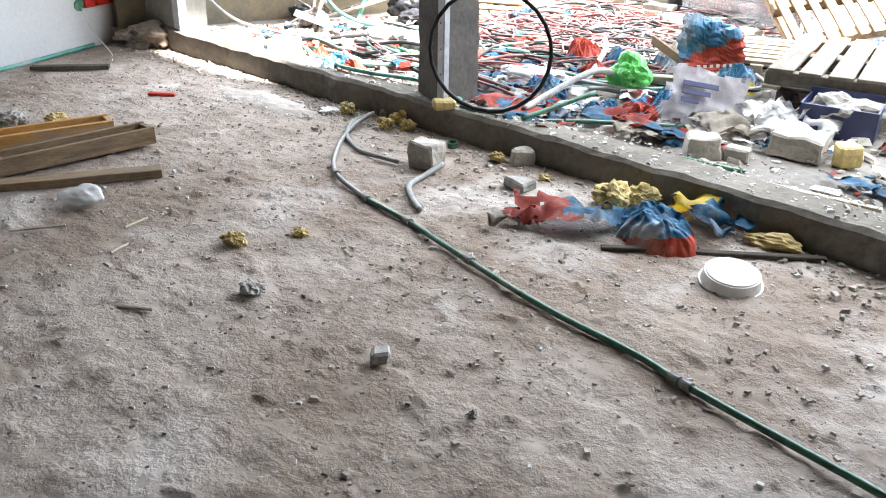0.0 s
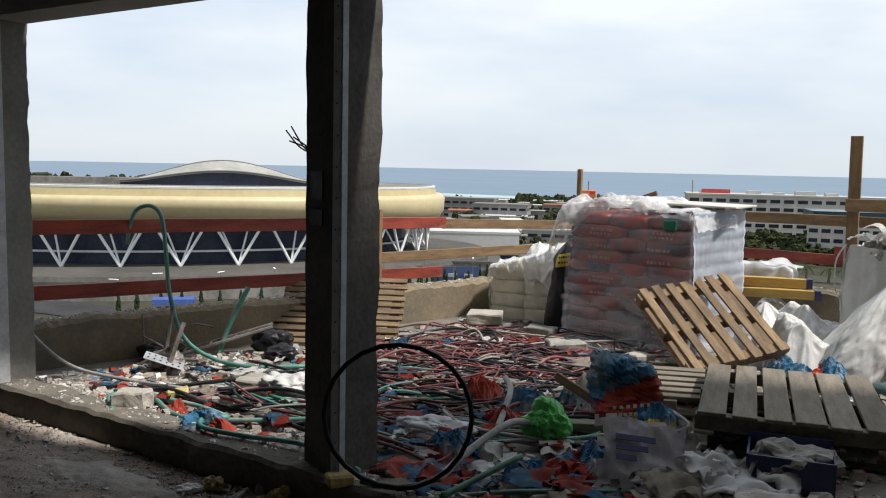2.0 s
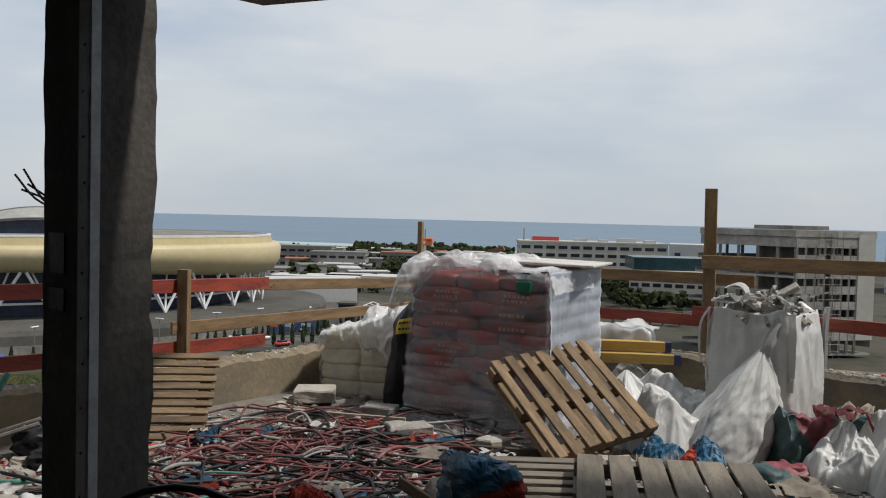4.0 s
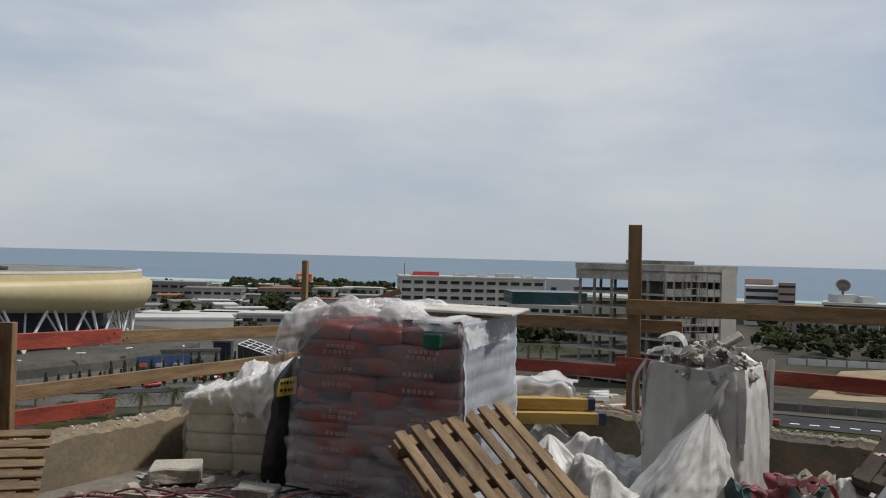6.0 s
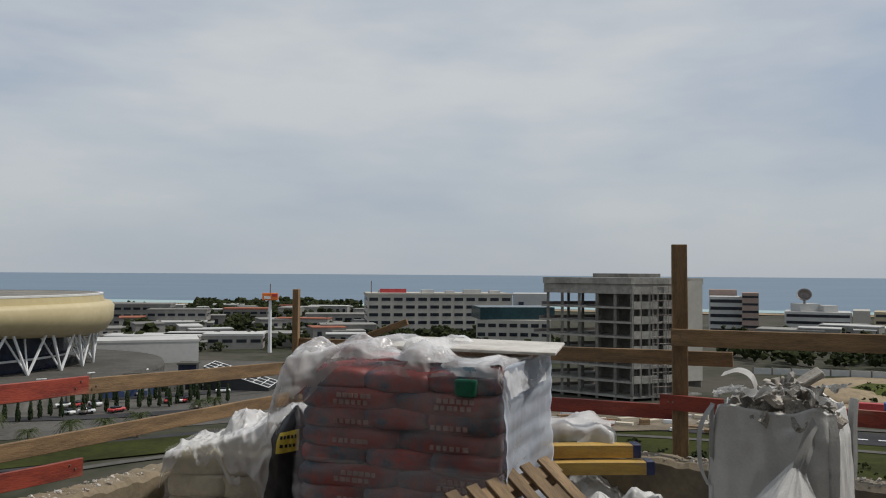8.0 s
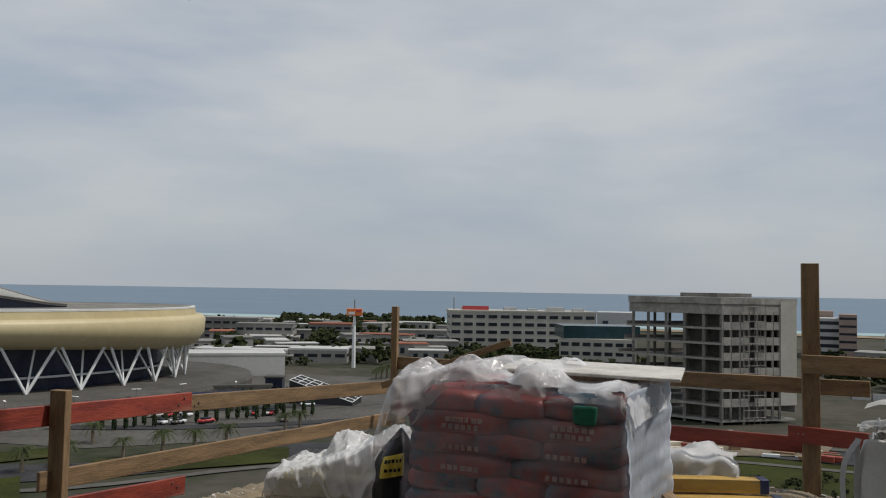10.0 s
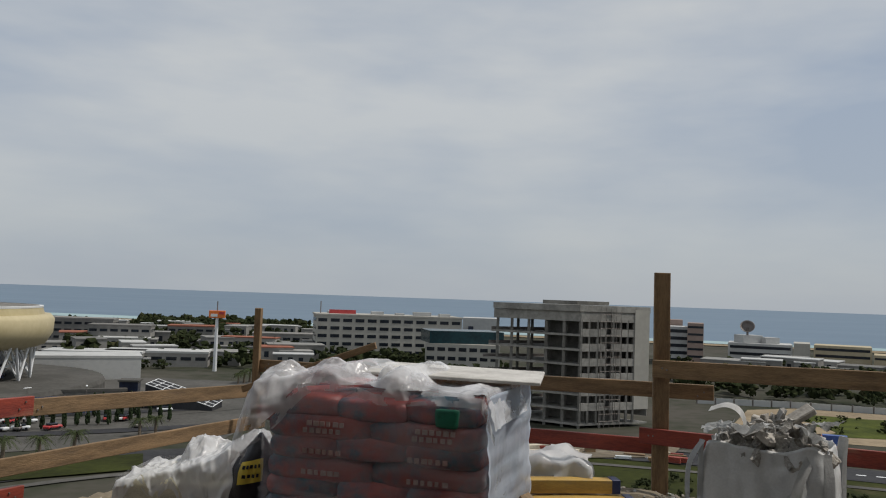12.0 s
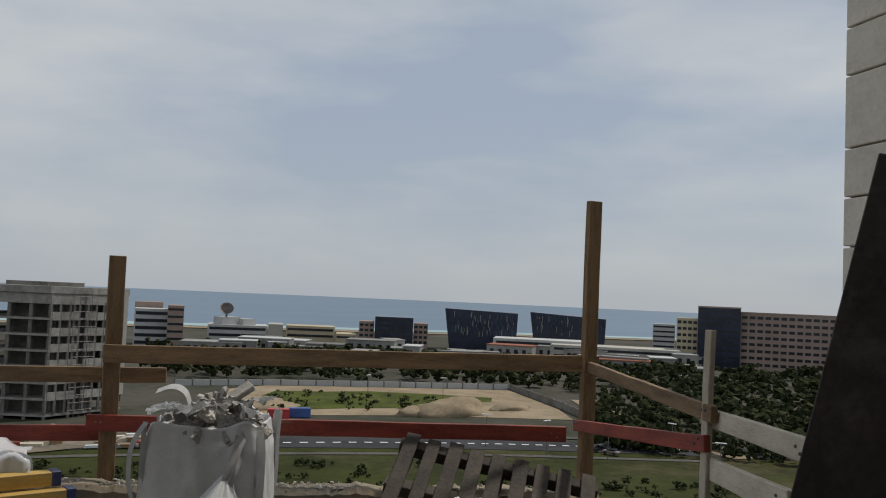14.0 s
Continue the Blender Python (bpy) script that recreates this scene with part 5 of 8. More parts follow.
def street_lamp():
    th = thing("street_lamp", "tall grey street lamp with two flat heads", "street lamp", group="street lamps of the stadium grounds")
    part("pole", add_tube(bm_new(), [(0, 0, 0), (0, 0, 8)], [0.13, 0.08], 6), M_STEEL, th)
    for s in (-1, 1):
        part("lamp_head", add_box(bm_new(), (0, -0.25, 7.85), (s * 1.2, 0.25, 8.05), bevel=0.04), M_WHITE, th)
    return th


sl = street_lamp()
for i, (b, d) in enumerate(((-35.2, 205), (-32.5, 214), (-28.5, 215), (-25.0, 222), (-21.2, 226), (-17.6, 238), (-14.8, 248), (-11.5, 252), (48, 210), (52, 205), (56, 200), (60, 215), (63, 190), (45, 300), (40, 300))):
    m = Matrix.Translation(at(b, d, GROUND)) @ Matrix.Rotation(i * 0.7, 4, "Z")
    if i == 0:
        sl.matrix_basis = m
    else:
        copy_thing(sl, m)


def car(colour):
    th = thing("parked_car", "small parked car far below", "car", group="cars parked below")
    part("body", add_box(bm_new(), (-2.1, -0.85, 0.3), (2.1, 0.85, 0.9), bevel=0.15), colour, th)
    part("cabin", add_box(bm_new(), (-1.2, -0.75, 0.9), (1.1, 0.75, 1.45), bevel=0.2), M_WINDOW, th)
    for x in (-1.3, 1.3):
        for y in (-0.86, 0.86):
            w = bm_new()
            bmesh.ops.create_cone(w, cap_ends=True, segments=12, radius1=0.32, radius2=0.32, depth=0.2, matrix=Matrix.Translation((x, y, 0.32)) @ Matrix.Rotation(radians(90), 4, "X"))
            part("wheel", w, M_BLACKP, th)
    return th


cars = [car(M_WHITE), car(M_REDSIGN), car(M_STEEL)]
for i in range(40):
    if i < 16:
        b, d = rng.uniform(-17, -6), rng.choice((228, 240, 256))
    elif i < 34:
        b, d = rng.uniform(30, 62), rng.uniform(440, 470)
    else:
        b, d = rng.uniform(55, 62), rng.uniform(205, 240)
    m = Matrix.Translation(at(b, d, GROUND + 0.32)) @ Matrix.Rotation(rng.uniform(0, 6), 4, "Z")
    c = cars[i % 3]
    if i < 3:
        c.matrix_basis = m
    else:
        copy_thing(c, m)
# site fences, containers and stadium outworks
def fence_line(name, pts, h, material, label, gap=6.0):
    """Site fence: sheet panels between posts."""
    th = thing(name, label, "fence", Matrix.Translation((pts[0][0], pts[0][1], GROUND)))
    o = Vector((pts[0][0], pts[0][1], 0))
    for p, q in zip(pts, pts[1:]):
        a, b = Vector((*p, 0)) - o, Vector((*q, 0)) - o
        n = max(1, int((b - a).length / gap))
        for i in range(n):
            u, v = a.lerp(b, i / n), a.lerp(b, (i + 0.94) / n)
            side = Vector((-(b - a).y, (b - a).x, 0)).normalized() * 0.15
            part("panel", add_prism(bm_new(), [(c.x, c.y) for c in (u - side, v - side, v + side, u + side)], 0, h), material, th)
            part("post", add_box(bm_new(), (u.x - 0.2, u.y - 0.2, 0), (u.x + 0.2, u.y + 0.2, h + 0.3)), M_STEEL, th)
    return th


fence_line("site_fence", [(150, 289), (181, 279), (216, 259), (264, 228)], 2.2, M_WHITEW, "white sheet fence behind the sandy lot")
fence_line("site_fence", [(264, 227), (234, 178), (219, 157)], 2.4, M_FARC, "grey sheet fence along the sandy track")
fence_line("site_fence", [(100, 199), (128, 187), (150, 176)], 1.8, M_PAVE, "low pale wall beside the road")
for b, d, m, lab in ((34.2, 212 + 34, M_REDSIGN, "red shipping container on the lot"), (35.6, 215 + 34, M_BLUEK, "blue shipping container on the lot")):
    th = thing("shipping_container", lab, "container", Matrix.Translation(at(b, d, GROUND)) @ Matrix.Rotation(radians(-32), 4, "Z"), "containers on the lot")
    part("body", add_box(bm_new(), (-3, -1.2, 0.1), (3, 1.2, 2.7), bevel=0.05), m, th)
    for k in range(9):
        part("rib", add_box(bm_new(), (-2.8 + k * 0.66, -1.26, 0.2), (-2.6 + k * 0.66, -1.2, 2.6)), m, th)
block("stadium_annex", "long white flat-roofed hall beside the stadium", slab_pts(-14.6, -8.4, 345, 20, 0), -26.0, M_WHITEW, fl=60, roof=M_WHITEW)
hd = fence_line("hoarding", [at(-14.6, 252)[:2], at(-10.9, 256)[:2]], 5.0, mat("navy_hoarding", (0.035, 0.06, 0.15), (0.025, 0.045, 0.11), 0.6, 0.3, 0.0, 2.0), "dark blue printed hoarding below the stadium", 8.0)
for k in range(3):
    p = at(-14.0 + k * 1.1, 251.5) - at(-14.6, 252)
    part("print", add_box(bm_new(), (p.x - 1.2, p.y - 0.3, 2.2), (p.x + 1.4, p.y, 3.2)), M_ORANGE if k == 0 else M_WHITEW, hd, "pale printed bar")


# ---- stone wing of the building beside the terrace ----
wing_a, wing_b = Vector((5.1, 3.0, 0)), Vector((3.56, 0.23, 0))
wd = (wing_b - wing_a).normalized()
wn_out = Vector((wd.y, -wd.x, 0))          # away from the terrace
if wn_out.x < 0:
    wn_out = -wn_out
wing = thing("wall_wing", "pale limestone-clad wing wall with worn joints", "wall", kind="structure")
part("core", add_prism(bm_new(), [(p.x, p.y) for p in (wing_a + wn_out * 0.03, wing_a + wn_out * 6, wing_b + wn_out * 6, wing_b + wn_out * 0.03)], GROUND, 9.5), M_CONC, wing)
wing_len = (wing_b - wing_a).length
rng = random.Random(21)
zc = 0.0
c = 0
while zc < 5.6:
    h = 0.3 if c % 4 else 0.45
    u = 0.0
    first = rng.uniform(0.35, 0.9)
    while u < wing_len - 0.05:
        w = min(first if u == 0 else rng.choice((0.6, 0.75, 0.9)), wing_len - u)
        a = wing_a + wd * (u + 0.006)
        bm = add_box(bm_new(), (0, -0.03, 0.006), (w - 0.012, 0.028, h - 0.006), bevel=0.006)
        bmesh.ops.transform(bm, matrix=Matrix.Translation((a.x, a.y, zc)) @ Matrix.Rotation(math.atan2(wd.y, wd.x), 4, "Z"), verts=bm.verts[:])
        part("stone_tile", bm, M_STONE, wing)
        u += w
    zc += h
    c += 1


# ---- timber guard rails ----
def plank(name, a, b, w, t, material, label, category="rail", group="", up=None, roll=0.0):
    """A straight board between two points, w high and t thick, with slightly uneven edges."""
    a, b = Vector(a), Vector(b)
    d = (b - a)
    L = d.length
    x = d.normalized()
    zax = Vector((0, 0, 1)) if abs(x.z) < 0.9 else Vector((0.3, 0.9, 0))
    y = zax.cross(x).normalized()
    z = x.cross(y)
    m = Matrix(((x.x, y.x, z.x, a.x), (x.y, y.y, z.y, a.y), (x.z, y.z, z.z, a.z), (0, 0, 0, 1))) @ Matrix.Rotation(radians(roll), 4, "X")
    bm = add_box(bm_new(), (0, -t / 2, -w / 2), (L, t / 2, w / 2))
    k = max(2, int(L / 0.25))
    bmesh.ops.subdivide_edges(bm, edges=[e for e in bm.edges if abs((e.verts[0].co - e.verts[1].co).x) > L * 0.5], cuts=k)
    bmesh.ops.bevel(bm, geom=[e for e in bm.edges], offset=0.003, segments=1, affect="EDGES")
    rough(bm, 0.004, 0.3, L)
    ob = solo(name, bm, material, label, category, m, group)
    if name == "guard_rail":
        for x in (0.06, 0.09, L - 0.1, L - 0.06):
            for sgn in (-1, 1):
                nb = bm_new()
                bmesh.ops.create_cone(nb, cap_ends=True, segments=7, radius1=0.006, radius2=0.005, depth=0.006, matrix=Matrix.Translation((x, sgn * (t / 2 + 0.004), random.uniform(-0.3, 0.3) * w)) @ Matrix.Rotation(radians(90), 4, "X"))
                part("nail", nb, M_STEEL, ob)
    return ob


def rail_on(a, b, u0, u1, off, z0, z1):
    d = (b - a)
    n = Vector((-d.y, d.x, 0)).normalized()
    if n.dot(Vector((0, 4, 0)) - a) < 0:
        n = -n
    p, q = a.lerp(b, u0) + n * off, a.lerp(b, u1) + n * off
    return (p.x, p.y, z0), (q.x, q.y, z1)


RA, RB, RC = Vector((-4.3, 3.08, 0)), Vector((-0.53, 8.15, 0)), Vector((4.44, 4.38, 0))
G = "guard rails round the terrace"
P = "guard rail posts"
plank("guard_rail", (-4.25, 3.15, 1.02), (-1.76, 6.56, 0.945), 0.11, 0.03, M_RED, "long red-painted plank rail, top row", group=G)
plank("guard_rail", (-4.25, 3.15, 0.535), (-1.77, 6.5, 0.445), 0.11, 0.03, M_RED, "long red-painted plank rail, lower row", group=G)
plank("guard_rail", (-1.79, 6.56, 0.93), (-0.45, 8.3, 0.86), 0.1, 0.03, M_WOOD, "bare brown plank rail nailed to the red one", group=G)
plank("guard_rail", (-2.32, 5.72, 0.63), (-0.45, 8.22, 0.62), 0.1, 0.03, M_WOOD, "bare brown plank rail in the middle row", group=G)
plank("guard_rail", (-0.5, 8.16, 1.06), (2.44, 6.36, 1.095), 0.1, 0.03, M_WOOD, "bare brown plank rail along the sea side", group=G)
plank("guard_rail", (-0.5, 8.12, 0.70), (2.12, 6.42, 0.735), 0.1, 0.03, M_RED, "red-painted plank rail along the sea side", group=G)
plank("guard_rail", (1.93, 6.36, 0.82), (4.3, 4.46, 0.83), 0.1, 0.03, M_RED, "faded red plank rail overlapping its neighbour", group=G)
plank("guard_rail", (1.98, 6.29, 1.25), (4.5, 4.36, 1.29), 0.11, 0.03, M_WOOD, "bare brown plank rail between two tall posts", group=G)
plank("guard_rail", (4.46, 4.42, 1.27), (3.0, 2.74, 1.255), 0.07, 0.03, M_WOOD, "thin brown plank rail at the terrace end", group=G)
plank("guard_rail", (4.4, 4.46, 0.88), (3.02, 2.78, 1.13), 0.07, 0.03, M_RED, "faded red plank rail at the terrace end", group=G)
plank("guard_rail", (3.3, 2.95, 1.21), (2.22, 2.03, 1.29), 0.075, 0.03, M_PALEW, "pale dusty plank rail at the terrace end", group=G)
plank("guard_rail", (3.16, 2.86, 1.01), (2.3, 2.12, 1.11), 0.09, 0.03, M_PALEW, "pale dusty plank rail, lower row", group=G)
plank("rail_post", (2.06, 6.32, -0.02), (2.04, 6.31, 1.865), 0.05, 0.1, M_WOOD, "tall weathered timber post behind the rails", "post", P)
plank("rail_post", (4.44, 4.4, -0.02), (4.45, 4.4, 2.38), 0.05, 0.1, M_WOOD, "very tall weathered timber post", "post", P)
plank("rail_post", (3.06, 2.82, -0.02), (3.06, 2.8, 1.6), 0.04, 0.03, M_PALEW, "thin pale timber post at the terrace end", "post", P)
plank("rail_post", (-0.52, 8.16, -0.02), (-0.53, 8.15, 1.52), 0.055, 0.05, M_WOOD, "thin timber post at the terrace corner", "post", P)
plank("rail_post", (-2.24, 5.76, -0.02), (-2.24, 5.78, 1.1), 0.05, 0.1, M_WOOD, "timber post with a split top behind the red rails", "post", P)
plank("brace", (-0.62, 7.9, 0.9), (0.35, 7.55, 1.28), 0.05, 0.03, M_WOOD, "short plank brace behind the wrapped sacks", "brace")
plank("rail_post", (2.42, 1.84, -0.02), (2.42, 1.84, 2.05), 0.08, 0.08, M_PALEW, "timber post behind the leaning shutter panel", "post", P)
# leaning shutter panel near the doorway
lean = thing("shutter_panel", "dark stained plywood shutter panel leaning on a post", "panel")
bl, tl, br = Vector((2.03, 2.29, 0.0)), Vector((2.193, 1.857, 2.133)), Vector((2.23, 1.75, 0.0))
x, z = (br - bl).normalized(), (tl - bl).normalized()
y = z.cross(x).normalized()
x = y.cross(z)
lm = Matrix(((x.x, y.x, z.x, bl.x), (x.y, y.y, z.y, bl.y), (x.z, y.z, z.z, bl.z), (0, 0, 0, 1)))
bm = add_box(bm_new(), (0, -0.01, 0), (0.5, 0.012, (tl - bl).length), lm, 0.003)
part("plywood", bm, mat("stained_plywood", (0.085, 0.068, 0.055), (0.045, 0.038, 0.034), 0.75, 5, 0.3, 40, mix=0.8, dirt=(0.14, 0.12, 0.1), dirt_at=0.62), lean)
part("batten", add_box(bm_new(), (0.02, 0.012, 0.1), (0.08, 0.05, 1.9), lm, 0.003), M_WOOD, lean)
part("batten", add_box(bm_new(), (0.42, 0.012, 0.1), (0.48, 0.05, 1.9), lm, 0.003), M_WOOD, lean)


# ---- pallets ----
def pallet(name, label, m, L, W, slats, gap, material, feet=True, group="pallets on the terrace", seed=1):
    """Slats along x over W (y), three stringers below (towards -z), bottom boards under those."""
    rng = random.Random(seed)
    th = thing(name, label, "pallet", m, group)
    pitch = W / slats
    for i in range(slats):
        w = pitch * (1 - gap) * rng.uniform(0.9, 1.08)
        y = (i + 0.5) * pitch + rng.uniform(-0.006, 0.006)
        bm = add_box(bm_new(), (rng.uniform(-0.012, 0.012), y - w / 2, -0.02), (L + rng.uniform(-0.012, 0.012), y + w / 2, 0.0))
        bmesh.ops.bevel(bm, geom=bm.edges[:], offset=0.003, segments=1, affect="EDGES")
        rough(bm, 0.004, 0.2, i + seed)
        part("slat", bm, material, th)
    for x in (0.03, L / 2 - 0.04, L - 0.11):
        part("stringer", add_box(bm_new(), (x, 0, -0.1), (x + 0.08, W, -0.021), bevel=0.004), material, th)
    if feet:
        for y in (0.0, W / 2 - 0.05, W - 0.1):
            part("bottom_board", add_box(bm_new(), (0, y, -0.12), (L, y + 0.1, -0.101), bevel=0.003), material, th)
    return th


def frame_from(o, xdir, ydir):
    x = Vector(xdir).normalized()
    y = Vector(ydir)
    z = x.cross(y).normalized()
    y = z.cross(x)
    return Matrix(((x.x, y.x, z.x, o[0]), (x.y, y.y, z.y, o[1]), (x.z, y.z, z.z, o[2]), (0, 0, 0, 1)))


# leaning against the wrapped sacks: slats run up the slope
pallet("pallet", "pale wooden pallet leaning against the wrapped sacks", frame_from((0.63, 4.33, 0.09), (-0.40, 0.60, 0.44), (0.74, 0.25, 0.05)) @ Matrix.Diagonal((1, 1, -1, 1)), 0.92, 0.84, 7, 0.42, M_PAL, True, seed=3)
# flat pallet pile near the threshold
pallet("pallet", "grey weathered pallet lying flat on another", frame_from((0.55, 2.62, 0.27), (0.14, 1.27, 0), (-0.97, 0.1, 0)) @ Matrix.Translation((0, -0.98, 0)), 1.22, 0.98, 6, 0.17, M_PALG, seed=5)
pallet("pallet", "dark damp pallet at the bottom of the pile", frame_from((0.6, 2.75, 0.13), (1.1, -0.1, 0), (0.1, 1.0, 0)), 1.1, 1.0, 7, 0.3, M_DARKW, seed=6)
pallet("pallet", "small low pallet beside the pallet pile", frame_from((0.14, 3.35, 0.14), (0.6, 0.02, 0.0), (0.02, 0.8, 0.04)), 0.62, 0.72, 6, 0.4, M_PALG, seed=7)
# leaning at the left parapet: slats lie level
pallet("pallet", "pale wooden pallet with close slats leaning on the parapet", frame_from((-2.77, 4.5, 0.03), (1.05, 0.15, 0), (-0.42, 0.62, 0.46)), 1.08, 0.86, 11, 0.3, M_PAL, False, seed=8)
# dark pallet leaning on the red rail of the sea side
pallet("pallet", "dark weathered pallet leaning on the red rail", frame_from((3.42, 5.07, 0.83), (-0.45, -0.3, -0.27), (0.72, -0.92, -0.2)), 0.9, 1.25, 9, 0.34, M_DARKW, True, seed=9)


# ---- wrapped sacks on a pallet ----
def sack_mesh(L, W, H, seed=0):
    bm = bm_new()
    bmesh.ops.create_cube(bm, size=1)
    bmesh.ops.subdivide_edges(bm, edges=bm.edges[:], cuts=5, use_grid_fill=True)
    for v in bm.verts:
        q = v.co * 2
        e = lambda a, b: (1 - 0.05 * a ** 6) * (1 - 0.07 * b ** 4)
        v.co = Vector((q.x * L / 2 * e(q.y, q.z), q.y * W / 2 * e(q.x, q.z), q.z * H / 2 * (1 - 0.08 * abs(q.x) ** 6) * (1 - 0.06 * abs(q.y) ** 4)))
        v.co += noise.noise_vector(v.co * 9 + Vector((seed, seed, seed))) * 0.008
    me = bpy.data.meshes.new("sack")
    bm.to_mesh(me)
    bm.free()
    me.polygons.foreach_set("use_smooth", [True] * len(me.polygons))
    return me


def film(w, d, h, seed, z0=0.0, bulge=0.012, fine=26.0):
    """Clinging plastic film round a load: a four-sided skirt with folds."""
    bm = bm_new()
    n, k = 120, 26
    rows = []
    per = [(-w / 2, -d / 2), (w / 2, -d / 2), (w / 2, d / 2), (-w / 2, d / 2)]
    for j in range(k + 1):
        z = z0 + (h - z0) * j / k
        row = []
        for i in range(n):
            u = i / n * 4
            s = int(u)
            f = u - s
            a, b = per[s], per[(s + 1) % 4]
            x, y = a[0] + (b[0] - a[0]) * f, a[1] + (b[1] - a[1]) * f
            q = Vector((x, y, z))
            r = 1 + (bulge * noise.noise(q * 6 + Vector((seed, 0, 0))) + 0.006 * noise.noise(Vector((x * fine, y * fine, z * 9 + seed)))) / 0.5
            r += 0.014 * abs(math.sin(z / 0.104 * math.pi)) / 0.5 * 0.5
            if z < z0 + 0.08:
                r += (z0 + 0.08 - z) * (0.7 + 0.8 * noise.noise(Vector((x * 5, y * 5, seed))))
            row.append(bm.verts.new((x * r, y * r, z)))
        rows.append(row)
    for a, b in zip(rows, rows[1:]):
        for i in range(n):
            bm.faces.new((a[i], a[(i + 1) % n], b[(i + 1) % n], b[i]))
    return bm


SACK = sack_mesh(0.59, 0.352, 0.12, 1)
STACK = Matrix.Translation((0.33, 5.90, 0)) @ Matrix.Rotation(radians(-27.5), 4, "Z")
load = thing("wrapped_sack_pallet", "pallet of red and blue cement sacks wrapped in milky film", "sack pallet", STACK)
for i in range(7):
    part("pallet_slat", add_box(bm_new(), (-0.56, -0.5 + i * 0.143, 0.07), (0.56, -0.4 + i * 0.143, 0.09)), M_PAL, load)
for x in (-0.5, 0.0, 0.44):
    part("pallet_block", add_box(bm_new(), (x, -0.5, 0.0), (x + 0.08, 0.5, 0.069)), M_PAL, load)
SACK.materials.append(M_SACKR)
for k in range(10):
    lay = [((ix - 0.5) * 0.56, (iy - 1) * 0.33, 0) for ix in range(2) for iy in range(3)] if k % 2 == 0 else [((ix - 1) * 0.375, (iy - 0.5) * 0.5, 90) for ix in range(3) for iy in range(2)]
    for x, y, turn in lay:
        s = new("sack", SACK)
        s.parent = load
        s.matrix_basis = Matrix.Translation((x + random.uniform(-0.016, 0.016), y + random.uniform(-0.014, 0.014), 0.15 + k * 0.104 + random.uniform(-0.006, 0.004))) @ Euler((radians(random.uniform(-1.5, 1.5)), radians(random.uniform(-1.5, 1.5)), radians(turn + random.uniform(-3, 3)))).to_matrix().to_4x4() @ Matrix.Diagonal((1 if not turn else 0.87, 1 if not turn else 1.09, 1, 1))
        s.material_slots[0].link = "OBJECT"
        s.material_slots[0].material = M_SACKR if (k % 2 == 1) ^ (random.random() < 0.25) else M_SACKB
    if k % 2 == 0 or k in (3, 7):
        for ix in range(2):
            for row in range(1 + k % 2 * 0 + (k % 4 == 0)):
                bm = bm_new()
                x0 = (ix - 0.5) * 0.56 + random.uniform(-0.08, 0.0)
                for q in range(6):
                    add_box(bm, (x0 + q * 0.036, -0.524, 0.122 + k * 0.104 + row * 0.036), (x0 + q * 0.036 + random.uniform(0.018, 0.03), -0.518, 0.146 + k * 0.104 + row * 0.036))
                part("lettering", bm, M_LETTER, load, "rows of pale sack print")
def patchy(m, lo, hi, scale, stretch):
    """Plastic film whose layers overlap in streaks: its cover varies from place to place."""
    n, l = m.node_tree.nodes, m.node_tree.links
    tc, mp, tx, mr = n.new("ShaderNodeTexCoord"), n.new("ShaderNodeMapping"), n.new("ShaderNodeTexNoise"), n.new("ShaderNodeMapRange")
    mp.inputs["Scale"].default_value = stretch
    tx.inputs["Scale"].default_value, tx.inputs["Detail"].default_value, tx.inputs["Distortion"].default_value = scale, 7.0, 0.6
    mr.inputs["From Min"].default_value, mr.inputs["From Max"].default_value = 0.35, 0.68
    mr.inputs["To Min"].default_value, mr.inputs["To Max"].default_value = lo, hi
    l.new(tc.outputs["Object"], mp.inputs[0])
    l.new(mp.outputs[0], tx.inputs["Vector"])
    l.new(tx.outputs["Fac"], mr.inputs["Value"])
    l.new(mr.outputs["Result"], n["Principled BSDF"].inputs["Alpha"])
    return m


M_FILM = patchy(mat("stretch_film", (0.8, 0.79, 0.82), (0.68, 0.68, 0.72), 0.22, 3, 0.3, 10, mix=0.8), 0.04, 0.32, 2.6, (1, 1, 3.2))
# end film: denser and whiter, with bluish skylight put into the base colour
M_FILMW = patchy(mat("skylit_film", (0.72, 0.78, 0.86), (0.62, 0.68, 0.77), 0.3, 3, 0.3, 10, mix=0.8), 0.68, 0.93, 2.4, (1, 1, 2.2))
M_FILMH = patchy(mat("loose_film", (0.8, 0.8, 0.81), (0.7, 0.7, 0.72), 0.22, 4, 0.2, 12, mix=0.8), 0.25, 0.85, 3.2, (1, 1, 1))
part("film", film(1.17, 1.04, 1.2, 2), M_FILM, load, "milky stretch film with folds", True)
part("lower_film", film(1.185, 1.055, 0.66, 5), M_FILM, load, "second wrap of film round the lower sacks", True)
part("foot_film", film(1.2, 1.07, 0.4, 8), M_FILM, load, "third wrap of film round the lowest sacks", True)
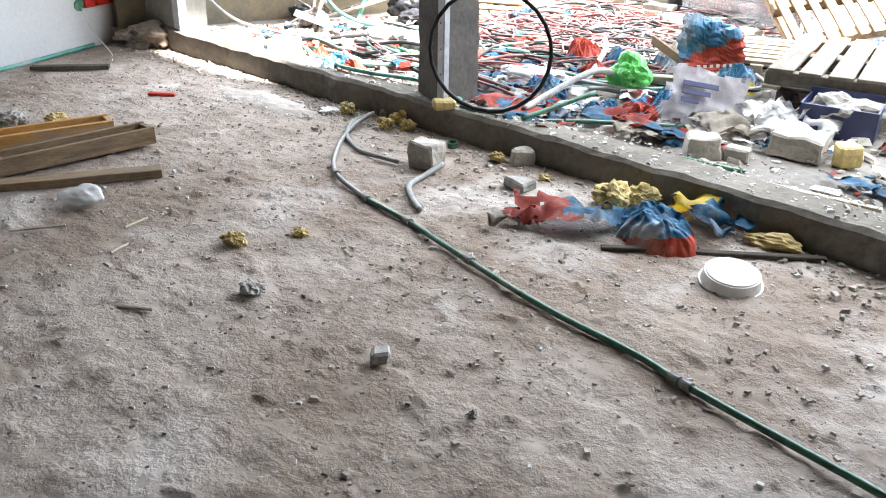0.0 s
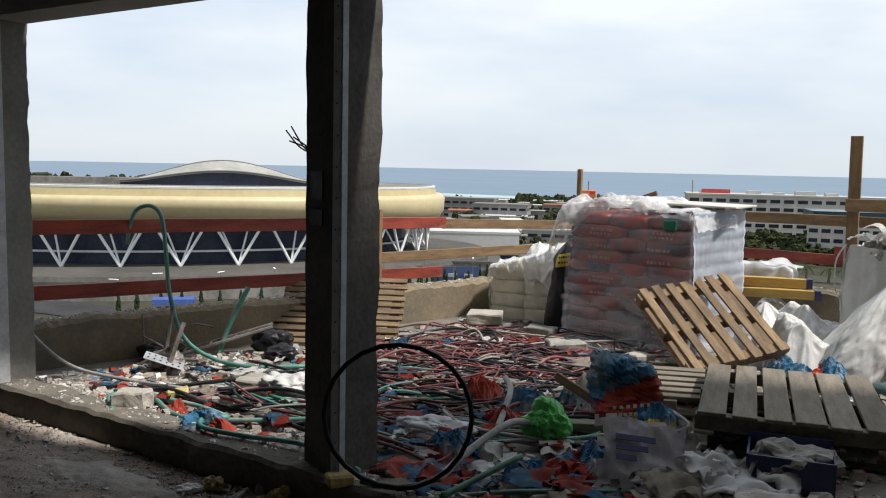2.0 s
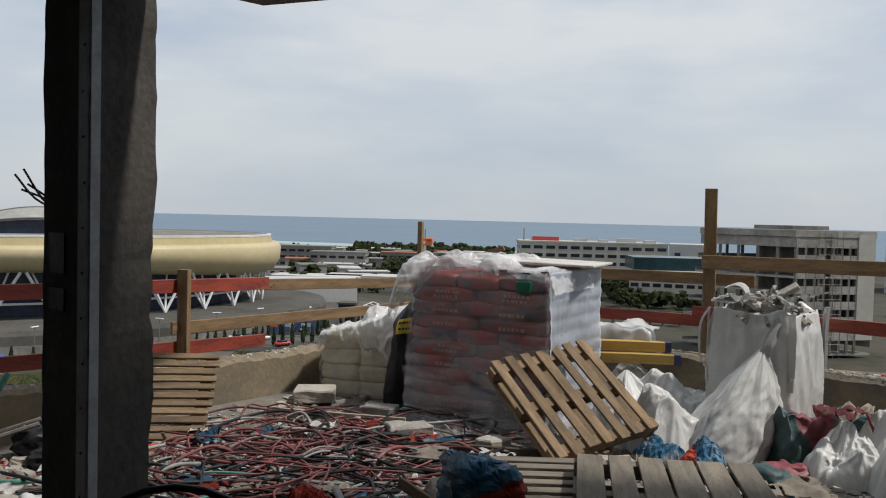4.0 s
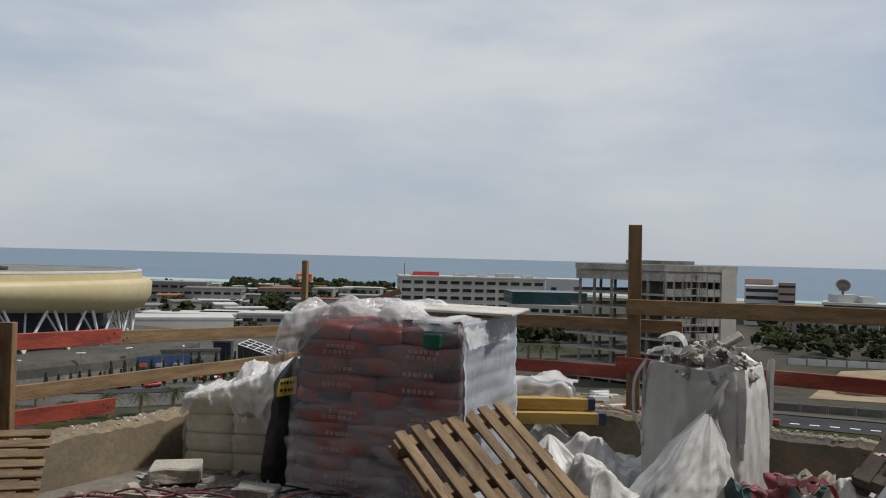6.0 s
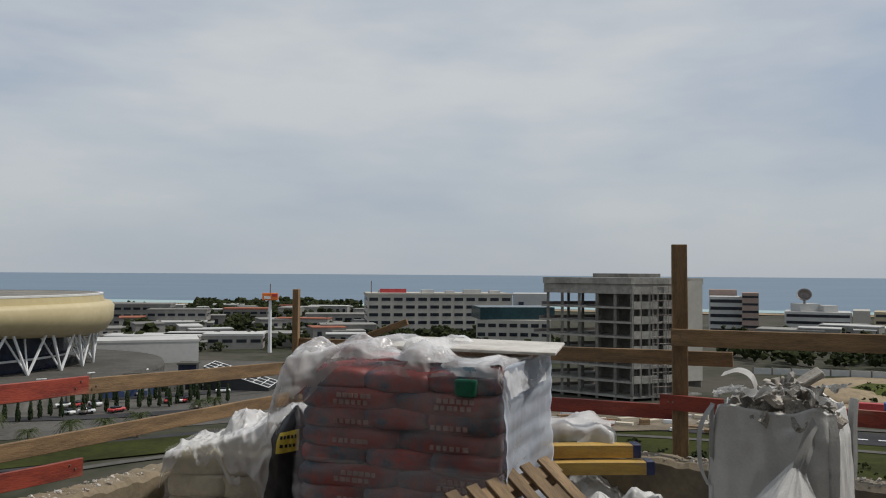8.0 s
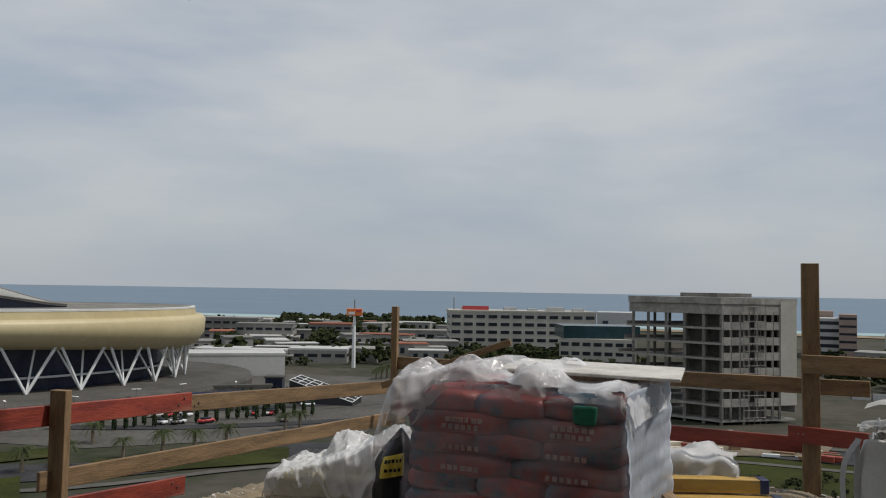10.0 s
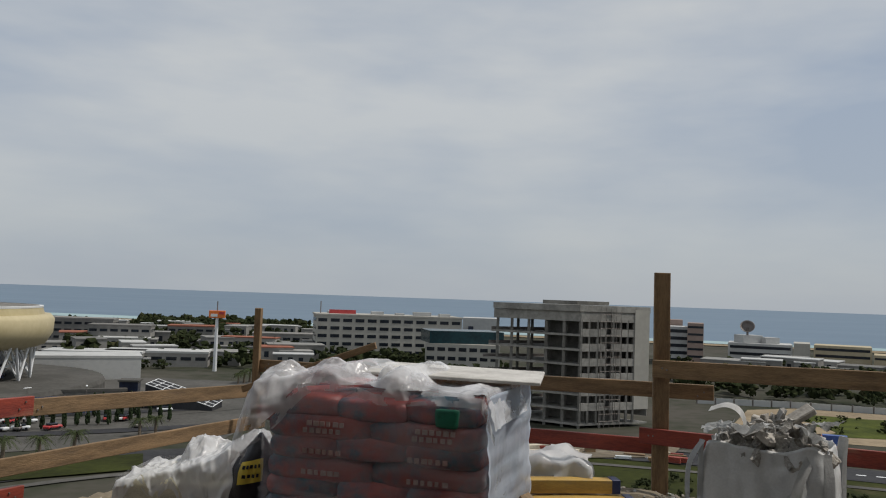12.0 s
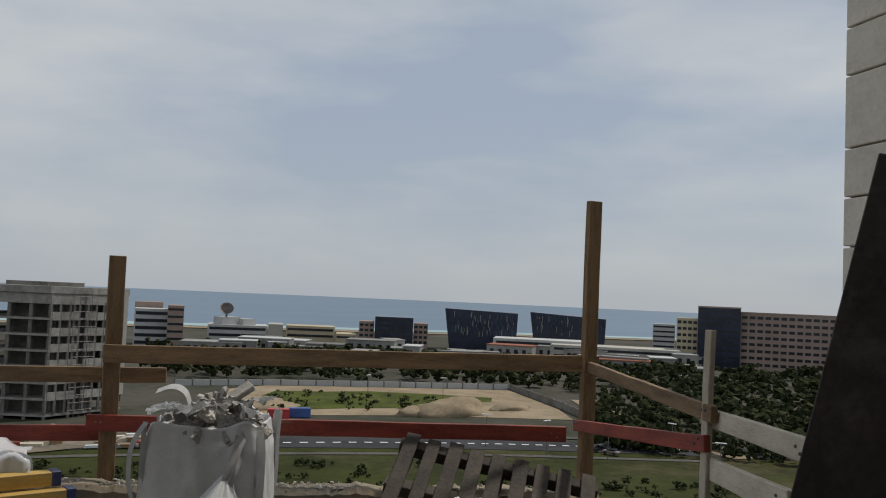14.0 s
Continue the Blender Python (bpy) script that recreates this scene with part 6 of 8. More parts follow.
# whiter film on the end that faces the light, its blue painted in
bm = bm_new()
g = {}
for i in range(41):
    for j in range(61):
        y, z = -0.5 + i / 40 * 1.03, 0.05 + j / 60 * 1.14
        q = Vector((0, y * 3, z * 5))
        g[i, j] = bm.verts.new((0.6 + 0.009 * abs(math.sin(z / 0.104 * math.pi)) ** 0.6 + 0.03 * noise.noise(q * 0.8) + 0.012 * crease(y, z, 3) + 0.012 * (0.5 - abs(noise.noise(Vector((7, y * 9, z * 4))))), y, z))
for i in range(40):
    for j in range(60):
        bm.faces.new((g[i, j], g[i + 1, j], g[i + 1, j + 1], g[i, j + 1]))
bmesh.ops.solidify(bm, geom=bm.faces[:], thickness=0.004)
part("end_film", bm, M_FILMW, load, "whitish film on the end, bluish skylight in its colour", True)


def drape(w, d, drop, seed, peak=0.12, step=0.03, fold=0.05, corner=1.0):
    """A loose plastic sheet over a box top: flat middle with peaks, hanging pleated edges."""
    bm = bm_new()
    nx, ny = int((w + 2 * drop) / step), int((d + 2 * drop) / step)
    g = {}
    off = Vector((seed * 3.7, seed * 1.3, seed * 2.1))
    for i in range(nx + 1):
        for j in range(ny + 1):
            x, y = (i / nx - 0.5) * (w + 2 * drop), (j / ny - 0.5) * (d + 2 * drop)
            ox, oy = max(0, abs(x) - w / 2), max(0, abs(y) - d / 2)
            q = Vector((x, y, 0)) * 4 + off
            ridge = 1 - 2 * abs(noise.noise(q * 1.1))
            z = peak * max(0, ridge) ** 2 * (0.6 + 0.8 * noise.noise(q * 0.5)) + 0.012 * noise.noise(q * 5)
            o = max(ox, oy)
            cut = drop * (0.55 + 0.6 * noise.noise(Vector((x * 3, y * 3, seed))))
            if o > max(cut, 0.02):
                continue
            pleat = fold * noise.noise(Vector((x * 9, y * 9, seed)))
            X = math.copysign(min(abs(x), w / 2) + (0.02 + pleat + 0.12 * ox if ox else 0), x)
            Y = math.copysign(min(abs(y), d / 2) + (0.02 + pleat + 0.12 * oy if oy else 0), y)
            g[i, j] = bm.verts.new((X, Y, z - o * 1.05))
    for i in range(nx):
        for j in range(ny):
            k = [(i, j), (i + 1, j), (i + 1, j + 1), (i, j + 1)]
            if all(c in g for c in k):
                bm.faces.new([g[c] for c in k])
    for v in [v for v in bm.verts if not v.link_faces]:
        bm.verts.remove(v)
    return bm


def near(u, c, r):
    return math.exp(-((u - c) / r) ** 2)


hood = part("film_hood", shroud(1.17, 1.04, lambda u: 0.02 + 0.075 * near(u, -0.42, 0.3) + 0.085 * near(u, 0.22, 0.14) + 0.02 * near(u, -0.9, 0.2), lambda u: 0.05 + 0.27 * near(u, -1.0, 0.34) + 0.1 * near(u, 0.22, 0.16) + 0.03 * near(u, -0.35, 0.2), lambda u: 0.015 + 0.11 * near(u, -1.0, 0.25) + 0.04 * near(u, 0.22, 0.15), 4, 0.2, 0.036), M_FILMH, load, "loose crumpled plastic hood", True)
hood.matrix_basis = Matrix.Translation((-0.02, 0, 1.185))
for x, y, w, d, h, sd, lab in ((-0.27, -0.25, 0.42, 0.3, 0.13, 3, "twisted tuft of plastic film"), (-0.52, -0.4, 0.32, 0.3, 0.1, 8, "bunched plastic at the corner"), (0.12, -0.36, 0.3, 0.26, 0.13, 12, "gathered plastic on the edge")):
    tuft = part("film_tuft", tarp_heap(w, d, h, sd, 60, 0.4), M_FILMH, load, lab, True)
    tuft.matrix_basis = Matrix.Translation((x, y, 1.19))
foot = part("film_skirt", tarp_heap(1.3, 0.34, 0.07, 21, 80, 0.5), M_FILM, load, "loose film trailing on the floor", True)
foot.matrix_basis = Matrix.Translation((-0.05, -0.62, 0.0))
bm = sack_mesh(0.12, 0.04, 0.095)
gl = new("green_label", bm)
bm.materials.append(mat("green_print", (0.01, 0.16, 0.09), None, 0.5, 10, 0.1, 40))
gl.parent = load
gl.matrix_basis = Matrix.Translation((0.4, -0.515, 1.075))
tagged(gl, "dark green printed label")
board = solo("cover_board", rough(add_box(bm_new(), (-0.42, -0.3, 0), (0.54, 0.42, 0.018), bevel=0.004), 0.003, 0.3), mat("pale_board", (0.58, 0.56, 0.52), (0.42, 0.4, 0.37), 0.85, 3, 0.2, 30, dirt=(0.3, 0.28, 0.25), dirt_at=0.62), "pale grey board lying on top of the wrapped sacks", "board", STACK @ Matrix.Translation((0.2, 0.12, 1.225)) @ Matrix.Rotation(radians(8), 4, "Z") @ Matrix.Rotation(radians(1), 4, "Y"))

# ---- pale sacks under a loose sheet, black sack ----
m = Matrix.Translation((-0.81, 6.58, 0)) @ Matrix.Rotation(radians(-14), 4, "Z") @ Matrix.Diagonal((0.74, 0.82, 1.0, 1))
pile = thing("wrapped_pale_sacks", "pile of pale sacks under a loose white plastic sheet", "sack pile", m)
PS = sack_mesh(0.52, 0.4, 0.14, 5)
PS.materials.append(M_SACKW)
for k in range(4):
    for ix in range(2):
        for iy in range(2):
            s = new("sack", PS)
            s.parent = pile
            s.matrix_basis = Matrix.Translation(((ix - 0.5) * 0.46, (iy - 0.5) * 0.36, 0.08 + k * 0.135)) @ Matrix.Rotation(radians(random.uniform(-4, 4)), 4, "Z")
d = part("plastic_sheet", shroud(0.98, 0.8, lambda u: 0.58 + 0.1 * max(0.0, u + 0.75) + 0.05 * near(u, 0.75, 0.3), lambda u: 0.07 + 0.3 * max(0.0, u + 0.45) ** 1.2 + 0.05 * math.sin(u * 11), lambda u: 0.03 + 0.07 * max(0.0, u), 7, 0.16, 0.05), M_SHEET, pile, "crumpled white plastic sheet", True)
d.matrix_basis = Matrix.Translation((0.03, -0.01, 0.0))
d = part("plastic_sheet", tarp_heap(0.72, 0.6, 0.17, 5, 80, 0.5), M_SHEET, pile, "gathered white plastic sheet", True)
d.matrix_basis = Matrix.Translation((0.16, 0.02, 0.6))
part("film", film(0.97, 0.8, 0.58, 9), M_FILM, pile, "", True)
def sack_radius(a, t):
    """Outline of the black sack: slumped foot, tapering to a gathered tip."""
    q = Vector((math.cos(a) * 1.6, math.sin(a) * 1.6, t * 3))
    return (0.17 * (1 - 0.16 * t) * (1 if t < 0.76 else 1 - ((t - 0.76) / 0.24) ** 1.5 * 0.93)) * (1 + 0.16 * noise.noise(q) + 0.12 * (0.5 - abs(noise.noise(q * 2.3))))


def sack_point(a, t, out=0.0):
    r = sack_radius(a, t) + out
    return Vector((r * math.cos(a) * (1.25 - 0.3 * t) + 0.05 * t * t, r * math.sin(a), 0.9 * t))


bs = thing("black_sack", "bulging black plastic sack with a yellow label", "sack", Matrix.Translation((-0.48, 6.13, 0)) @ Matrix.Diagonal((0.8, 0.8, 0.96, 1)))
bm = bm_new()
rows = [[bm.verts.new(sack_point(2 * math.pi * i / 48, j / 40)) for i in range(48)] for j in range(41)]
for a, b in zip(rows, rows[1:]):
    for i in range(48):
        bm.faces.new((a[i], a[(i + 1) % 48], b[(i + 1) % 48], b[i]))
bm.faces.new(rows[0][::-1])
bm.faces.new(rows[-1])
part("bag", bm, M_BLACKP, bs, "", True)


def wrap_patch(a0, a1, t0, t1, out, slant=0.0):
    bm = bm_new()
    g = [[bm.verts.new(sack_point(a0 + (a1 - a0) * i / 14, t0 + (t1 - t0) * j / 8 + slant * i / 14, out)) for i in range(15)] for j in range(9)]
    for j in range(8):
        for i in range(14):
            bm.faces.new((g[j][i], g[j][i + 1], g[j + 1][i + 1], g[j + 1][i]))
    return bm


yl = part("label", wrap_patch(-2.3, -1.3, 0.69, 0.83, 0.007, 0.03), M_YEL, bs, "yellow label with dark print", True)
for a0, a1, t0 in ((-2.16, -2.04, 0.79), (-2.0, -1.9, 0.793), (-1.86, -1.74, 0.797), (-1.68, -1.58, 0.8), (-1.52, -1.44, 0.804), (-2.1, -1.96, 0.735), (-1.9, -1.8, 0.738), (-1.74, -1.62, 0.741), (-1.56, -1.46, 0.744)):
    part("print", wrap_patch(a0, a1, t0, t0 + 0.022, 0.01), M_BLACKP, yl)


# ---- big bags ----
def big_bag(name, label, m, w, d, h, seed, fill=0.9, slump=0.1, straps=True):
    th = thing(name, label, "bulk bag", m)
    bm = bm_new()
    n, k = 140, 60
    rows = []
    off = Vector((seed * 3.3, seed, seed * 1.9))
    for j in range(k + 1):
        t = j / k
        z = h * t
        row = []
        for i in range(n):
            a = 2 * math.pi * i / n
            ca, sa = math.cos(a), math.sin(a)
            r = 1 / (abs(ca) ** 14 + abs(sa) ** 14) ** (1 / 14)
            bul = 1 + 0.05 * math.sin(math.pi * min(1, t * 1.1)) - (0.07 * (t - 0.85) / 0.15 if t > 0.85 else 0)
            q = Vector((ca * 2.2, sa * 2.2, z * 3)) + off
            up = Vector((ca * 3.1, sa * 3.1, z * 0.8)) + off
            dia = Vector((ca * 3.4 + z * 2.5, sa * 3.4, z * 2.0)) - off
            f = 0.016 * noise.noise(q) + 0.06 * (0.35 - abs(noise.noise(up))) + 0.05 * (0.35 - abs(noise.noise(dia))) * (0.4 + t) + 0.035 * crease(a * 0.7, z * 2.2, seed)
            s = 1 - slump * t * (0.5 + 0.9 * noise.noise(Vector((ca, sa, seed))))
            zz = z - slump * h * t * t * (0.4 + 0.8 * noise.noise(Vector((ca * 1.4, sa * 1.4, seed + 4)))) + (0.05 * noise.noise(Vector((ca * 3, sa * 3, seed))) if t > 0.9 else 0)
            row.append(bm.verts.new((w / 2 * r * ca * (bul + f) * s, d / 2 * r * sa * (bul + f) * s, max(0.0, zz))))
        rows.append(row)
    for j in range(6):          # rim folds inwards and down
        t = (j + 1) / 6
        row = []
        for i in range(n):
            v = rows[k][i].co
            row.append(bm.verts.new((v.x * (1 - 0.2 * t), v.y * (1 - 0.2 * t), v.z - 0.16 * t * h * (1.2 - fill) * 3 - 0.02 * math.sin(t * 3))))
        rows.append(row)
    for a, b in zip(rows, rows[1:]):
        for i in range(n):
            bm.faces.new((a[i], a[(i + 1) % n], b[(i + 1) % n], b[i]))
    bm.faces.new(rows[-1])
    bm.faces.new(rows[0][::-1])
    part("bag", bm, M_WHITEBAG, th, "", True)
    if straps:
        for sx, sy in ((-1, -1), (1, -1), (1, 1), (-1, 1)):
            x, y = sx * w * 0.5, sy * d * 0.5
            top, loop = h * 0.98, 1.16 if sx < 0 and sy < 0 else 1.03
            pts = smooth_path([(x * 0.99, y * 1.0, h * 0.45), (x * 0.98, y * 0.98, top - 0.05), (x * 1.0 + random.uniform(-0.02, 0.02), y * 1.0, top + random.uniform(-0.02, 0.04)), (x * loop, y * 1.04, top - 0.12), (x * loop, y * 1.04, h * 0.66), (x * 1.02, y * 1.03, h * 0.55)], 6)
            bm = bm_new()
            prev = None
            for p in pts:
                q = Vector((-sy, sx, 0)).normalized() * 0.024
                cur = (bm.verts.new(p + q), bm.verts.new(p - q))
                if prev:
                    bm.faces.new((prev[0], prev[1], cur[1], cur[0]))
                prev = cur
            bmesh.ops.solidify(bm, geom=bm.faces[:], thickness=0.006)
            part("lifting_strap", bm, M_WHITEBAG, th, "white woven lifting strap")
    return th


BB = Matrix.Translation((2.2, 5.3, 0)) @ Matrix.Rotation(radians(-41), 4, "Z")
big_bag("bulk_bag", "upright white bulk bag heaped with broken concrete rubble", BB, 0.61, 0.6, 0.985, 3, 0.9, 0.05)
rng = random.Random(31)


def chunk(size, seed):
    bm = bm_new()
    bmesh.ops.create_cube(bm, size=1)
    bmesh.ops.subdivide_edges(bm, edges=bm.edges[:], cuts=1, use_grid_fill=True)
    r = random.Random(seed)
    for v in bm.verts:
        v.co = Vector((v.co.x * size[0], v.co.y * size[1], v.co.z * size[2])) * r.uniform(0.72, 1.12) + Vector((r.uniform(-1, 1), r.uniform(-1, 1), r.uniform(-1, 1))) * min(size) * 0.16
    return bm


CHUNKS = []
for i in range(8):
    me = bpy.data.meshes.new("chunk")
    b = chunk((rng.uniform(0.7, 1.3), rng.uniform(0.5, 0.9), rng.uniform(0.3, 0.6)), i)
    b.to_mesh(me)
    b.free()
    CHUNKS.append(me)
    me.materials.append(M_RUB if i % 3 else M_BLOCK)
for i in range(210):
    a, r = rng.uniform(0, 6.28), math.sqrt(rng.random()) * 0.29
    z = 0.9 + 0.2 * (1 - (r / 0.3) ** 1.5) * rng.uniform(0.5, 1.0)
    ob = new("rubble_piece", CHUNKS[i % 8])
    s = rng.uniform(0.03, 0.1)
    ob.matrix_basis = BB @ Matrix.Translation((r * math.cos(a), r * math.sin(a), z)) @ Euler((rng.uniform(0, 6), rng.uniform(0, 6), rng.uniform(0, 6))).to_matrix().to_4x4() @ Matrix.Scale(s, 4)
    tagged(ob, "broken grey concrete piece on the bulk bag", "rubble", "rubble heaped on the bulk bag")
for x, y, z, L, rx, ry, rz in ((0.12, 0.05, 1.1, 0.17, 20, -32, 30), (-0.05, 0.1, 1.05, 0.15, 0, 12, 10), (0.02, -0.2, 1.0, 0.14, 30, 8, 70)):
    solo("broken_block", rough(add_box(bm_new(), (-L / 2, -0.04, -0.018), (L / 2, 0.04, 0.018), bevel=0.006), 0.008, 0.08), M_BLOCK, "broken pale plaster slab on the rubble", "rubble", BB @ pose(x, y, z, rx, ry, rz), "pale slabs on the rubble")
for x, y, z, w, d, sd in ((0.2, -0.2, 1.0, 0.2, 0.16, 3), (-0.04, -0.25, 1.0, 0.22, 0.14, 5), (0.24, 0.06, 1.02, 0.16, 0.2, 8), (-0.22, -0.2, 1.0, 0.18, 0.16, 9)):
    solo("plastic_scrap", sheet(w, d, sd, 0.1, 0.02), M_WHITEBAG, "crumpled white plastic scrap on the rubble", "plastic scrap", BB @ pose(x, y, z, 15, 10, sd * 30), "plastic scraps")
# bent white strip of plastic sticking out of the rubble
bm = bm_new()
prev = None
for p in smooth_path([(-0.12, -0.02, 1.0), (-0.16, 0.0, 1.1), (-0.24, 0.03, 1.13), (-0.33, 0.03, 1.1)], 5):
    cur = (bm.verts.new(p + Vector((0, 0.035, 0.01))), bm.verts.new(p - Vector((0, 0.035, 0.01))))
    if prev:
        bm.faces.new((prev[0], prev[1], cur[1], cur[0]))
    prev = cur
bmesh.ops.solidify(bm, geom=bm.faces[:], thickness=0.008)
solo("plastic_strip", bm, M_WHITEP, "bent white plastic strip in the rubble", "plastic strip", BB)


def peaked_bag(label, m, w, d, h, peak, seed):
    """An emptied bag hung up by one corner: folds run from the foot to the peak."""
    th = thing("bulk_bag", label, "bulk bag", m)
    bm = bm_new()
    n, k = 150, 44
    rows = []
    off = Vector((seed * 1.3, seed * 2.7, seed))
    facets = [0.2 + k * 0.9 + 0.25 * math.sin(k * 2.1 + seed) for k in range(7)]
    for j in range(k + 1):
        t = j / k
        row = []
        for i in range(n):
            a = 2 * math.pi * i / n
            ca, sa = math.cos(a), math.sin(a)
            tw = a + 0.35 * t
            r = min(0.95 * dk / max(0.2, math.cos(tw - ak)) for ak, dk in zip(facets, (0.95, 1.05, 0.9, 1.0, 0.88, 1.02, 0.93)))
            belly = (1 - t) ** 0.82 * (1 + 0.9 * t * (1 - t)) + 0.03
            fold = 0.3 * (0.4 - abs(noise.noise(Vector((ca * 2.6, sa * 2.6, t * 0.7)) + off))) + 0.07 * (0.4 - abs(noise.noise(Vector((ca * 5.5 + t * 3, sa * 5.5, t * 2.0)) + off))) + 0.1 * (0.4 - abs(noise.noise(Vector((ca * 3, sa * 3, t * 7)) - off)))
            fine = 0.05 * (0.4 - abs(noise.noise(Vector((ca * 9 + t * 4, sa * 9, t * 6)) + off)))
            rr = r * belly * (1 + fold * (0.35 + 0.9 * t) + fine + 0.16 * crease(a * 0.6, t * 1.3, seed))
            bend = t ** 0.85
            x, y = peak[0] * bend + w / 2 * ca * rr, peak[1] * bend + d / 2 * sa * rr
            row.append(bm.verts.new((x, y, h * t ** 0.92)))
        rows.append(row)
    for a, b in zip(rows, rows[1:]):
        for i in range(n):
            bm.faces.new((a[i], a[(i + 1) % n], b[(i + 1) % n], b[i]))
    bm.faces.new(rows[-1])
    bm.faces.new(rows[0][::-1])
    part("bag", bm, M_WHITEBAG, th, "", True)
    return th


def ribbon_strap(parent, pts, width, across):
    bm = bm_new()
    prev = None
    for p in smooth_path(pts, 6):
        q = Vector(across).normalized() * width / 2
        cur = (bm.verts.new(p + q), bm.verts.new(p - q))
        if prev:
            bm.faces.new((prev[0], prev[1], cur[1], cur[0]))
        prev = cur
    bmesh.ops.solidify(bm, geom=bm.faces[:], thickness=0.006)
    return part("lifting_strap", bm, M_WHITEBAG, parent, "white woven lifting strap")


pk = peaked_bag("slumped white bulk bag hung up by one corner strap", Matrix.Translation((1.76, 4.86, 0)) @ Matrix.Rotation(radians(-6), 4, "Z"), 0.6, 0.5, 0.74, (0.3, 0.1), 9)
ribbon_strap(pk, [(0.25, 0.06, 0.6), (0.3, 0.07, 0.74), (0.36, 0.1, 0.87), (0.46, 0.16, 0.99)], 0.05, (1, -0.2, -0.4))
ribbon_strap(pk, [(0.27, 0.05, 0.6), (0.33, 0.07, 0.74), (0.4, 0.12, 0.86), (0.49, 0.17, 0.97)], 0.045, (1, 0.3, -0.3))
peaked_bag("collapsed white bulk bag beside the wrapped sacks", Matrix.Translation((1.3, 5.5, 0)) @ Matrix.Rotation(radians(-30), 4, "Z"), 0.62, 0.55, 0.44, (-0.08, 0.06), 14)
for x, y, w, d, h, sd, lab in ((1.47, 5.02, 0.62, 0.5, 0.44, 6, "crumpled white plastic beside the slumped bag"), (1.62, 5.5, 0.8, 0.6, 0.5, 4, "heap of crumpled white plastic sheeting"), (1.5, 6.3, 0.7, 0.45, 0.4, 9, "white plastic sheeting under the yellow beams"), (2.85, 4.12, 0.68, 0.58, 0.64, 12, "heap of crumpled white plastic by the parapet"), (3.3, 3.6, 0.68, 0.6, 0.68, 17, "large heap of crumpled white plastic by the parapet"), (2.42, 4.42, 0.42, 0.4, 0.34, 29, "low heap of white plastic beside the bulk bag"), (2.9, 4.72, 0.6, 0.5, 0.4, 19, "white plastic sacks under the leaning pallet"), (2.75, 3.3, 0.6, 0.5, 0.42, 23, "white plastic sacks near the terrace end")):
    solo("plastic_mound", tarp_heap(w * 1.2, d * 1.2, h, sd, 90, 0.55), M_WHITEBAG, lab, "plastic heap", Matrix.Translation((x, y, 0.0)), "heaps of white plastic", shade=True)
solo("plastic_sheet", drape(0.5, 0.34, 0.2, 31, 0.12), M_SHEET, "milky plastic sheet over the yellow beams", "plastic sheet", Matrix.Translation((1.36, 6.52, 0.66)) @ Matrix.Rotation(radians(-20), 4, "Z"), shade=True)
for k, (a, b, m) in enumerate((((1.02, 6.2, 0.44), (1.78, 6.12, 0.45), M_YELB), ((1.0, 6.26, 0.535), (1.72, 6.2, 0.54), M_YELB))):
    th = plank("formwork_beam", a, b, 0.08, 0.1, m, "yellow timber formwork beam with a dark end cap", "beam", "yellow beams")
    e = part("end_cap", add_box(bm_new(), ((Vector(b) - Vector(a)).length - 0.05, -0.053, -0.043), ((Vector(b) - Vector(a)).length + 0.004, 0.053, 0.043), bevel=0.004), M_NAVY, th, "dark blue end cap")
M_TEALS = mat("dark_teal_sack", (0.05, 0.1, 0.1), (0.03, 0.06, 0.065), 0.6, 5, 0.3, 30, dirt=(0.25, 0.24, 0.22), dirt_at=0.63)
M_WINE = mat("faded_wine_sack", (0.26, 0.06, 0.075), (0.16, 0.04, 0.05), 0.6, 5, 0.3, 30, dirt=(0.28, 0.25, 0.23), dirt_at=0.63)
for x, y, sd, mm, lab, sz, rz in ((2.24, 4.72, 1, (M_WINE, M_TEALS), "standing cement sack, teal and wine red, torn open", (0.28, 0.22, 0.36), 20), (2.62, 4.92, 2, (M_TEALS, M_WINE), "dark crumpled sack beside the bulk bag", (0.36, 0.26, 0.34), -30), (1.98, 4.36, 5, (M_WINE, M_TEALS), "flattened red sack on the floor", (0.36, 0.3, 0.1), 40)):
    bm = panel_sack(*sz, sd, 0.15)
    for f in bm.faces:
        c = f.calc_center_median()
        f.material_index = 1 if c.x + 0.4 * (c.z - sz[2] / 2) + 0.05 * noise.noise(c * 9) < 0.0 else 0
    solo("cement_sack", bm, list(mm), lab, "sack", Matrix.Translation((x, y, 0)) @ Matrix.Rotation(radians(rz), 4, "Z"), "loose cement sacks", shade=True)


# ---- tangle of pipes and conduits ----
def hose(pts, r, material, name, label, group, step=6, sides=7):
    return solo(name, add_tube(bm_new(), smooth_path(pts, step), r, sides), material, label, "pipe", group=group, shade=True)


rng = random.Random(77)
GP = "pipes in the tangle on the terrace"


